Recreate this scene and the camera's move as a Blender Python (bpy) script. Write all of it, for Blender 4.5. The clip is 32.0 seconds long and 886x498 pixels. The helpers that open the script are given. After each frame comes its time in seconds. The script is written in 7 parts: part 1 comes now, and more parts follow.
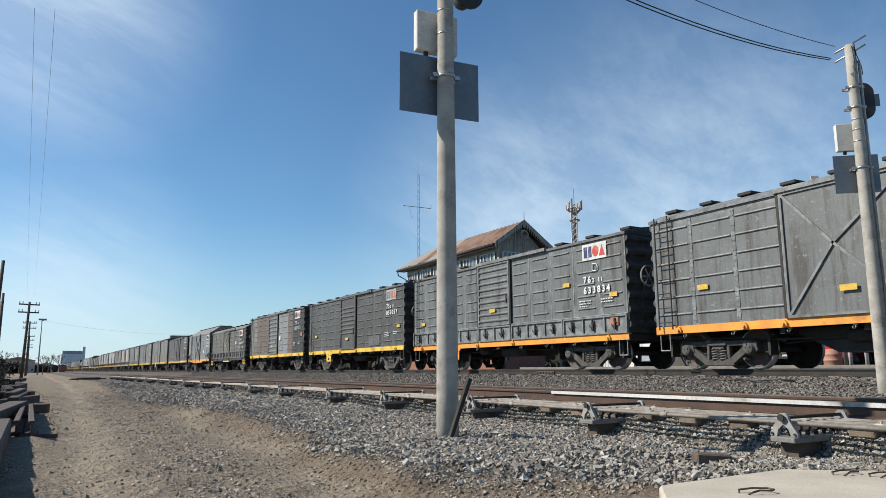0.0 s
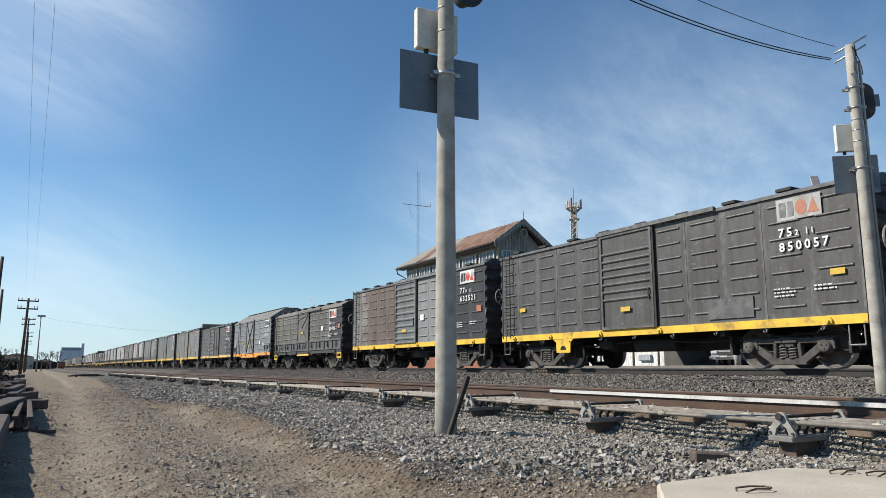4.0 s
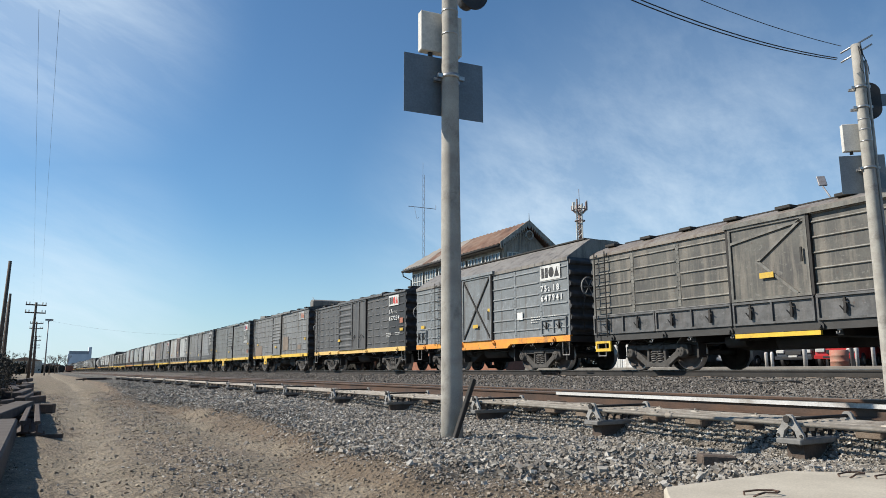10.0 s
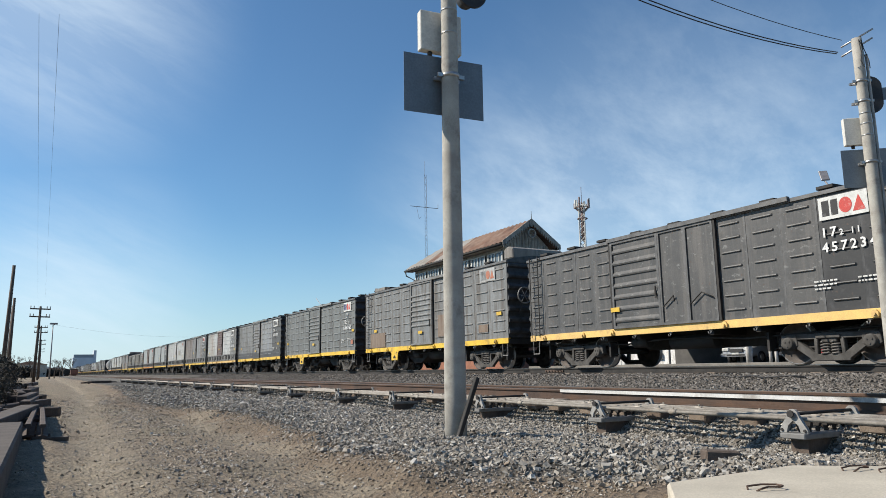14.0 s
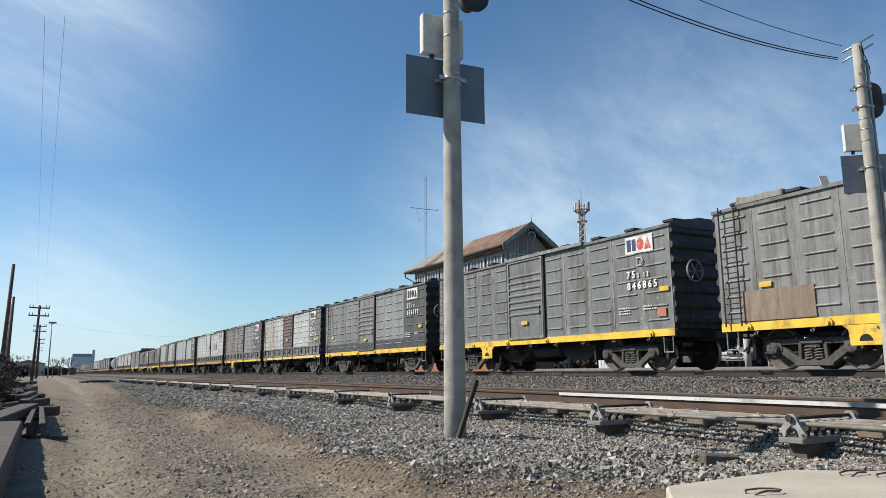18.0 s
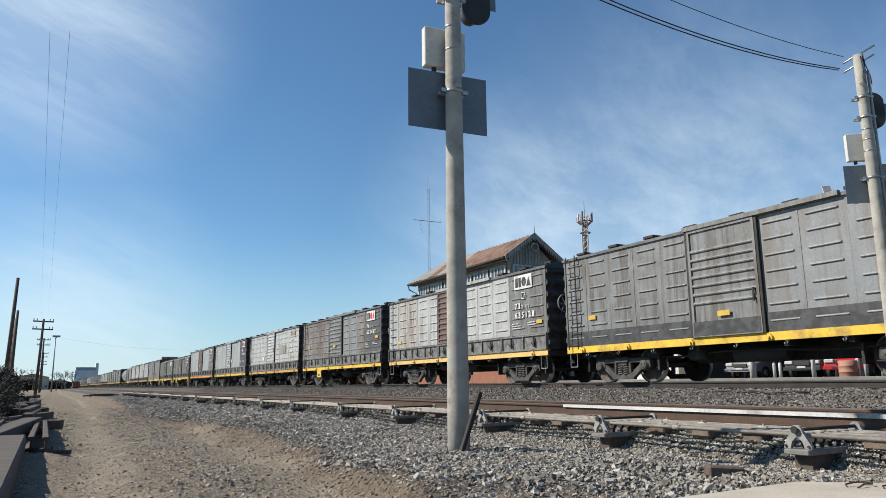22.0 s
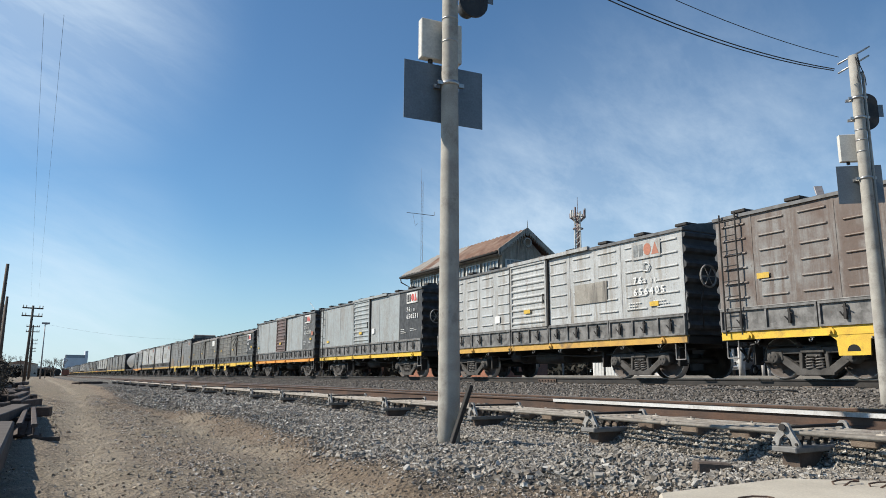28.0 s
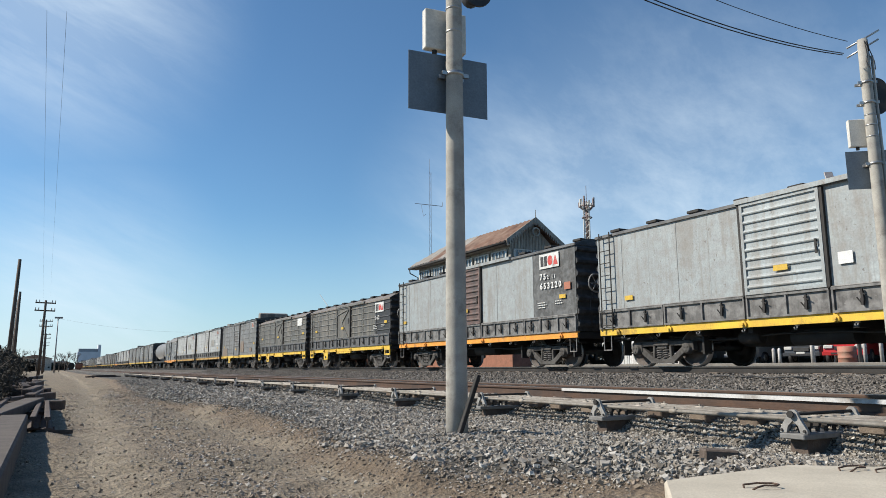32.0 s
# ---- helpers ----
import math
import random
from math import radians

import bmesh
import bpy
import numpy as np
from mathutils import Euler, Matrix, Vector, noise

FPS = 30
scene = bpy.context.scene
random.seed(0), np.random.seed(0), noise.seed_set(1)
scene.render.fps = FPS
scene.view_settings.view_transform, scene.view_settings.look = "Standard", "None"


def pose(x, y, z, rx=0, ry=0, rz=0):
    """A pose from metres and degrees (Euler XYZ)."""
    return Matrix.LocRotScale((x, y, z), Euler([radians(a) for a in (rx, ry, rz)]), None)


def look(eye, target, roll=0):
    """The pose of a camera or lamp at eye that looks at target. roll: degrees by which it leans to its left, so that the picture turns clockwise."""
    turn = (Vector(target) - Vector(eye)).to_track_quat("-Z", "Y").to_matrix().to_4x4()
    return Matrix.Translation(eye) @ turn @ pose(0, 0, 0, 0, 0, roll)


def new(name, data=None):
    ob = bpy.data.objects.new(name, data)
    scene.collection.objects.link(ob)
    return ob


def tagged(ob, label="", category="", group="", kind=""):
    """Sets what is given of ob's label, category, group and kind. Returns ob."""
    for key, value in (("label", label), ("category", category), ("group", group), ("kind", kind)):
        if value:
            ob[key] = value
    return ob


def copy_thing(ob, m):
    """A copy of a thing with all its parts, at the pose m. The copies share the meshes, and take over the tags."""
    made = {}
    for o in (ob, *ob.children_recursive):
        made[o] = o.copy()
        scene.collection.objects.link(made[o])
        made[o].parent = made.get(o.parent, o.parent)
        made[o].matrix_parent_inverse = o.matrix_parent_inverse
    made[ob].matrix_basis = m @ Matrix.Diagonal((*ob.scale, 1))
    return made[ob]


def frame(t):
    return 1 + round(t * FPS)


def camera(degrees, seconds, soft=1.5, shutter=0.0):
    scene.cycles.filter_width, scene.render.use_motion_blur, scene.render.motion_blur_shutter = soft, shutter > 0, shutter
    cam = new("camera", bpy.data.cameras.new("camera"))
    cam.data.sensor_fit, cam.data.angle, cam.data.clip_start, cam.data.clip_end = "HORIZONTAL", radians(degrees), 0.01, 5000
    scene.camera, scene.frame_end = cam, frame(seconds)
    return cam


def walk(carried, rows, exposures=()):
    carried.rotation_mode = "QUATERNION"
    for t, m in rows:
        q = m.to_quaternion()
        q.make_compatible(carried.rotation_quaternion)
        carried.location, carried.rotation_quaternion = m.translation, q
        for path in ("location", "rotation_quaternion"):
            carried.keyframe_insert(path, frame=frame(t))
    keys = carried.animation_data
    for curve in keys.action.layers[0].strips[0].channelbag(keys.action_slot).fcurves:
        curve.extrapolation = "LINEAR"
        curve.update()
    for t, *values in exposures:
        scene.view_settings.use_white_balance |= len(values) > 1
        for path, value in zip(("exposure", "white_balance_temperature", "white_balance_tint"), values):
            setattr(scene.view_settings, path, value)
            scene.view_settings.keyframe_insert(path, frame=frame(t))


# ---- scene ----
cam = camera(63.7, 32.0, soft=0.8)
# World: y runs along the track into the distance, x across it, z is metres over the lens.
# seconds; yaw, pitch and roll in degrees; the small sway of the lens in metres
PATH = [
    (0.0, -29.417, 9.506, 0.365, -0.002, 0.017, 0.005), (0.5, -29.359, 9.366, 0.201, -0.001, 0.019, -0.002), (1.0, -29.324, 9.208, -0.048, -0.006, 0.016, 0.005),
    (1.5, -29.119, 9.145, 0.160, -0.010, 0.002, -0.002), (2.0, -29.284, 8.917, 0.065, 0.000, 0.019, -0.002), (2.5, -29.417, 8.942, 0.079, -0.001, 0.020, -0.005),
    (3.0, -29.425, 8.999, -0.026, -0.001, 0.017, 0.004), (3.5, -29.480, 9.283, -0.018, -0.001, 0.016, -0.004), (5.5, -29.656, 9.374, 0.492, 0.004, 0.018, 0.003),
    (6.0, -29.693, 9.264, 0.342, -0.001, 0.019, 0.001), (6.5, -29.521, 9.304, 0.184, 0.006, 0.017, 0.003), (7.0, -29.586, 9.386, 0.249, -0.003, 0.005, -0.005),
    (7.5, -29.567, 9.434, 0.232, -0.005, 0.009, -0.002), (8.0, -29.526, 9.456, 0.349, -0.007, -0.003, -0.001), (8.5, -29.463, 9.337, 0.369, 0.002, 0.010, -0.002),
    (9.0, -29.571, 9.141, 0.342, 0.012, 0.035, 0.003), (9.5, -29.594, 9.256, 0.261, 0.002, 0.015, -0.001), (10.0, -29.007, 9.554, 0.305, 0.009, 0.019, 0.007),
    (10.5, -28.855, 10.290, 0.913, 0.001, -0.016, 0.006), (11.0, -29.094, 10.011, 0.582, 0.003, -0.005, 0.004), (11.5, -29.180, 9.699, 0.356, -0.003, -0.007, -0.002),
    (12.0, -29.826, 9.418, -0.010, 0.003, -0.002, -0.001), (12.5, -29.862, 9.639, 0.263, -0.010, -0.015, -0.005), (13.0, -29.188, 10.222, 0.952, 0.006, -0.002, 0.009),
    (13.5, -28.645, 9.608, 1.069, 0.015, 0.007, 0.002), (15.5, -28.992, 9.502, 0.588, -0.000, 0.004, -0.001), (16.0, -28.983, 9.690, 0.803, 0.008, 0.015, 0.003),
    (16.5, -28.984, 9.589, 0.667, -0.002, -0.001, -0.002), (17.0, -28.916, 9.481, 0.686, 0.001, -0.004, 0.001), (17.5, -28.861, 9.483, 0.604, -0.003, -0.008, -0.003),
    (18.0, -28.787, 9.659, 0.515, -0.007, -0.007, 0.002), (18.5, -28.992, 9.598, 0.287, -0.003, -0.005, -0.003), (19.0, -29.068, 9.709, 0.463, -0.005, -0.006, -0.003),
    (19.5, -29.208, 9.531, 0.287, -0.009, -0.011, -0.007), (20.0, -29.203, 9.490, 0.425, -0.008, -0.016, -0.004), (20.5, -29.244, 9.530, 0.338, -0.008, -0.008, -0.005),
    (21.0, -29.296, 9.740, 0.444, 0.006, 0.001, -0.000), (21.5, -28.891, 10.197, 0.442, -0.003, -0.006, -0.005), (22.0, -28.483, 10.619, 0.716, -0.006, -0.015, 0.001),
    (22.5, -28.633, 10.579, 0.701, 0.002, -0.004, 0.009), (23.0, -28.628, 10.266, 0.395, -0.001, 0.005, 0.000), (23.5, -28.797, 10.505, 0.584, 0.002, 0.007, 0.006),
    (24.0, -28.593, 10.799, 0.703, -0.007, -0.014, 0.007), (24.5, -28.908, 10.869, 0.823, -0.000, -0.013, 0.002), (25.0, -28.024, 10.365, -0.026, 0.000, 0.011, 0.005),
    (25.5, -28.185, 10.209, -0.184, -0.008, -0.011, -0.005), (27.5, -28.956, 10.470, 0.193, -0.005, -0.016, -0.000), (28.0, -29.244, 10.089, -0.154, -0.009, -0.006, -0.005),
    (28.5, -29.079, 10.018, 0.105, 0.002, -0.008, 0.001), (29.0, -29.303, 10.211, 0.316, -0.003, -0.017, -0.001), (29.5, -29.307, 10.507, 0.366, 0.004, -0.017, -0.003),
    (30.0, -29.273, 10.604, 0.562, 0.004, -0.013, 0.003), (30.5, -29.392, 10.604, 0.568, 0.007, -0.011, 0.004), (31.0, -29.472, 10.482, 0.498, 0.018, 0.005, 0.007),
    (31.5, -29.373, 10.588, 0.501, 0.002, -0.032, -0.002), (32.0, -28.420, 9.335, 0.367, 0.011, -0.032, -0.006),
]
# metres that the train has gone, every half second
TRAVEL = [0.00, 2.47, 4.96, 7.38, 9.84, 12.30, 14.74, 17.16, 19.59, 22.03, 24.49, 26.98, 29.50, 32.02, 34.54, 37.06, 39.64, 42.25, 44.86, 47.46, 50.02, 52.61, 55.23, 57.82, 60.34, 62.90, 65.50, 68.07, 70.61, 73.15, 75.72, 78.35, 81.05, 83.81, 86.47, 89.09, 91.73, 94.31, 96.95, 99.56, 102.21, 104.84, 107.49, 110.10, 112.69, 115.36, 118.03, 120.71, 123.37, 125.89, 128.39, 130.94, 133.54, 136.17, 138.85, 141.55, 144.27, 147.01, 149.79, 152.61, 155.44, 158.29, 161.14, 163.94, 166.69]
walk(cam, [(t, pose(x, y, z, 90 + pitch, roll, yaw)) for t, yaw, pitch, roll, x, y, z in PATH])

# ---- light ----
SUN_AZ, SUN_EL = radians(58), radians(38)      # azimuth from +y towards -x


def make_world():
    w = bpy.data.worlds.new("sky")
    w.use_nodes = True
    nt = w.node_tree
    nt.nodes.clear()
    N, L = nt.nodes.new, nt.links.new
    out, bg = N("ShaderNodeOutputWorld"), N("ShaderNodeBackground")
    sky = N("ShaderNodeTexSky")
    sky.sky_type, sky.sun_disc = "NISHITA", False
    sky.sun_elevation, sky.sun_rotation = SUN_EL, -SUN_AZ
    sky.air_density, sky.dust_density, sky.ozone_density = 1.0, 0.1, 3.0
    co, mp = N("ShaderNodeTexCoord"), N("ShaderNodeMapping")
    mp.vector_type = "TEXTURE"        # drawn out along the wind, down to the east
    mp.inputs["Scale"].default_value = (0.62, 0.17, 0.13)
    mp.inputs["Rotation"].default_value = (0.0, radians(20.5), radians(9.9))
    n1 = N("ShaderNodeTexNoise")
    n1.inputs["Scale"].default_value, n1.inputs["Detail"].default_value = 1.6, 10
    n1.inputs["Roughness"].default_value, n1.inputs["Distortion"].default_value = 0.66, 0.2
    L(co.outputs["Generated"], mp.inputs["Vector"])
    L(mp.outputs["Vector"], n1.inputs["Vector"])
    # thin cloud banks: high streaks, a veil in the middle and a bank low down
    last = None
    for centre, reach, amount in (((-0.04, 0.89, 0.44), 0.27, 1.0), ((0.02, 0.99, 0.09), 0.22, 0.8), ((0.74, 0.65, 0.13), 0.46, 0.9), ((0.60, 0.78, 0.17), 0.32, 0.95)):
        d, r = N("ShaderNodeVectorMath"), N("ShaderNodeMapRange")
        d.operation, r.interpolation_type = "DISTANCE", "SMOOTHSTEP"
        d.inputs[1].default_value = centre
        L(co.outputs["Generated"], d.inputs[0])
        for k, v in enumerate((0.0, reach, amount, 0.0)):
            r.inputs[k + 1].default_value = v
        L(d.outputs["Value"], r.inputs[0])
        if last is None:
            last = r.outputs[0]
        else:
            mx = N("ShaderNodeMath")
            mx.operation = "MAXIMUM"
            L(last, mx.inputs[0])
            L(r.outputs[0], mx.inputs[1])
            last = mx.outputs[0]
    cover = N("ShaderNodeMapRange")
    cover.inputs[1].default_value, cover.inputs[2].default_value, cover.inputs[4].default_value = 0.40, 0.72, 0.80
    cover.inputs[3].default_value = 0.32
    L(n1.outputs["Fac"], cover.inputs[0])
    mul = N("ShaderNodeMath")
    mul.operation = "MULTIPLY"
    L(cover.outputs[0], mul.inputs[0])
    L(last, mul.inputs[1])
    tint = N("ShaderNodeMix")
    tint.data_type, tint.blend_type = "RGBA", "MULTIPLY"
    tint.inputs["Factor"].default_value = 1.0
    tint.inputs["B"].default_value = (0.74, 0.98, 1.08, 1)
    L(sky.outputs["Color"], tint.inputs["A"])
    # pale haze low over the horizon
    sep, low, haze = N("ShaderNodeSeparateXYZ"), N("ShaderNodeMapRange"), N("ShaderNodeMix")
    L(co.outputs["Generated"], sep.inputs[0])
    low.interpolation_type, haze.data_type = "SMOOTHSTEP", "RGBA"
    for k, v in enumerate((-0.02, 0.22, 0.56, 0.0)):
        low.inputs[k + 1].default_value = v
    L(sep.outputs["Z"], low.inputs[0])
    L(low.outputs[0], haze.inputs["Factor"])
    L(tint.outputs["Result"], haze.inputs["A"])
    haze.inputs["B"].default_value = (4.6, 6.1, 7.3, 1)
    mix = N("ShaderNodeMix")
    mix.data_type = "RGBA"
    mix.inputs["B"].default_value = (7.0, 8.2, 9.2, 1)
    L(mul.outputs[0], mix.inputs["Factor"])
    L(haze.outputs["Result"], mix.inputs["A"])
    L(mix.outputs["Result"], bg.inputs["Color"])
    bg.inputs["Strength"].default_value = 0.092
    L(bg.outputs["Background"], out.inputs["Surface"])
    scene.world = w


make_world()
sun = new("sun", bpy.data.lights.new("sun", "SUN"))
sun.data.energy, sun.data.angle, sun.data.color = 5.0, radians(0.53), (1.0, 0.93, 0.82)
sun.matrix_world = look((0, 0, 50), (math.sin(SUN_AZ) * math.cos(SUN_EL), -math.cos(SUN_AZ) * math.cos(SUN_EL), 50 - math.sin(SUN_EL)))
scene.view_settings.exposure = 0.32


# ---- materials ----
MATS = {}


def mat(name, color, color2=None, scale=3.0, rough=0.8, metal=0.0, bump=0.2, fine=40.0, dirt=None, dirt_amount=0.5, streak=False, per_object=0.0, scuff=None, dusty=0.0):
    """A worn surface: two tones at a large scale, fine grain, optional dirt in patches or vertical streaks."""
    if name in MATS:
        return MATS[name]
    m = bpy.data.materials.new(name)
    m.use_nodes = True
    nt = m.node_tree
    N, L = nt.nodes.new, nt.links.new
    p = nt.nodes["Principled BSDF"]
    co = N("ShaderNodeTexCoord")
    geo = N("ShaderNodeNewGeometry")
    info = N("ShaderNodeObjectInfo")
    add = N("ShaderNodeVectorMath")
    add.operation = "MULTIPLY_ADD"
    comb = N("ShaderNodeCombineXYZ")
    for i in range(3):
        L(info.outputs["Random"], comb.inputs[i])
    add.inputs[1].default_value = (37.0, 37.0, 37.0)
    L(comb.outputs[0], add.inputs[0])
    L(co.outputs["Object"], add.inputs[2])
    big = N("ShaderNodeTexNoise")
    big.inputs["Scale"].default_value, big.inputs["Detail"].default_value, big.inputs["Roughness"].default_value = scale, 5, 0.6
    L(add.outputs[0], big.inputs["Vector"])
    small = N("ShaderNodeTexNoise")
    small.inputs["Scale"].default_value, small.inputs["Detail"].default_value = fine, 3
    L(add.outputs[0], small.inputs["Vector"])
    mix = N("ShaderNodeMix")
    mix.data_type = "RGBA"
    c2 = color2 or tuple(c * 0.7 for c in color)
    mix.inputs["A"].default_value, mix.inputs["B"].default_value = (*color, 1), (*c2, 1)
    r1 = N("ShaderNodeMapRange")
    r1.inputs[1].default_value, r1.inputs[2].default_value = 0.35, 0.65
    L(big.outputs["Fac"], r1.inputs[0])
    L(r1.outputs[0], mix.inputs["Factor"])
    last = mix.outputs["Result"]
    if dirt:
        mp = N("ShaderNodeMapping")
        mp.inputs["Scale"].default_value = (1.6, 2.6, 0.22) if streak else (1, 1, 1)
        L(add.outputs[0], mp.inputs["Vector"])
        dn = N("ShaderNodeTexNoise")
        dn.inputs["Scale"].default_value, dn.inputs["Detail"].default_value, dn.inputs["Roughness"].default_value = (2.2 if streak else scale * 0.6), 7, 0.7
        L(mp.outputs["Vector"], dn.inputs["Vector"])
        r2 = N("ShaderNodeMapRange")
        lo = 0.66 - 0.3 * dirt_amount
        r2.inputs[1].default_value, r2.inputs[2].default_value, r2.inputs[4].default_value = lo, lo + 0.16, 0.9
        L(dn.outputs["Fac"], r2.inputs[0])
        mx = N("ShaderNodeMix")
        mx.data_type = "RGBA"
        mx.inputs["B"].default_value = (*dirt, 1)
        L(r2.outputs[0], mx.inputs["Factor"])
        L(last, mx.inputs["A"])
        last = mx.outputs["Result"]
    if streak:
        wn = N("ShaderNodeTexNoise")
        wn.inputs["Scale"].default_value, wn.inputs["Detail"].default_value, wn.inputs["Roughness"].default_value = 1.6, 9, 0.72
        L(add.outputs[0], wn.inputs["Vector"])
        wr = N("ShaderNodeMapRange")
        wr.inputs[1].default_value, wr.inputs[2].default_value, wr.inputs[4].default_value = 0.56, 0.72, 0.55
        L(wn.outputs["Fac"], wr.inputs[0])
        wm = N("ShaderNodeMix")
        wm.data_type = "RGBA"
        wm.inputs["B"].default_value = (*[min(0.6, c * 1.35 + 0.025) for c in color], 1)
        L(wr.outputs[0], wm.inputs["Factor"])
        L(last, wm.inputs["A"])
        last = wm.outputs["Result"]
        # thin dark runs down the sheet, and rusty chips
        for stretch, size, lo, hi, amount, tone in (((2.6, 2.6, 0.30), 1.3, 0.51, 0.63, 0.8, dirt or (0.05, 0.045, 0.04)), ((7.0, 7.0, 0.4), 1.5, 0.54, 0.66, 0.5, dirt or (0.05, 0.045, 0.04)), ((1.0, 1.0, 0.8), 11.0, 0.63, 0.69, 0.65, (0.085, 0.05, 0.034)), ((1.0, 1.0, 1.6), 6.0, 0.60 if color[0] < 0.2 else 0.635, 0.67 if color[0] < 0.2 else 0.70, 0.6, scuff or (tuple(c * 1.5 + 0.03 for c in color) if color[0] < 0.2 else (0.14, 0.11, 0.088))), ((0.35, 0.35, 1.6), 2.4, 0.56, 0.78, 0.45, dirt or (0.05, 0.045, 0.04))):
            mp = N("ShaderNodeMapping")
            mp.inputs["Scale"].default_value = stretch
            L(add.outputs[0], mp.inputs["Vector"])
            sn = N("ShaderNodeTexNoise")
            sn.inputs["Scale"].default_value, sn.inputs["Detail"].default_value, sn.inputs["Roughness"].default_value = size, 6, 0.65
            L(mp.outputs["Vector"], sn.inputs["Vector"])
            sr = N("ShaderNodeMapRange")
            sr.inputs[1].default_value, sr.inputs[2].default_value, sr.inputs[4].default_value = lo, hi, amount
            L(sn.outputs["Fac"], sr.inputs[0])
            sm = N("ShaderNodeMix")
            sm.data_type = "RGBA"
            sm.inputs["B"].default_value = (*tone, 1)
            L(sr.outputs[0], sm.inputs["Factor"])
            L(last, sm.inputs["A"])
            last = sm.outputs["Result"]
    if streak:
        # paint rubbed off raised edges
        en = N("ShaderNodeTexNoise")
        en.inputs["Scale"].default_value, en.inputs["Detail"].default_value = 5.0, 6
        L(add.outputs[0], en.inputs["Vector"])
        er, ep, em, ex = N("ShaderNodeMapRange"), N("ShaderNodeMapRange"), N("ShaderNodeMath"), N("ShaderNodeMix")
        for node, values in ((er, (0.42, 0.60, 0.15, 1.0)), (ep, (0.51, 0.57, 0.0, 0.6 if color[0] < 0.17 else 0.3))):
            for k, v in enumerate(values):
                node.inputs[k + 1].default_value = v
        L(en.outputs["Fac"], er.inputs[0])
        L(geo.outputs["Pointiness"], ep.inputs[0])
        em.operation, ex.data_type = "MULTIPLY", "RGBA"
        L(er.outputs[0], em.inputs[0])
        L(ep.outputs[0], em.inputs[1])
        ex.inputs["B"].default_value = (*(tuple(min(0.5, c * 1.6 + 0.06) for c in color) if color[0] < 0.2 else (0.20, 0.165, 0.135)), 1)
        L(em.outputs[0], ex.inputs["Factor"])
        L(last, ex.inputs["A"])
        last = ex.outputs["Result"]
    hsv = N("ShaderNodeHueSaturation")
    r3 = N("ShaderNodeMapRange")
    r3.inputs[3].default_value, r3.inputs[4].default_value = 0.72, 1.28
    L(small.outputs["Fac"], r3.inputs[0])
    val = r3.outputs[0]
    if per_object:
        r4 = N("ShaderNodeMapRange")
        r4.inputs[3].default_value, r4.inputs[4].default_value = 1 - per_object, 1 + per_object
        L(info.outputs["Random"], r4.inputs[0])
        mul = N("ShaderNodeMath")
        mul.operation = "MULTIPLY"
        L(val, mul.inputs[0])
        L(r4.outputs[0], mul.inputs[1])
        val = mul.outputs[0]
    L(val, hsv.inputs["Value"])
    L(last, hsv.inputs["Color"])
    L(hsv.outputs["Color"], p.inputs["Base Color"])
    p.inputs["Roughness"].default_value, p.inputs["Metallic"].default_value = rough, metal
    # a film of dust, pale at grazing angles
    p.inputs["Sheen Weight"].default_value, p.inputs["Sheen Roughness"].default_value = dusty, 0.35
    p.inputs["Sheen Tint"].default_value = (0.92, 0.86, 0.78, 1)
    if bump:
        b = N("ShaderNodeBump")
        b.inputs["Strength"].default_value, b.inputs["Distance"].default_value = bump, 0.01
        L(small.outputs["Fac"], b.inputs["Height"])
        L(b.outputs["Normal"], p.inputs["Normal"])
    MATS[name] = m
    return m


def island_mat(name, colors, rough=0.9, fine=60.0):
    """Loose stones: each island its own tone out of a ramp."""
    if name in MATS:
        return MATS[name]
    m = bpy.data.materials.new(name)
    m.use_nodes = True
    nt = m.node_tree
    N, L = nt.nodes.new, nt.links.new
    p = nt.nodes["Principled BSDF"]
    geo, ramp = N("ShaderNodeNewGeometry"), N("ShaderNodeValToRGB")
    el = ramp.color_ramp.elements
    while len(el) < len(colors):
        el.new(0.5)
    for i, c in enumerate(colors):
        el[i].position, el[i].color = i / (len(colors) - 1), (*c, 1)
    L(geo.outputs["Random Per Island"], ramp.inputs["Fac"])
    n = N("ShaderNodeTexNoise")
    n.inputs["Scale"].default_value, n.inputs["Detail"].default_value = fine, 3
    co = N("ShaderNodeTexCoord")
    L(co.outputs["Object"], n.inputs["Vector"])
    hsv, r = N("ShaderNodeHueSaturation"), N("ShaderNodeMapRange")
    r.inputs[3].default_value, r.inputs[4].default_value = 0.7, 1.3
    L(n.outputs["Fac"], r.inputs[0])
    L(r.outputs[0], hsv.inputs["Value"])
    L(ramp.outputs["Color"], hsv.inputs["Color"])
    L(hsv.outputs["Color"], p.inputs["Base Color"])
    p.inputs["Roughness"].default_value = rough
    MATS[name] = m
    return m


# ---- mesh helpers ----
def box(bm, x0, x1, y0, y1, z0, z1):
    v = [bm.verts.new(p) for p in ((x0, y0, z0), (x1, y0, z0), (x1, y1, z0), (x0, y1, z0), (x0, y0, z1), (x1, y0, z1), (x1, y1, z1), (x0, y1, z1))]
    for f in ((0, 3, 2, 1), (4, 5, 6, 7), (0, 1, 5, 4), (1, 2, 6, 5), (2, 3, 7, 6), (3, 0, 4, 7)):
        bm.faces.new([v[i] for i in f])
    return v


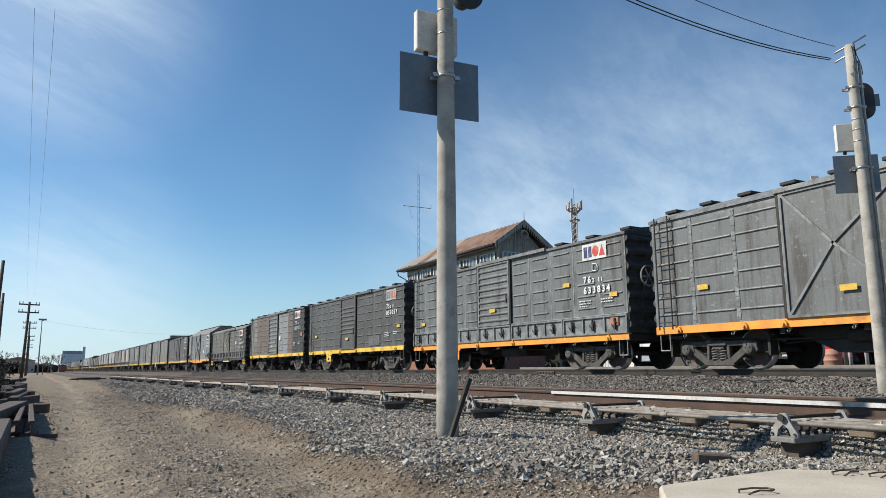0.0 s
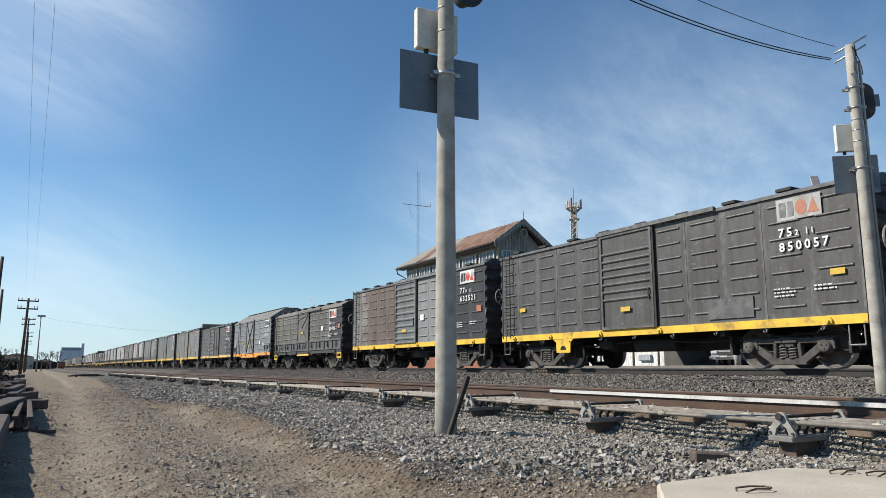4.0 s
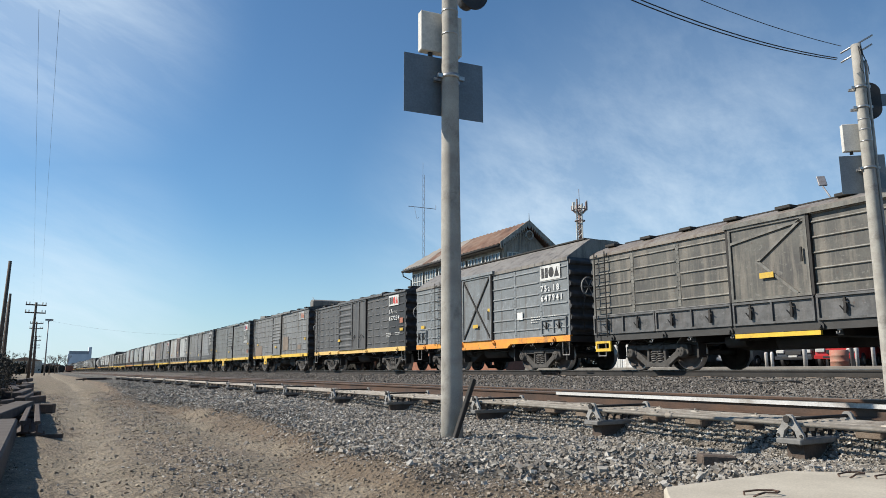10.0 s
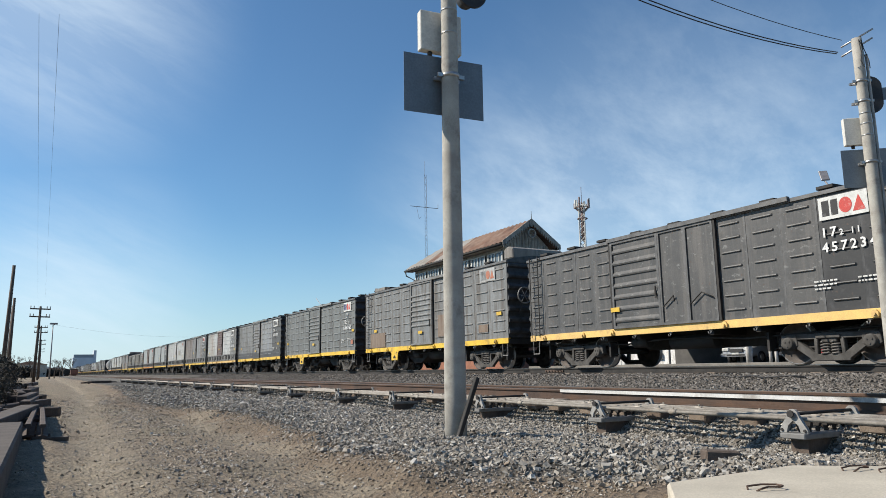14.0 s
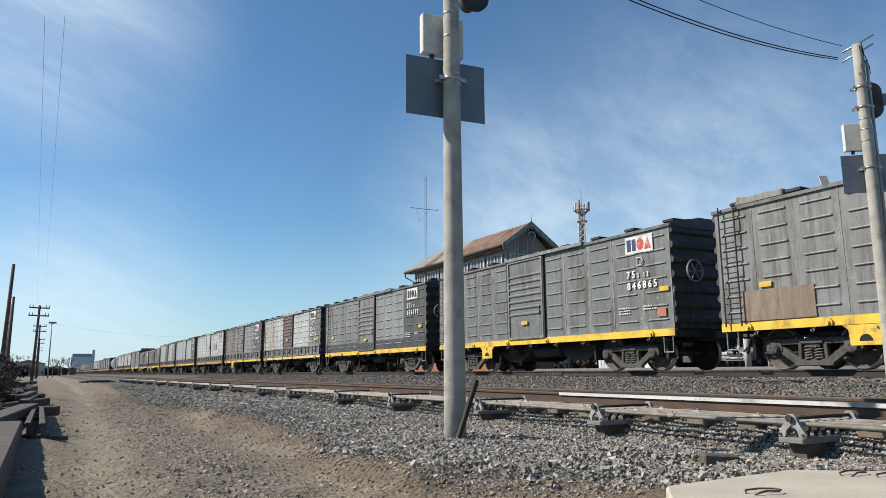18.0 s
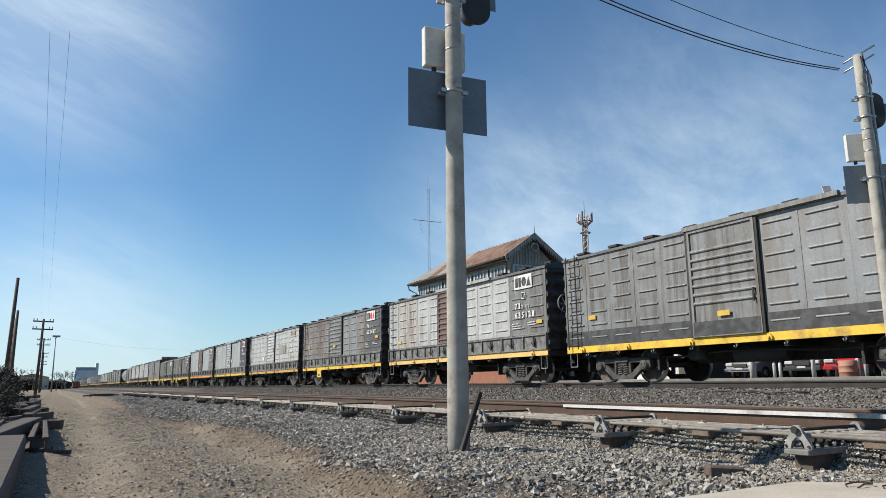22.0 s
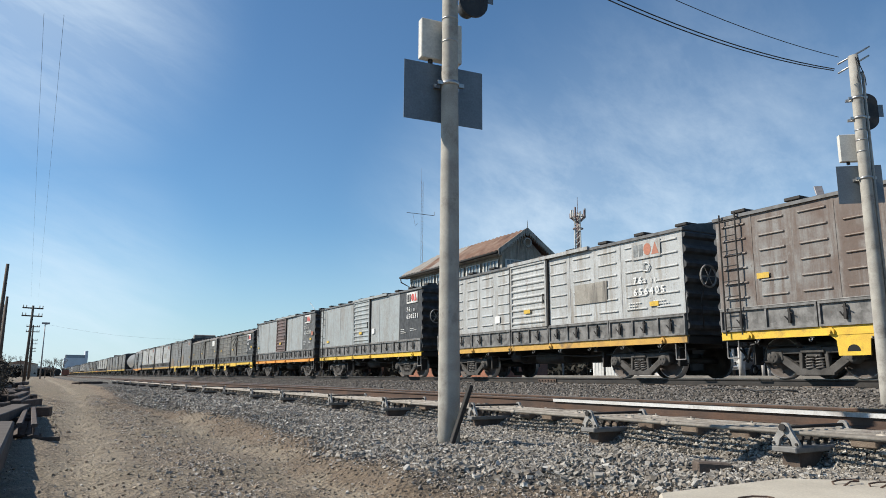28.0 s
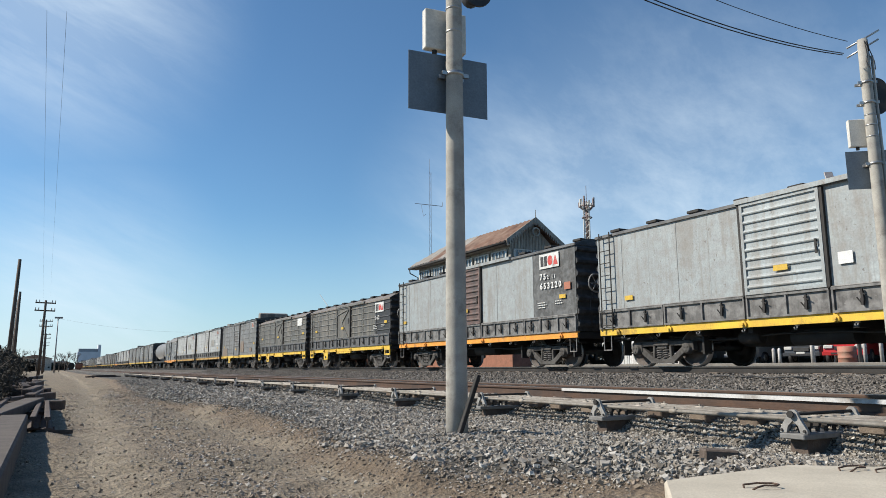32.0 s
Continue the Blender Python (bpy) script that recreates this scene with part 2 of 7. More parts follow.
def rod(bm, a, b, r, n=8, r2=None):
    a, b = Vector(a), Vector(b)
    r2 = r if r2 is None else r2
    q = (b - a).to_track_quat("Z", "Y")
    rings = []
    for c, rr in ((a, r), (b, r2)):
        rings.append([bm.verts.new(c + q @ Vector((rr * math.cos(2 * math.pi * i / n), rr * math.sin(2 * math.pi * i / n), 0))) for i in range(n)])
    for i in range(n):
        f = bm.faces.new((rings[0][i], rings[0][(i + 1) % n], rings[1][(i + 1) % n], rings[1][i]))
        f.smooth = n > 6
    bm.faces.new(rings[0][::-1])
    bm.faces.new(rings[1])


def prism(bm, pts, axis, a, b):
    """Extrude a closed outline of 2D points along an axis from a to b. axis x: points are (y, z); y: (x, z); z: (x, y)."""
    def at(p, h):
        return {"x": (h, p[0], p[1]), "y": (p[0], h, p[1]), "z": (p[0], p[1], h)}[axis]
    lo, hi = [bm.verts.new(at(p, a)) for p in pts], [bm.verts.new(at(p, b)) for p in pts]
    n = len(pts)
    for i in range(n):
        bm.faces.new((lo[i], lo[(i + 1) % n], hi[(i + 1) % n], hi[i]))
    bm.faces.new(lo[::-1])
    bm.faces.new(hi)


def tube(bm, pts, r, n=6):
    """A bent round bar through points, in one piece."""
    pts = [Vector(p) for p in pts]
    prev = None
    for i, p in enumerate(pts):
        d = (pts[min(i + 1, len(pts) - 1)] - pts[max(i - 1, 0)]).normalized()
        q = d.to_track_quat("Z", "Y")
        ring = [bm.verts.new(p + q @ Vector((r * math.cos(2 * math.pi * k / n), r * math.sin(2 * math.pi * k / n), 0))) for k in range(n)]
        if prev:
            for k in range(n):
                f = bm.faces.new((prev[k], prev[(k + 1) % n], ring[(k + 1) % n], ring[k]))
                f.smooth = True
        else:
            bm.faces.new(ring[::-1])
        prev = ring
    bm.faces.new(prev)


def ring(bm, radius, r, axis="y", centre=(0, 0, 0), n=20):
    """A closed hoop."""
    rows = []
    for i in range(n):
        a = 2 * math.pi * i / n
        row = []
        for k in range(6):
            b = 2 * math.pi * k / 6
            u, h = radius + r * math.cos(b), r * math.sin(b)
            c = {"x": (h, u * math.cos(a), u * math.sin(a)), "y": (u * math.cos(a), h, u * math.sin(a)), "z": (u * math.cos(a), u * math.sin(a), h)}[axis]
            row.append(bm.verts.new(Vector(c) + Vector(centre)))
        rows.append(row)
    for i in range(n):
        a, b = rows[i], rows[(i + 1) % n]
        for k in range(6):
            bm.faces.new((a[k], a[(k + 1) % 6], b[(k + 1) % 6], b[k]))


def lathe(bm, prof, n=24, axis="x", centre=(0, 0, 0)):
    """Turn a profile of (along, radius) about an axis."""
    rings = []
    for h, r in prof:
        ring = []
        for i in range(n):
            c, s = r * math.cos(2 * math.pi * i / n), r * math.sin(2 * math.pi * i / n)
            p = {"x": (h, c, s), "y": (c, h, s), "z": (c, s, h)}[axis]
            ring.append(bm.verts.new(Vector(p) + Vector(centre)))
        rings.append(ring)
    for a, b in zip(rings, rings[1:]):
        for i in range(n):
            f = bm.faces.new((a[i], a[(i + 1) % n], b[(i + 1) % n], b[i]))
            f.smooth = True
    bm.faces.new(rings[0][::-1])
    bm.faces.new(rings[-1])


def finish(bm, name, bevel=0.0):
    if bevel:
        bmesh.ops.bevel(bm, geom=bm.edges[:], offset=bevel, segments=1, affect="EDGES", clamp_overlap=True)
    bmesh.ops.recalc_face_normals(bm, faces=bm.faces[:])
    me = bpy.data.meshes.new(name)
    bm.to_mesh(me)
    bm.free()
    return me


def part(name, bm, material, parent, label="", bevel=0.0, at=None):
    me = bm if isinstance(bm, bpy.types.Mesh) else finish(bm, name, bevel)
    if not me.materials:
        me.materials.append(material)
    ob = new(name, me)
    if me.materials[0] != material:
        ob.material_slots[0].link = "OBJECT"
        ob.material_slots[0].material = material
    ob.parent = parent
    if at is not None:
        ob.matrix_basis = at
    return tagged(ob, label)


def thing(name, label, category, m=None, group="", kind=""):
    ob = new(name)
    ob.empty_display_size = 0.2
    if m is not None:
        ob.matrix_basis = m
    return tagged(ob, label, category, group, kind)


def single(name, bm, material, label, category="", group="", kind="", bevel=0.0, m=None):
    me = bm if isinstance(bm, bpy.types.Mesh) else finish(bm, name, bevel)
    me.materials.append(material)
    ob = new(name, me)
    if m is not None:
        ob.matrix_basis = m
    return tagged(ob, label, category, group, kind)


def text_mesh(s, size, depth=0.004):
    """One character, bold, standing in x and y from its own corner."""
    cu = bpy.data.curves.new("writing", "FONT")
    cu.body, cu.size, cu.extrude, cu.resolution_u, cu.offset = s, size, depth, 2, size * 0.022
    ob = bpy.data.objects.new("writing", cu)
    me = bpy.data.meshes.new_from_object(ob)
    bpy.data.objects.remove(ob)
    return me


# ---- ground ----
RAIL = -0.05           # top of the train's rails
NEAR_RAIL = -0.36      # top of the nearer track's rails


def profile(x):
    """Height of the ground across the tracks."""
    pts = ((-3000, -1.5), (-60, -0.9), (-8, -0.72), (-1.0, -0.74), (1.2, -0.79), (2.2, -0.76), (3.0, -0.70), (5.0, -0.70), (5.55, -0.80), (6.35, -0.79), (6.6, -0.62), (6.9, -0.525), (8.9, -0.505),
           (9.6, -0.54), (11.2, -0.50), (12.0, -0.42), (12.8, -0.27), (13.2, -0.235), (16.6, -0.235), (17.2, -0.3), (18.5, -0.5), (60, -0.6), (3000, -1.5))
    return np.interp(x, [p[0] for p in pts], [p[1] for p in pts])


def steps(*legs):
    """Rising coordinates: (start, end, step) legs, the step growing where it is a pair."""
    out = []
    for a, b, h in legs:
        if isinstance(h, tuple):
            n = int(h[1])
            out += list(a + (b - a) * (np.arange(n) / n) ** h[0])
        else:
            out += list(np.arange(a, b - h * 0.01, h))
    out.append(legs[-1][1])
    return np.array(out)


def lump(x, y, scale, seed):
    """Smooth value noise on numpy arrays."""
    r = np.random.RandomState(seed)
    tab = r.rand(64, 64)
    u, v = x / scale, y / scale
    i, j = np.floor(u).astype(int), np.floor(v).astype(int)
    a, b = u - i, v - j
    a, b = a * a * (3 - 2 * a), b * b * (3 - 2 * b)
    t = lambda p, q: tab[p % 64, q % 64]
    return t(i, j) * (1 - a) * (1 - b) + t(i + 1, j) * a * (1 - b) + t(i, j + 1) * (1 - a) * b + t(i + 1, j + 1) * a * b - 0.5


def bank_edge(y):
    """Where the crushed stone begins, across the dirt road."""
    return np.interp(y, (3.2, 4.4, 9.0, 11.0, 20.0, 45.0), (3.1, 2.35, 2.75, 2.75, 2.0, 3.2))


def ground_height(x, y):
    near = np.clip((9.5 - x) / 3.0, 0, 1)
    z = profile(x + 0.25 * lump(x, y, 2.3, 1) * near)
    z = z + near * (0.10 * lump(x, y, 3.1, 2) + 0.06 * lump(x, y, 0.8, 3) + 0.042 * lump(x, y, 0.27, 4))
    z = z + 0.07 * np.exp(-((x - bank_edge(y) + 0.05 - 0.3 * lump(x, y, 1.6, 8)) / 0.22) ** 2) * near * np.clip((y - 3.6) / 0.8, 0, 1) + 0.028 * lump(x, y, 0.15, 31) * near
    # two wheel ruts of the dirt road
    for c, k, w in ((0.27, 0.030, 0.26), (1.80, 0.030, 0.25)):
        z = z - 0.045 * np.exp(-((x - c - k * np.clip(y, 0, 40) - 0.25 * lump(y, y, 6.0, 5)) / w) ** 2)
    return z


def make_ground():
    xs = np.concatenate([-np.geomspace(3000, 6.5, 26), steps((-6, -1.5, 0.15), (-1.5, 8.2, 0.07), (8.2, 19, 0.2)), np.geomspace(19.5, 3000, 24)])
    ys = np.concatenate([-np.geomspace(3000, 1.2, 24), steps((-1, 2, 0.3), (2, 16, 0.08), (16, 40, 0.2), (40, 90, 0.6)), np.geomspace(91, 4000, 34)])
    X, Y = np.meshgrid(xs, ys)
    Z = ground_height(X, Y)
    verts = np.stack([X.ravel(), Y.ravel(), Z.ravel()], 1)
    nx, ny = len(xs), len(ys)
    k = (np.arange(ny - 1)[:, None] * nx + np.arange(nx - 1)[None, :]).ravel()
    faces = np.stack([k, k + 1, k + nx + 1, k + nx], 1)
    me = bpy.data.meshes.new("ground")
    me.from_pydata(verts.tolist(), [], faces.tolist())
    me.polygons.foreach_set("use_smooth", [True] * len(me.polygons))
    m = bpy.data.materials.new("ground_dirt_gravel")
    m.use_nodes = True
    nt = m.node_tree
    N, L = nt.nodes.new, nt.links.new
    p = nt.nodes["Principled BSDF"]
    co, sep = N("ShaderNodeTexCoord"), N("ShaderNodeSeparateXYZ")
    L(co.outputs["Object"], sep.inputs[0])

    def noise_node(scale, detail, rough=0.6):
        n = N("ShaderNodeTexNoise")
        n.inputs["Scale"].default_value, n.inputs["Detail"].default_value, n.inputs["Roughness"].default_value = scale, detail, rough
        L(co.outputs["Object"], n.inputs["Vector"])
        return n.outputs["Fac"]

    def mixc(fac, a, b):
        x = N("ShaderNodeMix")
        x.data_type = "RGBA"
        for key, v in (("Factor", fac), ("A", a), ("B", b)):
            if isinstance(v, tuple):
                x.inputs[key].default_value = (*v, 1)
            else:
                L(v, x.inputs[key])
        return x.outputs["Result"]

    def rng(v, a, b, c=0.0, d=1.0):
        r = N("ShaderNodeMapRange")
        for i, k in enumerate((a, b, c, d)):
            r.inputs[i + 1].default_value = k
        L(v, r.inputs[0])
        return r.outputs[0]

    def math_node(op, a, b):
        x = N("ShaderNodeMath")
        x.operation = op
        for i, v in enumerate((a, b)):
            if isinstance(v, float):
                x.inputs[i].default_value = v
            else:
                L(v, x.inputs[i])
        return x.outputs[0]

    big, mid, fine = noise_node(0.5, 6), noise_node(3.0, 7, 0.7), noise_node(24.0, 6, 0.75)
    grit, clod = noise_node(75.0, 4, 0.8), noise_node(8.0, 5, 0.65)
    dirt = mixc(rng(mid, 0.35, 0.65), (0.300, 0.240, 0.168), (0.180, 0.142, 0.100))
    dirt = mixc(rng(big, 0.42, 0.62), dirt, (0.233, 0.193, 0.134))
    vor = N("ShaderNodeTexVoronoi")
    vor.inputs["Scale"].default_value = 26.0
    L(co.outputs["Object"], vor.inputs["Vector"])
    # tone darkens between the cells: the shade in the gaps is painted in
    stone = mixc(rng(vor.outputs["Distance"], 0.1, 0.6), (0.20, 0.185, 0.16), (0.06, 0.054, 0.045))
    # the bank drifts away from the road with the distance
    drift = math_node("ADD", rng(sep.outputs["Y"], 4.4, 9.0, 0.0, 0.4), rng(sep.outputs["Y"], 20.0, 45.0, 0.0, 1.2))
    drift = math_node("ADD", drift, rng(sep.outputs["Y"], 11.0, 20.0, 0.0, -0.75))
    drift = math_node("ADD", drift, rng(sep.outputs["Y"], 3.2, 4.4, 0.75, 0.0))
    wave = math_node("ADD", rng(mid, 0.2, 0.8, -0.35, 0.35), rng(big, 0.3, 0.7, -0.3, 0.3))
    wob = math_node("ADD", sep.outputs["X"], wave)
    over = math_node("SUBTRACT", wob, drift)
    edge = rng(over, 2.2, 2.9)
    swerve = math_node("SUBTRACT", wob, rng(sep.outputs["Y"], 0.0, 40.0, 0.0, 1.2))
    for c, w, amount, tone in ((0.27, 0.33, 0.85, (0.345, 0.288, 0.207)), (1.80, 0.30, 0.7, (0.318, 0.262, 0.186))):
        lane = math_node("MULTIPLY", rng(swerve, c - w, c - w * 0.2), rng(swerve, c + w, c + w * 0.2))
        dirt = mixc(math_node("MULTIPLY", lane, amount), dirt, mixc(rng(mid, 0.3, 0.7), tone, tuple(0.78 * t for t in tone)))
    # red-brown soil pushed up along the foot of the bank
    foot = math_node("MULTIPLY", rng(over, 1.85, 2.1), rng(over, 2.75, 2.4))
    dirt = mixc(math_node("MULTIPLY", foot, 0.7), dirt, mixc(rng(fine, 0.3, 0.7), (0.233, 0.162, 0.101), (0.140, 0.101, 0.069)))
    dirt = mixc(rng(clod, 0.50, 0.68, 0.0, 0.45), dirt, (0.150, 0.112, 0.078))
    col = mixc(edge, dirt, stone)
    between = math_node("MULTIPLY", rng(wob, 9.0, 9.8), rng(wob, 12.0, 11.2))
    col = mixc(math_node("MULTIPLY", between, 0.75), col, mixc(rng(mid, 0.3, 0.7), (0.22, 0.175, 0.13), (0.13, 0.11, 0.09)))
    bed = rng(sep.outputs["X"], 12.0, 12.6)
    col = mixc(math_node("MULTIPLY", bed, 0.7), col, mixc(rng(fine, 0.35, 0.65), (0.13, 0.115, 0.10), (0.06, 0.052, 0.045)))
    oily = math_node("MULTIPLY", rng(sep.outputs["X"], 13.3, 13.5), rng(sep.outputs["X"], 16.6, 16.3))
    col = mixc(math_node("MULTIPLY", oily, 0.85), col, (0.045, 0.04, 0.036))
    h = N("ShaderNodeHueSaturation")
    L(math_node("MULTIPLY", rng(fine, 0.3, 0.7, 0.6, 1.4), rng(grit, 0.3, 0.7, 0.5, 1.5)), h.inputs["Value"])
    L(col, h.inputs["Color"])
    L(h.outputs["Color"], p.inputs["Base Color"])
    p.inputs["Roughness"].default_value = 0.95
    b = N("ShaderNodeBump")
    b.inputs["Strength"].default_value, b.inputs["Distance"].default_value = 0.8, 0.035
    L(math_node("ADD", math_node("ADD", fine, vor.outputs["Distance"]), math_node("ADD", math_node("MULTIPLY", grit, 0.6), math_node("MULTIPLY", clod, 1.6))), b.inputs["Height"])
    L(b.outputs["Normal"], p.inputs["Normal"])
    me.materials.append(m)
    return tagged(new("ground", me), "bare brown dirt and grey crushed stone along railway tracks", "ground", kind="structure")


make_ground()


def scatter(name, n, area, size, material, label, seed, sink=0.25, density=None, extra=0.0, fine=False, power=1.7):
    """Loose angular stones, joined."""
    r = np.random.RandomState(seed)
    x0, x1, y0, y1 = area
    x = x0 + (x1 - x0) * r.rand(n)
    y = y0 + (y1 - y0) * r.rand(n) ** power
    if density is not None:
        keep = r.rand(n) < density(x, y)
        x, y = x[keep], y[keep]
        n = len(x)
    if fine:
        base = np.array([(1, 1, 1), (-1, 1, 1), (-1, -1, 1), (1, -1, 1), (1, 1, -1), (-1, 1, -1), (-1, -1, -1), (1, -1, -1)], float) * 0.7
        faces = np.array([(0, 1, 2, 3), (7, 6, 5, 4), (0, 3, 7, 4), (1, 0, 4, 5), (2, 1, 5, 6), (3, 2, 6, 7)])
    else:
        base = np.array([(1, 0, 0), (0, 1, 0), (-1, 0, 0), (0, -1, 0), (0, 0, 1), (0, 0, -1)], float)
        faces = np.array([(0, 1, 4), (1, 2, 4), (2, 3, 4), (3, 0, 4), (1, 0, 5), (2, 1, 5), (3, 2, 5), (0, 3, 5)])
    k = len(base)
    v = base[None] * (0.45 + 0.75 * r.rand(n, k, 3))
    s = size * np.exp(np.clip(0.38 * r.randn(n), -0.9, 0.75))
    v *= (s[:, None] * np.stack([0.8 + 1.0 * r.rand(n), 0.6 + 0.6 * r.rand(n), 0.45 + 0.5 * r.rand(n)], 1))[:, None, :]
    a = np.stack([1.3 * (r.rand(n) - 0.5), 1.3 * (r.rand(n) - 0.5), r.rand(n) * 2 * math.pi], 1)
    for ax in range(3):
        c, sn = np.cos(a[:, ax])[:, None], np.sin(a[:, ax])[:, None]
        i, j = [(1, 2), (0, 2), (0, 1)][ax]
        p, q = v[:, :, i].copy(), v[:, :, j].copy()
        v[:, :, i], v[:, :, j] = c * p - sn * q, sn * p + c * q
    z = ground_height(x, y) + s * (0.5 - sink) + extra * r.rand(n)
    v += np.stack([x, y, z], 1)[:, None, :]
    f = (faces[None] + k * np.arange(n)[:, None, None]).reshape(-1, faces.shape[1])
    me = bpy.data.meshes.new(name)
    me.from_pydata(v.reshape(-1, 3).tolist(), [], f.tolist())
    me.materials.append(material)
    return tagged(new(name, me), label, "stones", kind="stuff")


STONE = island_mat("crushed_stone", ((0.072, 0.063, 0.052), (0.243, 0.218, 0.186), (0.352, 0.330, 0.290), (0.166, 0.138, 0.107), (0.332, 0.302, 0.257), (0.098, 0.085, 0.069), (0.503, 0.480, 0.433), (0.199, 0.170, 0.134), (0.387, 0.355, 0.305), (0.133, 0.113, 0.092), (0.276, 0.234, 0.183)))
STONE_BROWN = island_mat("brown_ballast", ((0.07, 0.062, 0.054), (0.14, 0.125, 0.11), (0.20, 0.18, 0.16), (0.12, 0.10, 0.083), (0.28, 0.26, 0.235)))
STONE_DIRT = island_mat("dusty_pebbles", ((0.177, 0.139, 0.104), (0.283, 0.230, 0.177), (0.366, 0.313, 0.254), (0.218, 0.165, 0.118), (0.519, 0.472, 0.407), (0.271, 0.248, 0.218)))


def bank(x, y):
    clear = (y > 3.1 - 0.1 * (x < 2.9)) | (x > 5.2) | (x < 2.2)
    thin = np.where(x < 4.9, np.clip(0.5 + 0.6 * (y - 4.9 + 0.12 * (x - 3)) + 0.9 * lump(x, y, 0.6, 27), 0.3, 1), 1)
    return thin * clear * np.clip((x - bank_edge(y) + 0.1 - 0.5 * lump(x, y, 1.3, 7) - 0.5 * lump(x, y, 0.5, 17)) / np.interp(y, (8, 14, 40), (0.8, 1.8, 2.4)), 0.0, 1)


def strewn(x, y):
    """Gravel on the dirt: thick between the wheel tracks and at the foot of the bank, thin on the tracks."""
    lane = x - 0.030 * np.clip(y, 0, 40)
    d = 0.10 + 0.8 * lump(x, y, 1.1, 9) + 0.7 * np.exp(-((lane - 1.05) / 0.38) ** 2) + 0.45 * np.exp(-((x - bank_edge(y)) / 0.35) ** 2) + 0.5 * np.exp(-((y - 19) / 6) ** 2)
    for c in (0.27, 1.80):
        d = d - 0.9 * np.exp(-((lane - c) / 0.26) ** 2)
    return np.clip(d, 0.08, 1) * ((y > 3.1) | (x < 2.2))


scatter("ballast_stones", 165000, (1.9, 6.7, 2.4, 15), 0.0138, STONE, "grey crushed stone heaped along the nearer track", 11, density=bank, extra=0.012, fine=True, power=1.35)
scatter("ballast_stones", 38000, (2.4, 6.7, 15, 48), 0.028, STONE, "grey crushed stone heaped along the nearer track", 16, density=bank, extra=0.012, power=1.5)
scatter("ballast_stones", 18000, (6.7, 9.4, 1.5, 34), 0.020, STONE, "grey crushed stone between the rails of the nearer track", 12)
scatter("ballast_stones", 45000, (11.3, 13.45, 2.0, 70), 0.024, STONE_BROWN, "brown-grey ballast on the shoulder of the main track", 13)
scatter("large_stones", 1300, (2.3, 6.6, 3.15, 9), 0.0165, STONE, "larger grey stones lying on the crushed stone", 18, density=lambda x, y: (bank_edge(y) < x + 0.2) * (0.3 + 0.7 * (y < 6)), extra=0.012, fine=True, power=1.3)
CLOD = island_mat("dry_clods", ((0.23, 0.182, 0.128), (0.18, 0.14, 0.10), (0.28, 0.23, 0.165), (0.15, 0.116, 0.083), (0.33, 0.275, 0.20)))


def ridge(x, y):
    """Clods thrown up along the foot of the bank and between the wheel tracks."""
    lane = x - 0.030 * np.clip(y, 0, 40)
    d = 0.75 * np.exp(-((x - bank_edge(y) + 0.15) / 0.42) ** 2) + 0.15 * np.exp(-((lane - 1.05) / 0.3) ** 2) + 0.5 * lump(x, y, 0.7, 33)
    return np.clip(d, 0.0, 1) * ((y > 3.1) | (x < 2.2))


scatter("clods", 40000, (-0.2, 4.6, 2.6, 24), 0.0085, CLOD, "dry brown clods of earth along the wheel tracks", 19, density=ridge, fine=True, power=1.8)
scatter("pebbles", 150000, (-0.6, 5.2, 2.6, 30), 0.0072, STONE_DIRT, "small dusty pebbles strewn over the dirt road", 14, density=strewn, power=2.0)
scatter("gravel", 14000, (0.2, 4.6, 2.8, 26), 0.0125, STONE_DIRT, "dusty stones strewn over the dirt road", 15, density=strewn, fine=True, power=1.6)


# ---- rails ----
RAIL_STEEL = mat("rusty_rail", (0.07, 0.047, 0.036), (0.11, 0.064, 0.042), scale=2, rough=0.7, metal=0.3, fine=30)
RAIL_HEAD = mat("polished_rail_head", (0.42, 0.41, 0.40), (0.3, 0.28, 0.27), scale=2, rough=0.28, metal=0.9, bump=0.02)
WHITE_PAINT = mat("worn_white_paint", (0.60, 0.59, 0.57), (0.48, 0.465, 0.44), scale=2.5, rough=0.6, dirt=(0.2, 0.165, 0.135), dirt_amount=0.4)
OLD_WOOD = mat("weathered_sleeper_wood", (0.12, 0.09, 0.07), (0.2, 0.16, 0.125), scale=4, rough=0.95, fine=70, bump=0.6)
DARK_STEEL = mat("grimy_dark_steel", (0.022, 0.021, 0.020), (0.042, 0.037, 0.033), scale=3, rough=0.75, metal=0.2)
CONCRETE = mat("pale_concrete", (0.50, 0.45, 0.36), (0.41, 0.365, 0.29), scale=2.0, rough=0.9, fine=90, bump=0.3, dirt=(0.28, 0.25, 0.21), dirt_amount=0.35)
POLE_GREY = mat("spun_concrete_pole", (0.40, 0.38, 0.335), (0.30, 0.28, 0.245), scale=5.0, rough=0.85, fine=120, bump=0.25, dirt=(0.17, 0.155, 0.135), dirt_amount=0.4)


def rail_outline(x, top, h=0.155):
    return [(x - 0.036, top - 0.012), (x - 0.026, top), (x + 0.026, top), (x + 0.036, top - 0.012), (x + 0.034, top - 0.036), (x + 0.010, top - 0.048), (x + 0.009, top - h + 0.028),
            (x + 0.065, top - h + 0.012), (x + 0.065, top - h), (x - 0.065, top - h), (x - 0.065, top - h + 0.012), (x - 0.009, top - h + 0.028), (x - 0.010, top - 0.048), (x - 0.034, top - 0.036)]


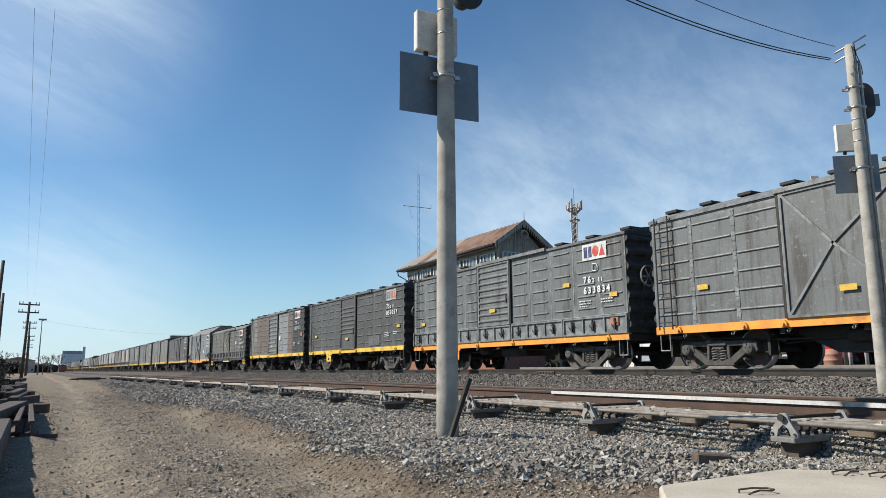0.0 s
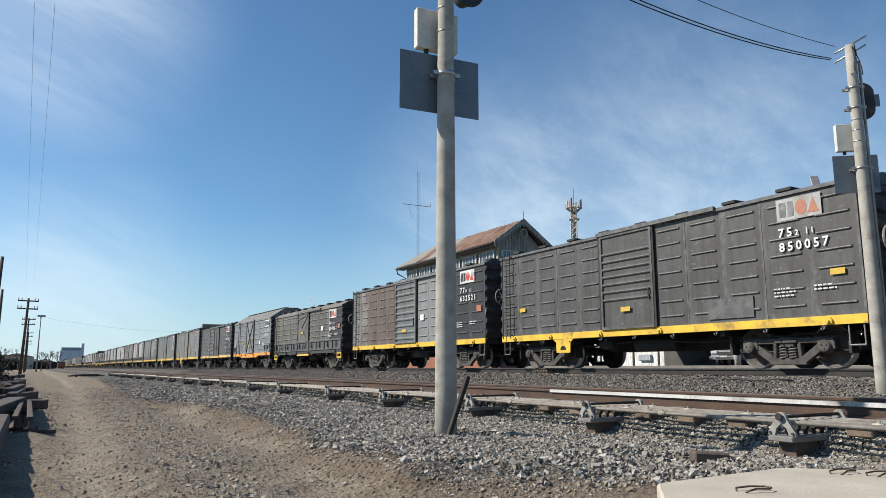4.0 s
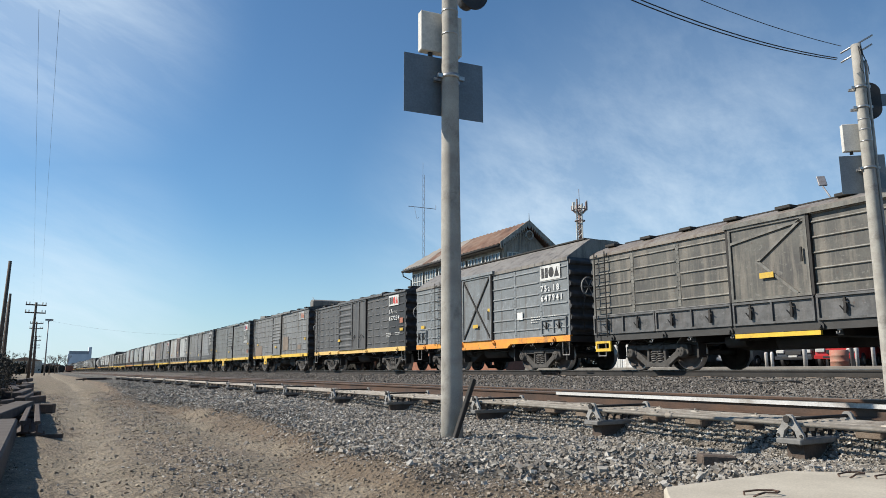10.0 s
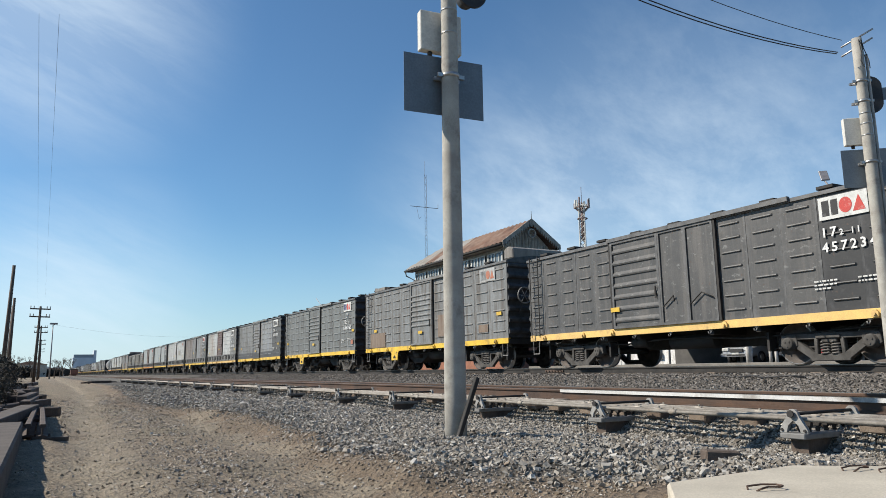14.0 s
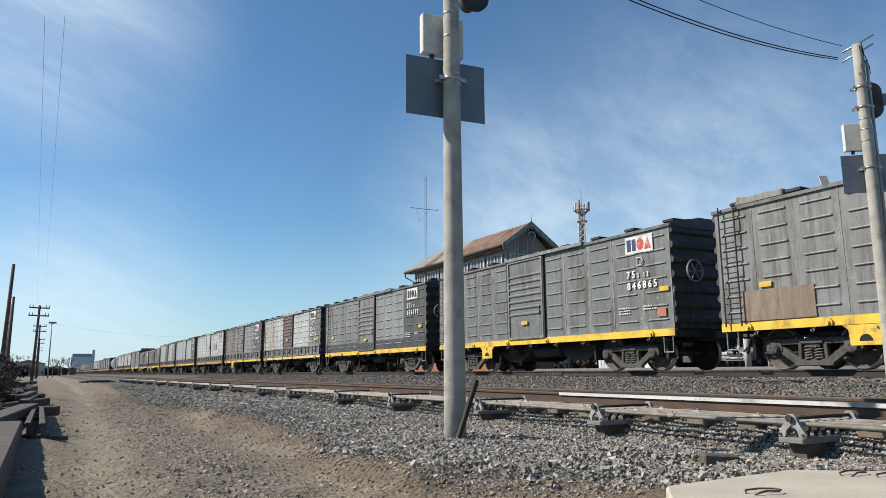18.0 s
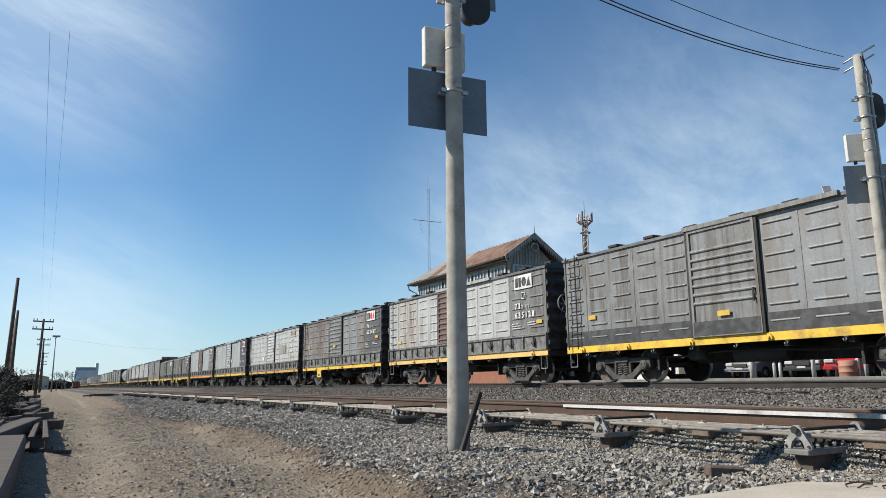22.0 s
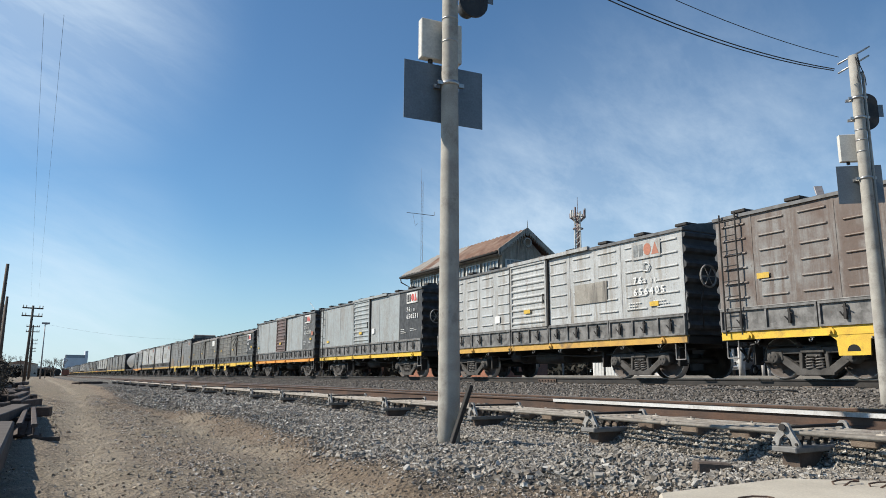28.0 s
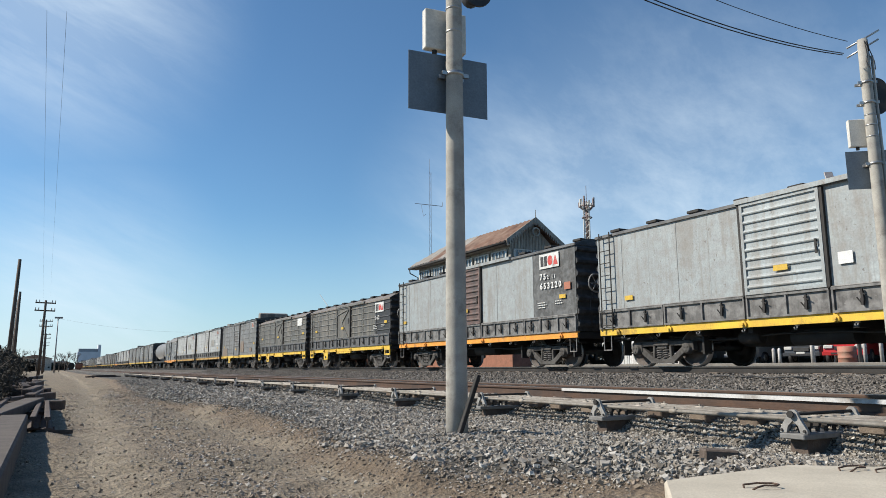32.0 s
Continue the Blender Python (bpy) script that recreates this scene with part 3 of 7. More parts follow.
def make_rail(name, x, top, y0, y1, label, shear=0.0, web=RAIL_STEEL, at_y=0.0):
    ob = thing(name, label, "rail", group="rails", kind="structure")
    bm = bmesh.new()
    prism(bm, rail_outline(0, top), "y", y0, y1)
    for v in bm.verts:
        v.co.x += x + shear * (v.co.y - at_y)
    part("rail_section", bm, web, ob)
    bm = bmesh.new()
    box(bm, -0.028, 0.028, y0, y1, top - 0.004, top + 0.002)
    for v in bm.verts:
        v.co.x += x + shear * (v.co.y - at_y)
    part("rail_head", bm, RAIL_HEAD, ob, "bright worn running surface")
    return ob


TRAIN_X = 14.95
for dx in (-0.838, 0.838):
    make_rail("rail", TRAIN_X + dx, RAIL, -420, 900, "steel rail of the main track, worn bright on top", web=DARK_STEEL)
make_rail("rail", 7.55, NEAR_RAIL + 0.035, -60, 320, "rusty steel check rail of the nearer track")
make_rail("rail", 7.30, NEAR_RAIL, -60, 320, "rusty steel rail of the nearer track")
bm = bmesh.new()
prism(bm, [(-0.0405, NEAR_RAIL - 0.046), (-0.0365, NEAR_RAIL - 0.046), (-0.0365, NEAR_RAIL - 0.002), (-0.0405, NEAR_RAIL - 0.002)], "y", -20, 9.35)
single("painted_rail_face", bm, WHITE_PAINT, "white-painted flat bar bolted along the rail head", "bar", m=pose(7.298, 0, 0))


# ---- train ----
BLACK_PAINT = mat("matt_black_paint", (0.018, 0.018, 0.02), (0.03, 0.03, 0.03), scale=5, rough=0.6)
BLACK_HOLE = mat("dark_hole", (0.012, 0.012, 0.012), rough=0.9)
GRIME = (0.05, 0.042, 0.036)
YELLOW = mat("yellow_sill_paint", (0.76, 0.50, 0.04), (0.60, 0.37, 0.04), scale=2.5, rough=0.65, dirt=(0.15, 0.10, 0.05), dirt_amount=0.42, bump=0.1, dusty=0.3)
ORANGE = mat("orange_sill_paint", (0.78, 0.33, 0.035), (0.64, 0.25, 0.04), scale=2.5, rough=0.6, dirt=(0.17, 0.09, 0.05), dirt_amount=0.3, bump=0.1, dusty=0.3)
OCHRE = mat("worn_ochre_sill_paint", (0.58, 0.34, 0.06), (0.44, 0.25, 0.06), scale=2.5, rough=0.65, dirt=(0.10, 0.075, 0.055), dirt_amount=0.4, bump=0.1, dusty=0.3)
CREAM = mat("faded_cream_sill_paint", (0.72, 0.48, 0.15), (0.58, 0.38, 0.14), scale=2.5, rough=0.65, dirt=(0.15, 0.11, 0.08), dirt_amount=0.25, bump=0.1, dusty=0.3)
PALE_IRON = mat("worn_pale_iron", (0.30, 0.29, 0.275), (0.17, 0.16, 0.15), scale=8, rough=0.6)
BOGIE_STEEL = mat("dusty_cast_steel", (0.092, 0.086, 0.079), (0.044, 0.040, 0.036), scale=5, rough=0.85, fine=60, bump=0.3, dirt=(0.05, 0.045, 0.04), dirt_amount=0.35)
SPRING_STEEL = mat("spring_steel", (0.16, 0.15, 0.14), (0.09, 0.08, 0.075), scale=8, rough=0.7)
WHEEL_STEEL = mat("brown_wheel_steel", (0.105, 0.084, 0.072), (0.058, 0.048, 0.042), scale=4, rough=0.75, metal=0.1, dirt=(0.07, 0.058, 0.05), dirt_amount=0.25)
TYRE_STEEL = mat("bright_tyre_steel", (0.48, 0.46, 0.44), (0.36, 0.34, 0.32), scale=5, rough=0.4, metal=0.7, bump=0.05)
SIGN_WHITE = mat("stencil_white", (0.70, 0.70, 0.68), (0.6, 0.6, 0.58), scale=9, rough=0.7, bump=0.05, dirt=(0.3, 0.3, 0.29), dirt_amount=0.12)
EMBLEM_WHITE = mat("worn_emblem_white", (0.66, 0.66, 0.63), (0.5, 0.5, 0.48), scale=5, rough=0.7, bump=0.05, dirt=(0.22, 0.22, 0.21), dirt_amount=0.45)
SIGN_BLUE = mat("emblem_dark_blue", (0.02, 0.03, 0.12), (0.03, 0.035, 0.10), scale=9, rough=0.7, bump=0.05, dirt=(0.3, 0.3, 0.32), dirt_amount=0.45)
SIGN_RED = mat("emblem_red", (0.52, 0.045, 0.035), (0.42, 0.06, 0.05), scale=9, rough=0.7, bump=0.05, dirt=(0.5, 0.38, 0.35), dirt_amount=0.45)
SIGN_BLACK = mat("emblem_black", (0.02, 0.02, 0.022), (0.03, 0.03, 0.03), scale=9, rough=0.7, bump=0.05, dirt=(0.2, 0.2, 0.2), dirt_amount=0.45)
TAG_YELLOW = mat("reflector_yellow", (0.66, 0.42, 0.04), (0.5, 0.33, 0.06), scale=9, rough=0.45, bump=0.02)
TAG_ORANGE = mat("reflector_orange", (0.42, 0.15, 0.08), (0.34, 0.14, 0.09), scale=9, rough=0.5, bump=0.02)


def paint(name, c, c2=None, dirt=GRIME, amount=0.35, scuff=None):
    return mat(name, c, c2 or tuple(v * 0.70 for v in c), scale=1.2, rough=0.54, fine=26, bump=0.12, dirt=dirt, dirt_amount=amount, streak=True, scuff=scuff, dusty=0.2)


P = {
    "slate": paint("slate_grey_paint", (0.132, 0.141, 0.141), (0.108, 0.115, 0.114), amount=0.22),
    "graphite": paint("graphite_grey_paint", (0.076, 0.077, 0.074), (0.055, 0.053, 0.05), dirt=(0.042, 0.036, 0.03), amount=0.5),
    "coal": paint("sooty_black_paint", (0.05, 0.05, 0.05), (0.075, 0.073, 0.07), dirt=(0.11, 0.102, 0.094), amount=0.3, scuff=(0.22, 0.22, 0.21)),
    # near-black: real paint on side panels and bands, painted shade on the ends
    "black": paint("black_paint_and_end_shade", (0.016, 0.016, 0.017), (0.026, 0.026, 0.026), dirt=(0.028, 0.027, 0.026), amount=0.2, scuff=(0.048, 0.046, 0.044)),
    "brown": paint("rust_brown_paint", (0.098, 0.068, 0.049), (0.135, 0.099, 0.073), amount=0.35),
    "patchy": paint("rust_patched_grey_paint", (0.235, 0.235, 0.225), (0.10, 0.062, 0.044), dirt=(0.10, 0.065, 0.047), amount=0.55),
    "stain": paint("rust_stained_plate", (0.235, 0.185, 0.135), (0.165, 0.105, 0.066), dirt=(0.12, 0.065, 0.035), amount=0.4),
    "tan": paint("dusty_tan_grey_paint", (0.24, 0.215, 0.18), (0.18, 0.15, 0.12), dirt=(0.11, 0.07, 0.045), amount=0.4),
    "pale": paint("pale_blue_grey_paint", (0.325, 0.36, 0.365), (0.29, 0.318, 0.32), dirt=(0.245, 0.24, 0.222), amount=0.25),
    "hopper": paint("blue_grey_hopper_paint", (0.185, 0.20, 0.206), (0.155, 0.168, 0.172), dirt=(0.10, 0.09, 0.08), amount=0.18),
    "moss": paint("greenish_grey_paint", (0.155, 0.163, 0.157), (0.12, 0.124, 0.118), dirt=(0.062, 0.052, 0.043), amount=0.36),
    "beige": paint("beige_primer", (0.34, 0.32, 0.275), (0.27, 0.25, 0.21), amount=0.15),
    "steel": paint("steel_grey_paint", (0.22, 0.233, 0.24), (0.175, 0.184, 0.188), dirt=(0.16, 0.14, 0.12), amount=0.34),
    "silver": paint("pale_silver_grey_paint", (0.425, 0.44, 0.435), (0.35, 0.36, 0.355), dirt=(0.25, 0.225, 0.19), amount=0.36),
    "ash": paint("ash_grey_paint", (0.20, 0.208, 0.208), (0.15, 0.152, 0.148), dirt=(0.085, 0.07, 0.055), amount=0.5),
    "olive": paint("sooty_olive_grey_paint", (0.10, 0.096, 0.081), (0.058, 0.055, 0.05), dirt=(0.18, 0.16, 0.13), amount=0.3),
    "flap": paint("sooty_flap_paint", (0.125, 0.12, 0.112), (0.075, 0.071, 0.066), dirt=(0.045, 0.04, 0.036), amount=0.4),
    "rusty": paint("rust_blotched_silver_paint", (0.40, 0.395, 0.37), (0.30, 0.285, 0.255), dirt=(0.16, 0.098, 0.062), amount=0.42),
    "maroon": paint("brown_door_paint", (0.13, 0.075, 0.06), (0.10, 0.06, 0.05), amount=0.3),
    "dust": paint("dust_covered_roof", (0.245, 0.226, 0.197), (0.18, 0.165, 0.145), amount=0.25),
    "dark_roof": paint("dark_roof_paint", (0.07, 0.07, 0.07), (0.10, 0.097, 0.09), amount=0.3),
}
W = 1.45               # half width of a wagon
CACHE = {}


def cached(key, build):
    if key not in CACHE:
        CACHE[key] = build()
    return CACHE[key]


def panel_mesh(width, z0, z1, ribs, full=False, lap=0.008):
    """A side panel with short pressed ribs, flat below and sloped above; lap: the raised edge of a welded seam."""
    def build():
        bm = bmesh.new()
        x, d = -W, 0.032
        zs = [(z0, 0)]
        if ribs:
            step = (z1 - z0) / (ribs + 0.4)
            for i in range(ribs):
                z = z0 + step * (i + 0.7)
                zs += [(z - 0.026, 0), (z - 0.023, 0.9), (z - 0.010, 1), (z + 0.004, 0.85), (z + 0.028, 0)]
        zs.append((z1, 0))
        e = 0.03 if full else 0.13
        cols = [(0.0, 0, lap), (0.05, 0, lap), (0.055, 0, 0), (e + 0.02, 0, 0), (e + 0.05, 1, 0), (width - e - 0.05, 1, 0), (width - e - 0.02, 0, 0), (width, 0, 0)]
        grid = [[bm.verts.new((x - d * on * k - lp, y, z)) for z, k in zs] for y, on, lp in cols]
        for a, b in zip(grid, grid[1:]):
            for k in range(len(zs) - 1):
                bm.faces.new((a[k], a[k + 1], b[k + 1], b[k]))
        back = [bm.verts.new((x + 0.03, y, z)) for y, z in ((0, z0), (width, z0), (width, z1), (0, z1))]
        bm.faces.new(back)
        bm.faces.new((*[v for v in grid[0]], back[3], back[0]))
        bm.faces.new((*[v for v in grid[-1]], back[2], back[1]))
        bm.faces.new((*[c[0] for c in grid], back[1], back[0]))
        bm.faces.new((*[c[-1] for c in grid], back[2], back[3]))
        return finish(bm, "side_panel")
    return cached(("panel", round(width, 2), z0, z1, ribs, full, lap), build)


def end_mesh(z0, z1, n, peak):
    """A corrugated end wall."""
    def build():
        bm = bmesh.new()
        pts = [(0.04, z0)]
        h = (z1 - z0) / n
        for i in range(n):
            z = z0 + h * i
            pts += [(0.0, z + 0.05 * h), (0.0, z + 0.30 * h), (-0.075, z + 0.45 * h), (-0.085, z + 0.65 * h), (-0.01, z + 0.9 * h)]
        pts += [(0.0, z1), (0.06, z1)]
        prism(bm, pts, "x", -W + 0.01, W - 0.01)
        if peak > 0.02:
            prism(bm, [(-W + 0.02, z1), (W - 0.02, z1), (W * 0.55, z1 + peak * 0.75), (0, z1 + peak), (-W * 0.55, z1 + peak * 0.75)], "y", 0.0, 0.05)
        return finish(bm, "end_wall")
    return cached(("end", z0, z1, n, peak), build)


def wheelset_mesh():
    def build():
        bm = bmesh.new()
        r = 0.45
        for sgn in (-1, 1):
            g = sgn * 0.838
            prof = [(0.075, 0.10), (0.078, 0.20), (0.03, 0.24), (0.012, 0.36), (0.06, 0.375), (0.064, r - 0.028), (0.065, r - 0.004), (-0.045, r + 0.004), (-0.05, r + 0.026), (-0.075, r + 0.02), (-0.075, 0.375), (-0.03, 0.36), (-0.03, 0.2), (-0.09, 0.18), (-0.09, 0.10)]
            lathe(bm, [(g + sgn * a, b) for a, b in prof], 28, "x")
        rod(bm, (-1.12, 0, 0), (1.12, 0, 0), 0.075, 12)
        for sgn in (-1, 1):
            rod(bm, (sgn * 0.86, 0, 0), (sgn * 0.925, 0, 0), 0.13, 14)
            for i in range(4):
                a = math.pi / 2 * i
                rod(bm, (sgn * 0.83, 0.30 * math.cos(a), 0.30 * math.sin(a)), (sgn * 0.872, 0.30 * math.cos(a), 0.30 * math.sin(a)), 0.025, 6)
        # the worn tyre is bright
        for f in bm.faces:
            if min(math.hypot(v.co.y, v.co.z) for v in f.verts) > r - 0.032:
                f.material_index = 1
        me = finish(bm, "wheelset")
        me.materials.append(WHEEL_STEEL)
        me.materials.append(TYRE_STEEL)
        return me
    return cached("wheelset", build)


def side_frame_mesh():
    """A cast bogie side frame seen from outside: top chord, two sloped struts, spring seat, jaws over the journals."""
    def build():
        bm = bmesh.new()
        x0, x1 = -0.06, 0.06

        def bar(a, b, w):
            a, b = Vector(a), Vector(b)
            d = (b - a).normalized()
            n = Vector((-d.y, d.x)) * w / 2
            prism(bm, [tuple(p) for p in (a - n, b - n, b + n, a + n)], "x", x0, x1)
        bar((-0.95, 0.58), (0.95, 0.58), 0.12)
        bar((-0.92, 0.56), (-0.34, 0.16), 0.16)
        bar((0.92, 0.56), (0.34, 0.16), 0.16)
        bar((-0.42, 0.145), (0.42, 0.145), 0.14)
        bar((-0.30, 0.14), (-0.27, 0.62), 0.08)
        bar((0.30, 0.14), (0.27, 0.62), 0.08)
        for s in (-1, 1):
            prism(bm, [(s * 0.70, 0.62), (s * 1.05, 0.62), (s * 1.08, 0.40), (s * 1.0, 0.36), (s * 0.98, 0.55), (s * 0.76, 0.55), (s * 0.74, 0.36), (s * 0.68, 0.40)][::s], "x", x0 - 0.02, x1 + 0.02)
        box(bm, x0 - 0.04, x1, -0.26, 0.26, 0.53, 0.60)
        return finish(bm, "side_frame", bevel=0.012)
    return cached("side_frame", build)


def spring_mesh():
    def build():
        bm = bmesh.new()
        n, turns, r, h = 14, 4.5, 0.085, 0.26
        prev = None
        for i in range(int(n * turns) + 1):
            a = 2 * math.pi * i / n
            c = Vector((r * math.cos(a), r * math.sin(a), h * i / (n * turns)))
            ring = [bm.verts.new(c + Vector((0.02 * math.cos(a) * math.cos(b), 0.02 * math.sin(a) * math.cos(b), 0.02 * math.sin(b)))) for b in (0.0, math.pi / 2, math.pi, 1.5 * math.pi)]
            if prev:
                for k in range(4):
                    bm.faces.new((prev[k], prev[(k + 1) % 4], ring[(k + 1) % 4], ring[k]))
            prev = ring
        return finish(bm, "spring")
    return cached("spring", build)


def journal_mesh():
    def build():
        bm = bmesh.new()
        lathe(bm, [(0.05, 0.155), (-0.05, 0.155), (-0.06, 0.13), (-0.12, 0.125), (-0.13, 0.10), (-0.13, 0.02)], 16, "x")
        for i in range(3):
            a = 2 * math.pi * i / 3 + 0.5
            rod(bm, (-0.12, 0.06 * math.cos(a), 0.06 * math.sin(a)), (-0.145, 0.06 * math.cos(a), 0.06 * math.sin(a)), 0.02, 6)
        return finish(bm, "axle_box")
    return cached("journal", build)


SPIN = []              # wheelsets that turn


def bogie(parent, y, spin, full=True):
    b = part("bogie", cached("bolster", lambda: bolster_mesh()), BOGIE_STEEL, parent, "cast steel bogie", at=pose(0, y, 0))
    for s in (-1, 1):
        part("side_frame", side_frame_mesh(), BOGIE_STEEL, b, at=pose(s * 1.08, 0, 0) @ (pose(0, 0, 0) if s < 0 else pose(0, 0, 0, 0, 0, 180)))
    for dy in (-0.875, 0.875):
        w = part("wheelset", wheelset_mesh(), WHEEL_STEEL, b, "brown steel wheels on an axle", at=pose(0, dy, 0.45))
        if spin:
            SPIN.append((w, dy))
            part("axle_box", journal_mesh(), BOGIE_STEEL, b, at=pose(-1.10, dy, 0.45))
    if spin:
        for dy in (-0.11, 0.11):
            part("spring", spring_mesh(), SPRING_STEEL, b, "coil spring", at=pose(-1.08, dy, 0.20))
    return b


def bolster_mesh():
    bm = bmesh.new()
    box(bm, -1.14, 1.14, -0.17, 0.17, 0.44, 0.66)
    box(bm, -0.5, 0.5, -0.35, 0.35, 0.62, 0.80)
    return finish(bm, "bolster", bevel=0.02)


def rung_ladder(z0, z1, width, rungs):
    def build():
        bm = bmesh.new()
        for y in (0.0, width):
            rod(bm, (0, y, z0), (0, y, z1), 0.018, 6)
        for i in range(rungs):
            z = z0 + (z1 - z0) * (i + 0.5) / rungs
            rod(bm, (0, 0, z), (0, width, z), 0.013, 6)
        for z in (z0 + 0.1, z1 - 0.1):
            for y in (0.0, width):
                rod(bm, (0, y, z), (0.09, y, z), 0.012, 6)
        return finish(bm, "ladder")
    return cached(("ladder", z0, z1, width, rungs), build)


def slat_door_mesh(width, z0, z1, slats, low=0.0, head=0.0):
    def build():
        bm = bmesh.new()
        h = (z1 - z0 - 0.2 - low - head) / slats
        prof = [(z0, -0.06), (z0 + 0.07, -0.06), (z0 + 0.075, -0.02)]
        for i in range(slats):
            z = z0 + 0.1 + low + h * i
            prof += [(z + 0.18 * h, -0.02), (z + 0.21 * h, -0.052), (z + 0.33 * h, -0.060), (z + 0.44 * h, -0.054), (z + 0.62 * h, -0.02)]
        prof += [(z1 - 0.075, -0.02), (z1 - 0.07, -0.06), (z1, -0.06)]
        cols = [(0.0, False), (0.07, False), (0.075, True), (width - 0.075, True), (width - 0.07, False), (width, False)]
        grid = [[bm.verts.new((xx if on else -0.06, y, z)) for z, xx in prof] for y, on in cols]
        for a, b in zip(grid, grid[1:]):
            for k in range(len(prof) - 1):
                bm.faces.new((a[k], a[k + 1], b[k + 1], b[k]))
        back = [bm.verts.new((0.05, y, z)) for y, z in ((0, z0), (width, z0), (width, z1), (0, z1))]
        bm.faces.new(back)
        bm.faces.new((*grid[0], back[3], back[0]))
        bm.faces.new((*grid[-1], back[2], back[1]))
        bm.faces.new((*[c[0] for c in grid], back[1], back[0]))
        bm.faces.new((*[c[-1] for c in grid], back[2], back[3]))
        return finish(bm, "sliding_door")
    return cached(("slat", round(width, 2), z0, z1, slats, low, head), build)


def plain_door_mesh(width, z0, z1):
    def build():
        bm = bmesh.new()
        cols, rows = (0.0, 0.06, 0.062, width - 0.062, width - 0.06, width), (z0, z0 + 0.06, z0 + 0.062, z1 - 0.062, z1 - 0.06, z1)
        grid = [[bm.verts.new((-0.02 if 1 < a < 4 and 1 < b < 4 else -0.055, y, z)) for b, z in enumerate(rows)] for a, y in enumerate(cols)]
        for a, b in zip(grid, grid[1:]):
            for k in range(5):
                bm.faces.new((a[k], a[k + 1], b[k + 1], b[k]))
        back = [bm.verts.new((0.05, y, z)) for y, z in ((0, z0), (width, z0), (width, z1), (0, z1))]
        bm.faces.new(back)
        bm.faces.new((*grid[0], back[3], back[0]))
        bm.faces.new((*grid[-1], back[2], back[1]))
        bm.faces.new((*[c[0] for c in grid], back[1], back[0]))
        bm.faces.new((*[c[-1] for c in grid], back[2], back[3]))
        return finish(bm, "sliding_door")
    return cached(("plain", round(width, 2), z0, z1), build)


def brace(door, a, b, material):
    def build():
        bm = bmesh.new()
        p, q = Vector(a), Vector(b)
        d = (q - p).normalized()
        n = Vector((-d.y, d.x)) * 0.028
        prism(bm, [tuple(v) for v in (p - n, q - n, q + n, p + n)], "x", -0.058, -0.018)
        return finish(bm, "brace")
    part("brace", cached(("brace", a, b), build), material, door)


def braced_door(parent, width, z0, z1, style, material, at, label):
    d = part("sliding_door", plain_door_mesh(width, z0, z1), material, parent, label, at=at)
    zm, w = (z0 + z1) / 2, width
    lines = {"x": (((0.08, z0 + 0.08), (w - 0.08, z1 - 0.08)), ((0.08, z1 - 0.08), (w - 0.08, z0 + 0.08))),
             "k": (((w * 0.58, zm + 0.1), (w - 0.06, z0 + 0.06)), ((w * 0.58, zm + 0.1), (w - 0.06, z1 - 0.06)), ((0.06, z1 - 0.06), (w * 0.58, zm + 0.1)), ((0.06, z0 + 0.06), (w * 0.58, zm + 0.1))),
             "v": (((0.06, z1 - 0.06), (w * 0.62, zm)), ((w * 0.62, zm), (0.30, z0 + 0.06)), ((0.06, z1 - 0.10), (w - 0.06, z1 - 0.35))),
             "plain": ()}[style]
    for a, b in lines:
        brace(d, a, b, material if style != "x" else DARK_STEEL)
    return d


def roof_mesh(length, z, peak, over=0.05):
    def build():
        bm = bmesh.new()
        n = 10
        pts = []
        for i in range(n + 1):
            u = -1 + 2 * i / n
            pts.append((u * (W + over), z + peak * (1 - abs(u) ** 2.2)))
        pts += [(W + over, z - 0.07), (-W - over, z - 0.07)]
        prism(bm, pts, "y", -length / 2 - 0.05, length / 2 + 0.05)
        return finish(bm, "roof")
    return cached(("roof", round(length, 2), z, peak), build)


def end_arch_mesh(z, peak):
    def build():
        bm = bmesh.new()
        pts = [(-1 + 0.2 * i, 0) for i in range(11)]
        prism(bm, [(u * (W + 0.04), z - 0.01 + peak * (1 - abs(u) ** 2.2)) for u, _ in pts] + [(W + 0.04, z - 0.06), (-W - 0.04, z - 0.06)], "y", -0.012, 0.012)
        return finish(bm, "end_arch")
    return cached(("end_arch", z, peak), build)


def hopper_roof_mesh(length, z, peak):
    def build():
        bm = bmesh.new()
        pts = [(-W - 0.04, z), (-0.55, z + peak), (0.55, z + peak), (W + 0.04, z), (W + 0.04, z - 0.1), (-W - 0.04, z - 0.1)]
        prism(bm, pts, "y", -length / 2, length / 2)
        return finish(bm, "roof")
    return cached(("hroof", round(length, 2), z, peak), build)


def strip(name, x0, x1, y0, y1, z0, z1, material, parent, label="", bevel=0.0):
    bm = bmesh.new()
    box(bm, x0, x1, y0, y1, z0, z1)
    return part(name, bm, material, parent, label, bevel=bevel)


def cached_box(key, dims, bevel=0.0):
    def build():
        bm = bmesh.new()
        box(bm, *dims)
        return finish(bm, key[0], bevel=bevel)
    return cached(key, build)


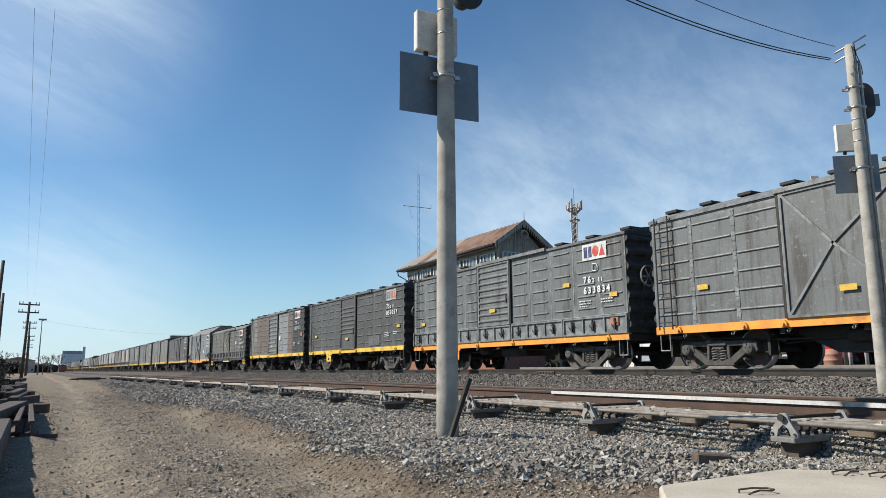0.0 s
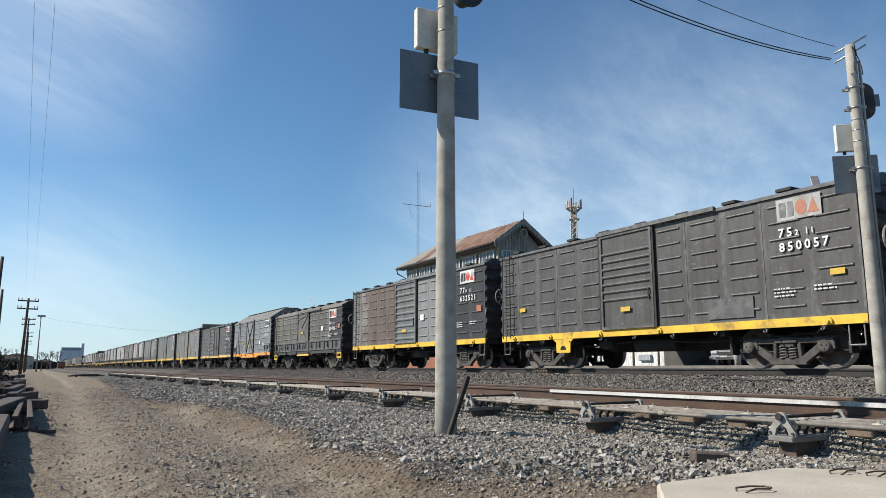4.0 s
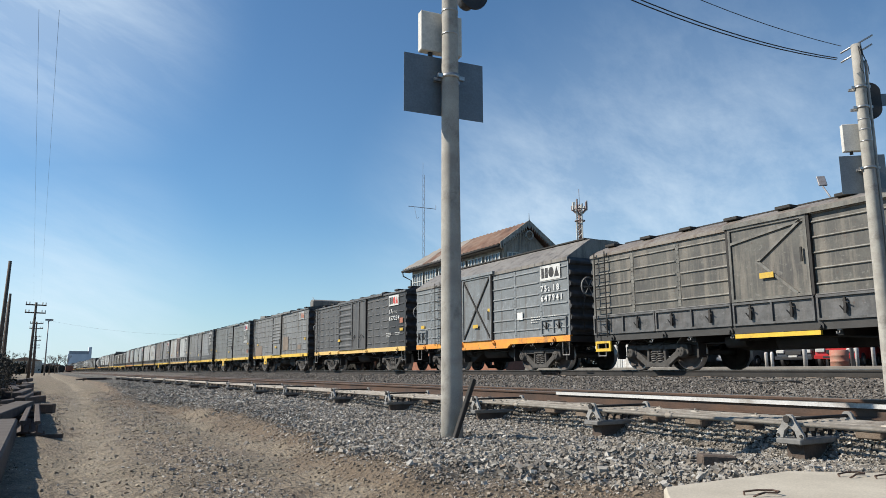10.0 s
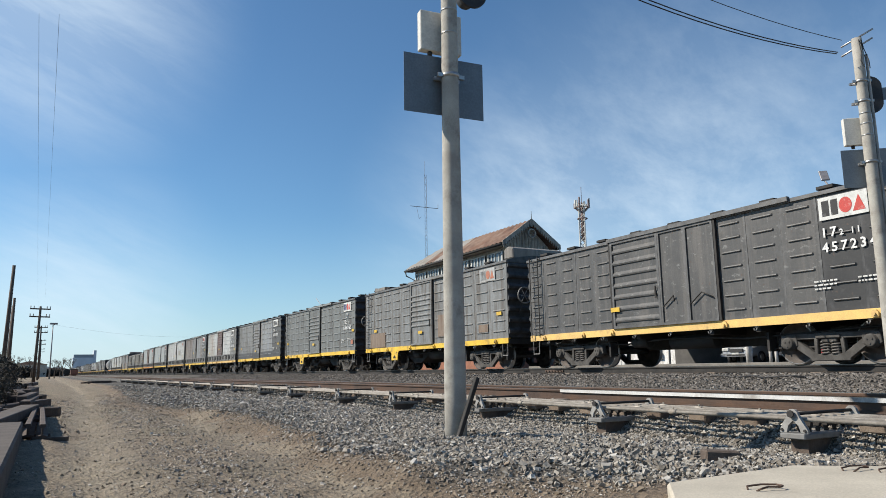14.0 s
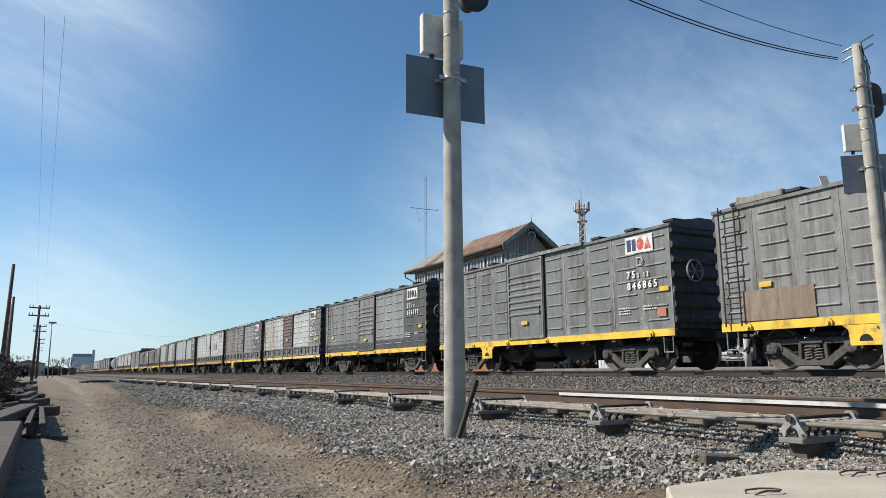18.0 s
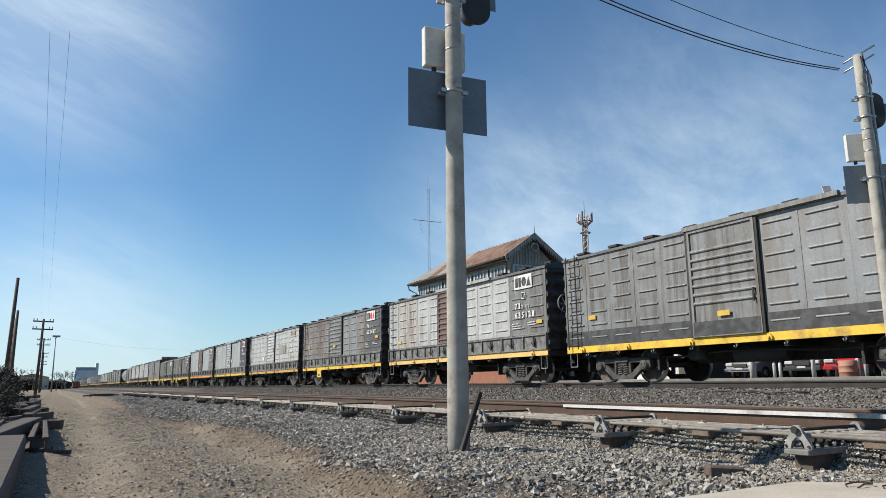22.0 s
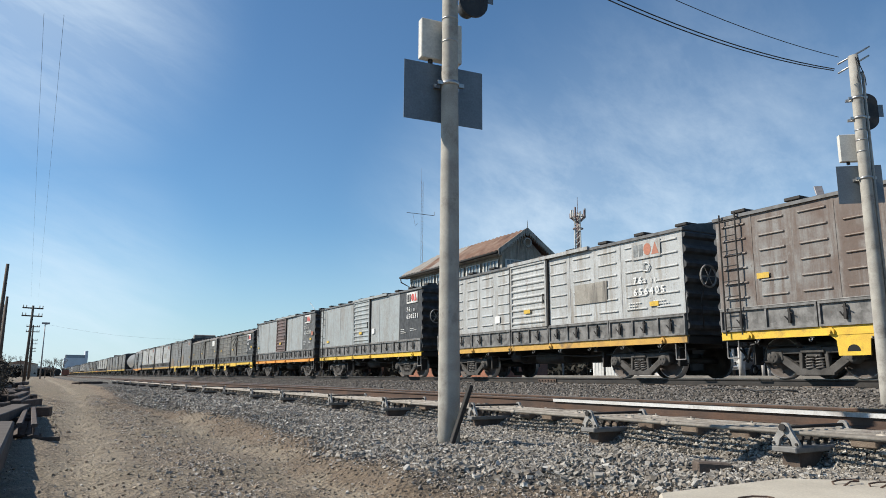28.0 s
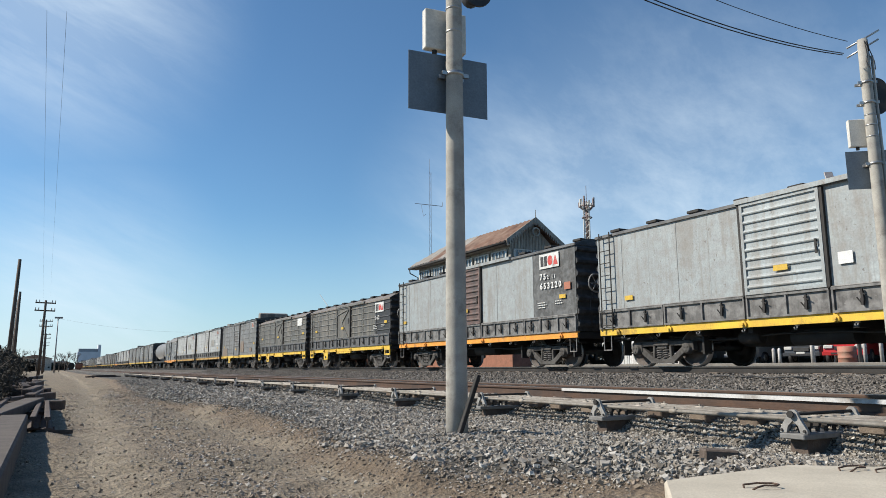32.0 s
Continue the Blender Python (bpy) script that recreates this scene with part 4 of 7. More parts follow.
def emblem(parent, y, z, w, h, style):
    """White rectangle with dark and red shapes; y is the rear edge... the picture runs from +y to -y along the near side."""
    x = -W - 0.036
    bm = bmesh.new()
    box(bm, x, x + 0.006, y - w, y, z, z + h)
    base = part("emblem_panel", bm, EMBLEM_WHITE if style != "faded" else P["silver"], parent, "white rectangle with faded emblem")
    if style in ("faint",):
        return
    dark, red = {"colour": (SIGN_BLUE, SIGN_RED), "black": (SIGN_BLACK, SIGN_RED), "mono": (SIGN_BLACK, SIGN_BLACK), "faded": (P["slate"], TAG_ORANGE)}[style]

    def shape(name, pts, m):
        bm = bmesh.new()
        prism(bm, [(y - w * a, z + h * b) for a, b in pts], "x", x - 0.005, x)
        part(name, bm, m, base)
    # two dark slabs with a pale gap, a red disc and a red wedge
    shape("emblem_slab", [(0.07, 0.16), (0.22, 0.16), (0.22, 0.84), (0.07, 0.84)], dark)
    shape("emblem_slab", [(0.26, 0.16), (0.40, 0.16), (0.40, 0.84), (0.26, 0.84)], dark)
    shape("emblem_disc", [(0.56 + 0.13 * math.cos(2 * math.pi * k / 16), 0.5 + 0.34 * math.sin(2 * math.pi * k / 16)) for k in range(16)], red)
    shape("emblem_wedge", [(0.70, 0.16), (0.95, 0.16), (0.83, 0.84)], red)


def writing(parent, s, y, z, size, material=None):
    """Stencilled characters, evenly spaced, reading along -y on the near side; small ones are marked with a comma before them."""
    m = Matrix(((0, 0, -1, -W - 0.034), (-1, 0, 0, 0), (0, 1, 0, 0), (0, 0, 0, 1)))
    small = False
    for ch in s:
        if ch == ",":
            small = True
            continue
        k = 0.62 if small else 1.0
        if ch != " ":
            def build():
                me = text_mesh(ch, size * k)
                me.transform(m)
                return me
            part("numeral", cached(("char", ch, size, k), build), material or SIGN_WHITE, parent, "white stencilled numeral", at=pose(0, y, z))
        y -= size * 0.72 * (k if small else 1.0) * (0.55 if ch == " " else 1)
        small = False


def stencil_bars(parent, y, z, w, rows, seed, material=None):
    """Small lettering too small to read, as bars."""
    r = random.Random(seed)
    bm = bmesh.new()
    for i in range(rows):
        p = 0.0
        while p < w * (0.6 + 0.4 * r.random()):
            q = r.uniform(0.03, 0.10)
            box(bm, -W - 0.037, -W - 0.033, y - p - q, y - p, z - i * 0.075, z - i * 0.075 + 0.03)
            p += q + 0.025
    tagged(part("stencil", bm, material or EMBLEM_WHITE, parent, "small white stencil lines"), kind="stuff")


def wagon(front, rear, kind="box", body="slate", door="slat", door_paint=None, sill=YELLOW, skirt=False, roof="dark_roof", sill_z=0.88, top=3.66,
          ribs=7, panels=None, front_paint=None, emblem_style="colour", lines=(), extra_d=False, spin=True, label="", end="black", lumps=9, door_at=0.17, peak=0.22, ladder=True, low_band=None, plates=(), yellow_bits=False, chute=False, full=False, mark=-0.25, bogie_at=1.95, ladder_at=0.62, door_w=1.92, heap=False, door_foot=False, patches=(), tags=((0.04, 0.3, "y"), (0.9, 0.28, "y"))):
    length = rear - front
    half = length / 2
    ob = thing("freight_wagon", label, "freight wagon", group="wagons of the goods train")
    sill_z = sill_z - 0.03
    z0 = sill_z + 0.18
    zs = z0 + (0.52 if skirt else 0.0)
    npan = 3 if full else 5
    dw = door_w if door != "double" else 3.5
    dy0 = door_at - dw / 2
    # near side panels, from the front end to the door and from the door to the rear end
    for a, b, names in ((-half, dy0, (panels or (None,) * 8)[:4]), (dy0 + dw, half, (panels or (None,) * 8)[4:])):
        pw = (b - a) / npan
        for i in range(npan):
            k = i * 4 // npan
            c = names[k] or body
            if a == -half and k == 0 and front_paint:
                c = front_paint
            part("side_panel", panel_mesh(pw, zs, top, ribs if not skirt else max(ribs - 1, 0), full, 0.008 if i in (0, 2, 4) else 0.002), P[c], ob, at=pose(0, a + i * pw, 0))
    if low_band:
        strip("painted_band", -W - 0.016, -W + 0.02, -half + 0.01, half - 0.01, zs, zs + 0.42, P[low_band], ob, "dark band along the foot of the side")
        strip("painted_band", -W - 0.085, -W - 0.03, dy0 + 0.03, dy0 + dw - 0.03, zs + 0.03, zs + 0.36, P[low_band], ob, "dark band along the foot of the door")
    # door
    zt = top - 0.05
    dp = P[door_paint or body]
    if door == "slat":
        d = part("sliding_door", slat_door_mesh(dw, zs, zt, 9 if not door_foot else 7, *((0.62, 0.3) if door_foot else ())), dp, ob, "slatted sliding door", at=pose(-W - 0.02, dy0, 0))
    elif door == "double":
        d = part("sliding_door", slat_door_mesh(dw * 0.5, zs, zt, 7), dp, ob, "slatted sliding door", at=pose(-W - 0.02, dy0 + dw * 0.5, 0))
        for k in range(2):
            d2 = part("sliding_door", plain_door_mesh(dw * 0.25, zs, zt), dp, ob, "plain hinged door leaf", at=pose(-W - 0.02, dy0 + k * dw * 0.25, 0))
            bm = bmesh.new()
            tube(bm, [(-0.075, 0.1 + 0.3 * k, zs + 0.55), (-0.08, dw * 0.12, zs + 0.70), (-0.075, dw * 0.22, zs + 0.45)], 0.016)
            part("latch", bm, DARK_STEEL, d2)
    else:
        d = braced_door(ob, dw, zs, zt, door, dp, pose(-W - 0.02, dy0, 0), "sliding door with diagonal braces")
    bm = bmesh.new()
    box(bm, -0.09, -0.06, 0.12, 0.16, zs + 0.7, zs + 1.0)
    part("door_handle", bm, DARK_STEEL, d)
    part("tag", cached_box(("tag", 1), (-0.085, -0.076, 0, 0.34, 0, 0.12)), TAG_YELLOW, d, "yellow reflector", at=pose(0, dw * 0.42, zs + 0.45))
    strip("door_track", -W - 0.11, -W - 0.01, dy0 - (2.0 if door != "x" else 0.2), dy0 + dw + 0.1, zt, zt + 0.10, P[body], ob, "rail from which the door hangs")
    strip("door_post", -W - 0.07, -W, dy0 - 0.07, dy0 - 0.01, zs, zt, DARK_STEEL, ob)
    strip("door_post", -W - 0.07, -W, dy0 + dw + 0.01, dy0 + dw + 0.07, zs, zt, DARK_STEEL, ob)
    # far side, floor, ends, roof
    strip("far_side", W - 0.03, W, -half, half, z0, top, P[body], ob)
    strip("floor", -W + 0.03, W - 0.03, -half + 0.06, half - 0.06, z0 - 0.05, z0 + 0.03, DARK_STEEL, ob)
    pk = peak if kind != "hopper" else 0.0
    # ends face away from the sun; their shade is put into the near-black colour
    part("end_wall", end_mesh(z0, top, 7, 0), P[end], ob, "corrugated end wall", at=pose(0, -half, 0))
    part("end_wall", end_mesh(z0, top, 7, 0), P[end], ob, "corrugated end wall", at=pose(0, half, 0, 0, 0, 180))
    if full and spin:
        for a, b in ((-half, dy0), (dy0 + dw, half)):
            for i in range(1, 3):
                part("rivet_seam", rivet_seam_mesh(zs + 0.05, top - 0.12), P["black" if front_paint == "black" and a == -half and i == 1 else body], ob, "riveted seam strip", at=pose(0, a + (b - a) * i / 3, 0))
    if kind == "hopper":
        # a short flap at each lower corner and a deeper sill between the bogies
        for y, w in ((-half + 0.12, 1.25), (half - 0.95, 0.8)):
            part("corner_flap", skirt_mesh(w), P[body], ob, "small framed flap at the corner", at=pose(0, y, z0 + 0.03))
            for q in flap_bays(w):
                part("flap_hook", flap_hook_mesh(0.6), DARK_STEEL, ob, "dark latch hook on the flap", at=pose(0, y + q, z0 + 0.10))
        bm = bmesh.new()
        prism(bm, [(-half + 3.1, sill_z), (half - 2.2, sill_z), (half - 2.4, sill_z - 0.12), (-half + 3.3, sill_z - 0.12)], "x", -W - 0.02, -W + 0.06)
        part("deep_sill", bm, sill, ob, "deeper painted sill between the bogies")
        part("roof", hopper_roof_mesh(length, top, 0.62), P[roof], ob, "sloped roof with a flat top")
        for s in (-1, 1):
            strip("roof_walk", s * 0.35 - 0.18, s * 0.35 + 0.18, -half + 0.3, half - 0.3, top + 0.66, top + 0.70, DARK_STEEL, ob)
        rt = top + 0.62
    else:
        part("roof", roof_mesh(length, top, pk), P[roof], ob, "shallow arched roof")
        for sgn in (-1, 1):
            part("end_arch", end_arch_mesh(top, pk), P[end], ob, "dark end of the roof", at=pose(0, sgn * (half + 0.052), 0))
        strip("roof_walk", -0.28, 0.28, -half + 0.1, half - 0.1, top + pk + 0.03, top + pk + 0.06, DARK_STEEL, ob, "running board")
        rt = top + pk
    for i in range(lumps):
        y = -half + 0.35 + (length - 0.7) * i / (lumps - 1)
        if kind == "hopper":
            part("roof_bracket", cached_box(("roof_bracket", 0), (-0.5, 0.5, -0.10, 0.10, 0, 0.085), 0.015), DARK_STEEL, ob, at=pose(0, y, rt - 0.02))
        else:
            part("roof_bracket", cached_box(("roof_bracket", 1), (-1.10, -0.62, -0.19, 0.19, 0, 0.075), 0.012), DARK_STEEL, ob, "low dark box on the roof", at=pose(0, y, top + 0.62 * pk))
    # sill and skirt
    strip("sill", -W - 0.02, -W + 0.08, -half, half, sill_z, sill_z + 0.18, sill, ob, "painted side sill")
    strip("sill", W - 0.08, W + 0.02, -half, half, sill_z, sill_z + 0.18, sill, ob, "painted side sill")
    if spin:
        n = 9
        for i in range(n):
            part("tie_hook", hook_mesh(), PALE_IRON, ob, "small hook under the sill", at=pose(-W + 0.03, -half + 0.9 + (length - 1.8) * i / (n - 1), sill_z))
        for y in (-half + 0.75, dy0 - 0.12, dy0 + dw + 0.12, half - 0.75, half - 2.6):
            part("sill_bracket", sill_bracket_mesh(), sill, ob, "worn cast bracket on the sill", at=pose(-W - 0.02, y, sill_z))
        bm = bmesh.new()
        tube(bm, [(-1.0, -half + 0.2, 0.72)] + [(-1.02 + 0.03 * math.sin(2.3 * k), -half + 0.2 + (length - 0.4) * k / 9, 0.66 + 0.05 * math.sin(1.7 * k)) for k in range(1, 9)] + [(-1.0, half - 0.2, 0.72)], 0.024)
        part("brake_pipe", bm, DARK_STEEL, ob)
        for sgn in (-1, 1):
            part("brake_hose", hose_mesh(), BLACK_PAINT, ob, "hanging black brake hose", at=pose(0, sgn * half, 0) @ pose(0, 0, 0, 0, 0, 0 if sgn > 0 else 180))
            bm = bmesh.new()
            for dy in (-0.8, 0.8):
                box(bm, -1.16, -0.9, sgn * (half - bogie_at) + dy * 1.72 - 0.03, sgn * (half - bogie_at) + dy * 1.72 + 0.03, 0.30, 0.72)
            rod(bm, (-0.98, sgn * (half - bogie_at) - 1.5, 0.36), (-0.98, sgn * (half - bogie_at) + 1.5, 0.36), 0.022, 6)
            part("brake_rigging", bm, DARK_STEEL, ob)
    strip("end_sill", -W, W, -half - 0.02, -half + 0.14, sill_z - 0.02, sill_z + 0.14, DARK_STEEL, ob)
    strip("end_sill", -W, W, half - 0.14, half + 0.02, sill_z - 0.02, sill_z + 0.14, DARK_STEEL, ob)
    if skirt:
        sp = P["slate"] if body == "slate" else P["coal"] if body in ("coal", "olive", "black", "graphite") else P["flap"]
        for a, b, n in ((-half, dy0 - 0.05, 2), (dy0 - 0.03, dy0 + dw + 0.03, 1), (dy0 + dw + 0.05, half, 2)):
            pw = (b - a) / n
            for i in range(n):
                part("drop_flap", skirt_mesh(pw), sp, ob, "low framed flap", at=pose(0, a + i * pw, z0))
                for y in flap_bays(pw):
                    part("flap_hook", flap_hook_mesh(), DARK_STEEL, ob, "dark latch hook on the flap", at=pose(0, a + i * pw + y, z0))
    # ladder at the rear end of the near side
    if ladder:
        part("ladder", rung_ladder(sill_z + 0.1, top + 0.05, 0.42, 8), DARK_STEEL, ob, "steel rung ladder", at=pose(-W - 0.11, half - ladder_at, 0))
    # hand brake on the front end
    bm = bmesh.new()
    ring(bm, 0.27, 0.026, "y")
    for i in range(3):
        a = math.pi * i / 3
        rod(bm, (0.24 * math.cos(a), 0, 0.24 * math.sin(a)), (-0.24 * math.cos(a), 0, -0.24 * math.sin(a)), 0.012, 6)
    rod(bm, (0, 0, 0), (0, 0.2, 0), 0.02, 6)
    part("brake_wheel", bm, PALE_IRON, ob, "round hand brake wheel", at=pose(-0.95, -half - 0.30, 2.45))
    bm = bmesh.new()
    tube(bm, [(-0.95, -half - 0.1, 2.4), (-0.97, -half - 0.14, 2.1), (-1.05, -half - 0.13, 1.9), (-1.02, -half - 0.13, 1.2)], 0.016)
    part("brake_rod", bm, BOGIE_STEEL, ob)
    bm = bmesh.new()
    tube(bm, [(-W + 0.02, -half - 0.02, z0 + 0.35), (-W - 0.05, -half - 0.08, z0 + 0.35), (-W - 0.05, -half - 0.08, z0 + 1.0), (-W + 0.02, -half - 0.02, z0 + 1.0)], 0.014)
    part("grab_iron", bm, PALE_IRON, ob, "bent grab iron at the corner")
    # hanging plates and a hopper chute between the bogies
    for y in plates:
        bm = bmesh.new()
        prism(bm, [(y - 0.46, sill_z), (y - 0.33, sill_z - 0.10), (y - 0.31, sill_z - 0.40), (y + 0.31, sill_z - 0.40), (y + 0.33, sill_z - 0.10), (y + 0.46, sill_z)], "x", -W - 0.01, -W + 0.02)
        pl = part("jacking_plate", bm, sill, ob, "painted plate with a round hole")
        bm = bmesh.new()
        prism(bm, [(y + 0.13 * math.cos(q), sill_z - 0.32 + 0.13 * max(0.0, math.sin(q))) for q in [math.pi * k / 8 for k in range(9)]], "x", -W - 0.014, -W - 0.008)
        part("hole", bm, BLACK_HOLE, pl)
    if yellow_bits:
        strip("door_sill", -W - 0.05, -W + 0.02, dy0 - 0.1, dy0 + dw, sill_z - 0.10, sill_z - 0.01, YELLOW, ob, "yellow sill under the door")
        for s in (-1, 1):
            bm = bmesh.new()
            y = s * (half - 0.32)
            for q in ((-0.3, -0.24, -0.28, 0.0), (0.24, 0.3, -0.28, 0.0), (-0.24, 0.24, -0.28, -0.20), (-0.24, 0.24, -0.06, 0.0)):
                box(bm, -W - 0.02, -W + 0.04, y + q[0], y + q[1], sill_z + q[2], sill_z + q[3])
            part("corner_bracket", bm, YELLOW, ob, "yellow box bracket at the corner")
    if chute:
        for y in (-1.7, 1.7):
            bm = bmesh.new()
            prism(bm, [(y - 1.45, sill_z), (y + 1.45, sill_z), (y + 0.35, 0.32), (y - 0.35, 0.32)], "x", -0.9, 0.9)
            part("chute", bm, DARK_STEEL, ob, "dark discharge chute")
    if heap:
        rr = random.Random(4)
        bm = bmesh.new()
        crest = [(-half - 0.04, 0.0), (-half - 0.04, 0.33), (-half + 0.10, 0.40), (-half + 0.26, 0.43), (-half + 0.42, 0.39), (-half + 0.52, 0.32), (-half + 0.54, 0.0)]
        prism(bm, crest, "x", -1.20, 0.95)
        part("roof_heap", bm, P["dust"], ob, "dusty bent sheet over the roof end", bevel=0.03, at=pose(0, 0, top + 0.1))
        bm = bmesh.new()
        pts = [(half - 1.6, 0.0)] + [(half - 1.6 + 0.2 * i, 0.14 + rr.uniform(0, 0.07)) for i in range(7)] + [(half - 0.35, 0.0)]
        prism(bm, pts, "x", -1.15, -0.2)
        part("roof_heap", bm, P["dust"], ob, "dusty bent sheet lying on the roof", bevel=0.02, at=pose(0, 0, top + 0.1))
    # underframe
    bm = bmesh.new()
    prism(bm, [(-half, sill_z + 0.1), (half, sill_z + 0.1), (half, 0.74), (half - 3.1, 0.74), (half - 3.9, 0.46), (-half + 3.9, 0.46), (-half + 3.1, 0.74), (-half, 0.74)], "x", -0.24, 0.24)
    for y in (-half + 3.4, -1.2, 1.2, half - 3.4):
        box(bm, -W + 0.1, W - 0.1, y - 0.06, y + 0.06, sill_z - 0.12, sill_z + 0.1)
    part("underframe", bm, DARK_STEEL, ob)
    bm = bmesh.new()
    rod(bm, (-0.8, -0.9, 0.62), (-0.8, 0.5, 0.62), 0.19, 14)
    part("air_tank", bm, DARK_STEEL, ob)
    bm = bmesh.new()
    rod(bm, (-0.95, 1.2, 0.66), (-0.95, 1.75, 0.66), 0.15, 12)
    rod(bm, (-0.95, 1.75, 0.66), (-0.7, half - 3.0, 0.55), 0.025, 6)
    part("brake_cylinder", bm, DARK_STEEL, ob)
    for s in (-1, 1):
        bm = bmesh.new()
        ye = s * (half - 0.25)
        for dy in (-0.15, 0.15):
            rod(bm, (-W + 0.02, ye + dy, sill_z), (-W + 0.02, ye + dy, sill_z - 0.40), 0.014, 6)
        rod(bm, (-W + 0.02, ye - 0.15, sill_z - 0.40), (-W + 0.02, ye + 0.15, sill_z - 0.40), 0.016, 6)
        part("step", bm, PALE_IRON, ob, "stirrup step")
        bm = bmesh.new()
        box(bm, -0.09, 0.09, 0, 0.42, 0.80, 0.98)
        box(bm, -0.15, 0.15, 0.38, 0.50, 0.74, 1.06)
        rod(bm, (-0.28, 0.06, 0.74), (-0.30, 0.40, 0.42), 0.03, 6)
        part("coupler", bm, BOGIE_STEEL, ob, "automatic coupler", bevel=0.012, at=pose(0, s * half, 0) @ (pose(0, 0, 0) if s > 0 else pose(0, 0, 0, 0, 0, 180)))
        bogie(ob, s * (half - bogie_at), spin)
    # emblem and writing near the front end
    if emblem_style:
        emblem(ob, -half + 1.95 + mark, top - 0.60, 1.0, 0.46, emblem_style)
    zz = top - 0.66
    if extra_d:
        bm = bmesh.new()
        y = -half + 1.55 + mark
        for a, b in (((0, 0), (0, 0.2)), ((0, 0.2), (-0.16, 0.2)), ((-0.16, 0.2), (-0.22, 0.1)), ((-0.22, 0.1), (-0.16, 0)), ((-0.16, 0), (0, 0))):
            rod(bm, (-W - 0.036, y + a[0], zz - 0.27 + a[1]), (-W - 0.036, y + b[0], zz - 0.27 + b[1]), 0.018, 4)
        part("stencil_mark", bm, SIGN_WHITE, ob)
        zz -= 0.30
    for i, s in enumerate(lines):
        writing(ob, s, -half + 1.95 + mark, zz - 0.28 - 0.30 * i, 0.265)
    if lines:
        zb = min(z0 + (0.95 if skirt else 0.6), zz - 0.31 * len(lines) - 0.16)
        stencil_bars(ob, -half + 1.9, zb, 0.5, 3, len(label))
        stencil_bars(ob, -half + 1.0, zb, 0.5, 2, len(label) + 1)
    for u0, u1, v0, v1, c in patches:
        strip("repair_patch", -W - 0.034, -W + 0.01, -half + u0 * length, -half + u1 * length, zs + v0 * (top - zs), zs + v1 * (top - zs), P[c], ob, "plate welded over the side")
    for u, v, c in tags:
        y, z = -half + u * length, zs + v * (top - zs)
        m, hh = {"y": (TAG_YELLOW, 0.12), "o": (TAG_ORANGE, 0.22), "w": (SIGN_WHITE, 0.24)}[c]
        part("tag", cached_box(("tag", c), (-W - 0.045, -W - 0.034, -0.15, 0.15, 0, hh)), m, ob, {"y": "yellow reflector", "o": "orange square mark", "w": "small white notice"}[c], at=pose(0, y, z))
    ob["front"], ob["rear"] = front, rear
    ob.matrix_basis = pose(TRAIN_X, (front + rear) / 2, RAIL)
    return ob


def sill_bracket_mesh():
    def build():
        bm = bmesh.new()
        prism(bm, [(-0.07, 0.02), (0.07, 0.02), (0.07, 0.10), (0.03, 0.15), (-0.03, 0.15), (-0.07, 0.10)], "x", -0.05, 0.0)
        rod(bm, (-0.09, 0, 0.07), (-0.05, 0, 0.07), 0.03, 8)
        return finish(bm, "sill_bracket")
    return cached("sill_bracket", build)


def hose_mesh():
    def build():
        bm = bmesh.new()
        tube(bm, [(-0.35, -0.05, 0.80), (-0.36, 0.10, 0.78), (-0.34, 0.18, 0.62), (-0.30, 0.24, 0.46), (-0.22, 0.34, 0.40), (-0.12, 0.44, 0.46)], 0.03, 7)
        return finish(bm, "brake_hose")
    return cached("brake_hose", build)


def rivet_seam_mesh(z0, z1):
    def build():
        bm = bmesh.new()
        box(bm, -W - 0.012, -W, -0.05, 0.05, z0, z1)
        n = int((z1 - z0) / 0.11)
        for i in range(n):
            for y in (-0.025, 0.025):
                z = z0 + (z1 - z0) * (i + 0.5) / n
                rod(bm, (-W - 0.012, y, z), (-W - 0.024, y, z), 0.013, 5, 0.006)
        return finish(bm, "rivet_seam")
    return cached(("rivets", z0, z1), build)


def hook_mesh():
    def build():
        bm = bmesh.new()
        tube(bm, [(0, 0, 0.02), (0, 0, -0.06), (-0.03, 0.01, -0.10), (-0.06, 0.02, -0.09), (-0.065, 0.025, -0.05)], 0.014)
        box(bm, -0.02, 0.02, -0.04, 0.04, -0.03, 0.0)
        return finish(bm, "tie_hook")
    return cached("tie_hook", build)


def flap_bays(width):
    n = max(2, round(width / 1.05))
    return [width * (i + 0.5) / n for i in range(n)]


def skirt_mesh(width):
    """A low drop side: a sheet set back in a frame of angle bars, with a post between the bays."""
    def build():
        bm = bmesh.new()
        x = -W - 0.012
        box(bm, x, -W + 0.06, 0.0, width, 0.0, 0.52)
        for z in (0.0, 0.455):
            box(bm, x - 0.05, x, 0.015, width - 0.015, z, z + 0.045)
        bays = flap_bays(width)
        for y in [0.015, width - 0.055] + [(p + q) / 2 - 0.02 for p, q in zip(bays, bays[1:])]:
            box(bm, x - 0.045, x, y, y + 0.04, 0.045, 0.455)
        rod(bm, (x - 0.03, 0.0, 0.515), (x - 0.03, width, 0.515), 0.018, 6)
        return finish(bm, "drop_flap")
    return cached(("skirt", round(width, 2)), build)


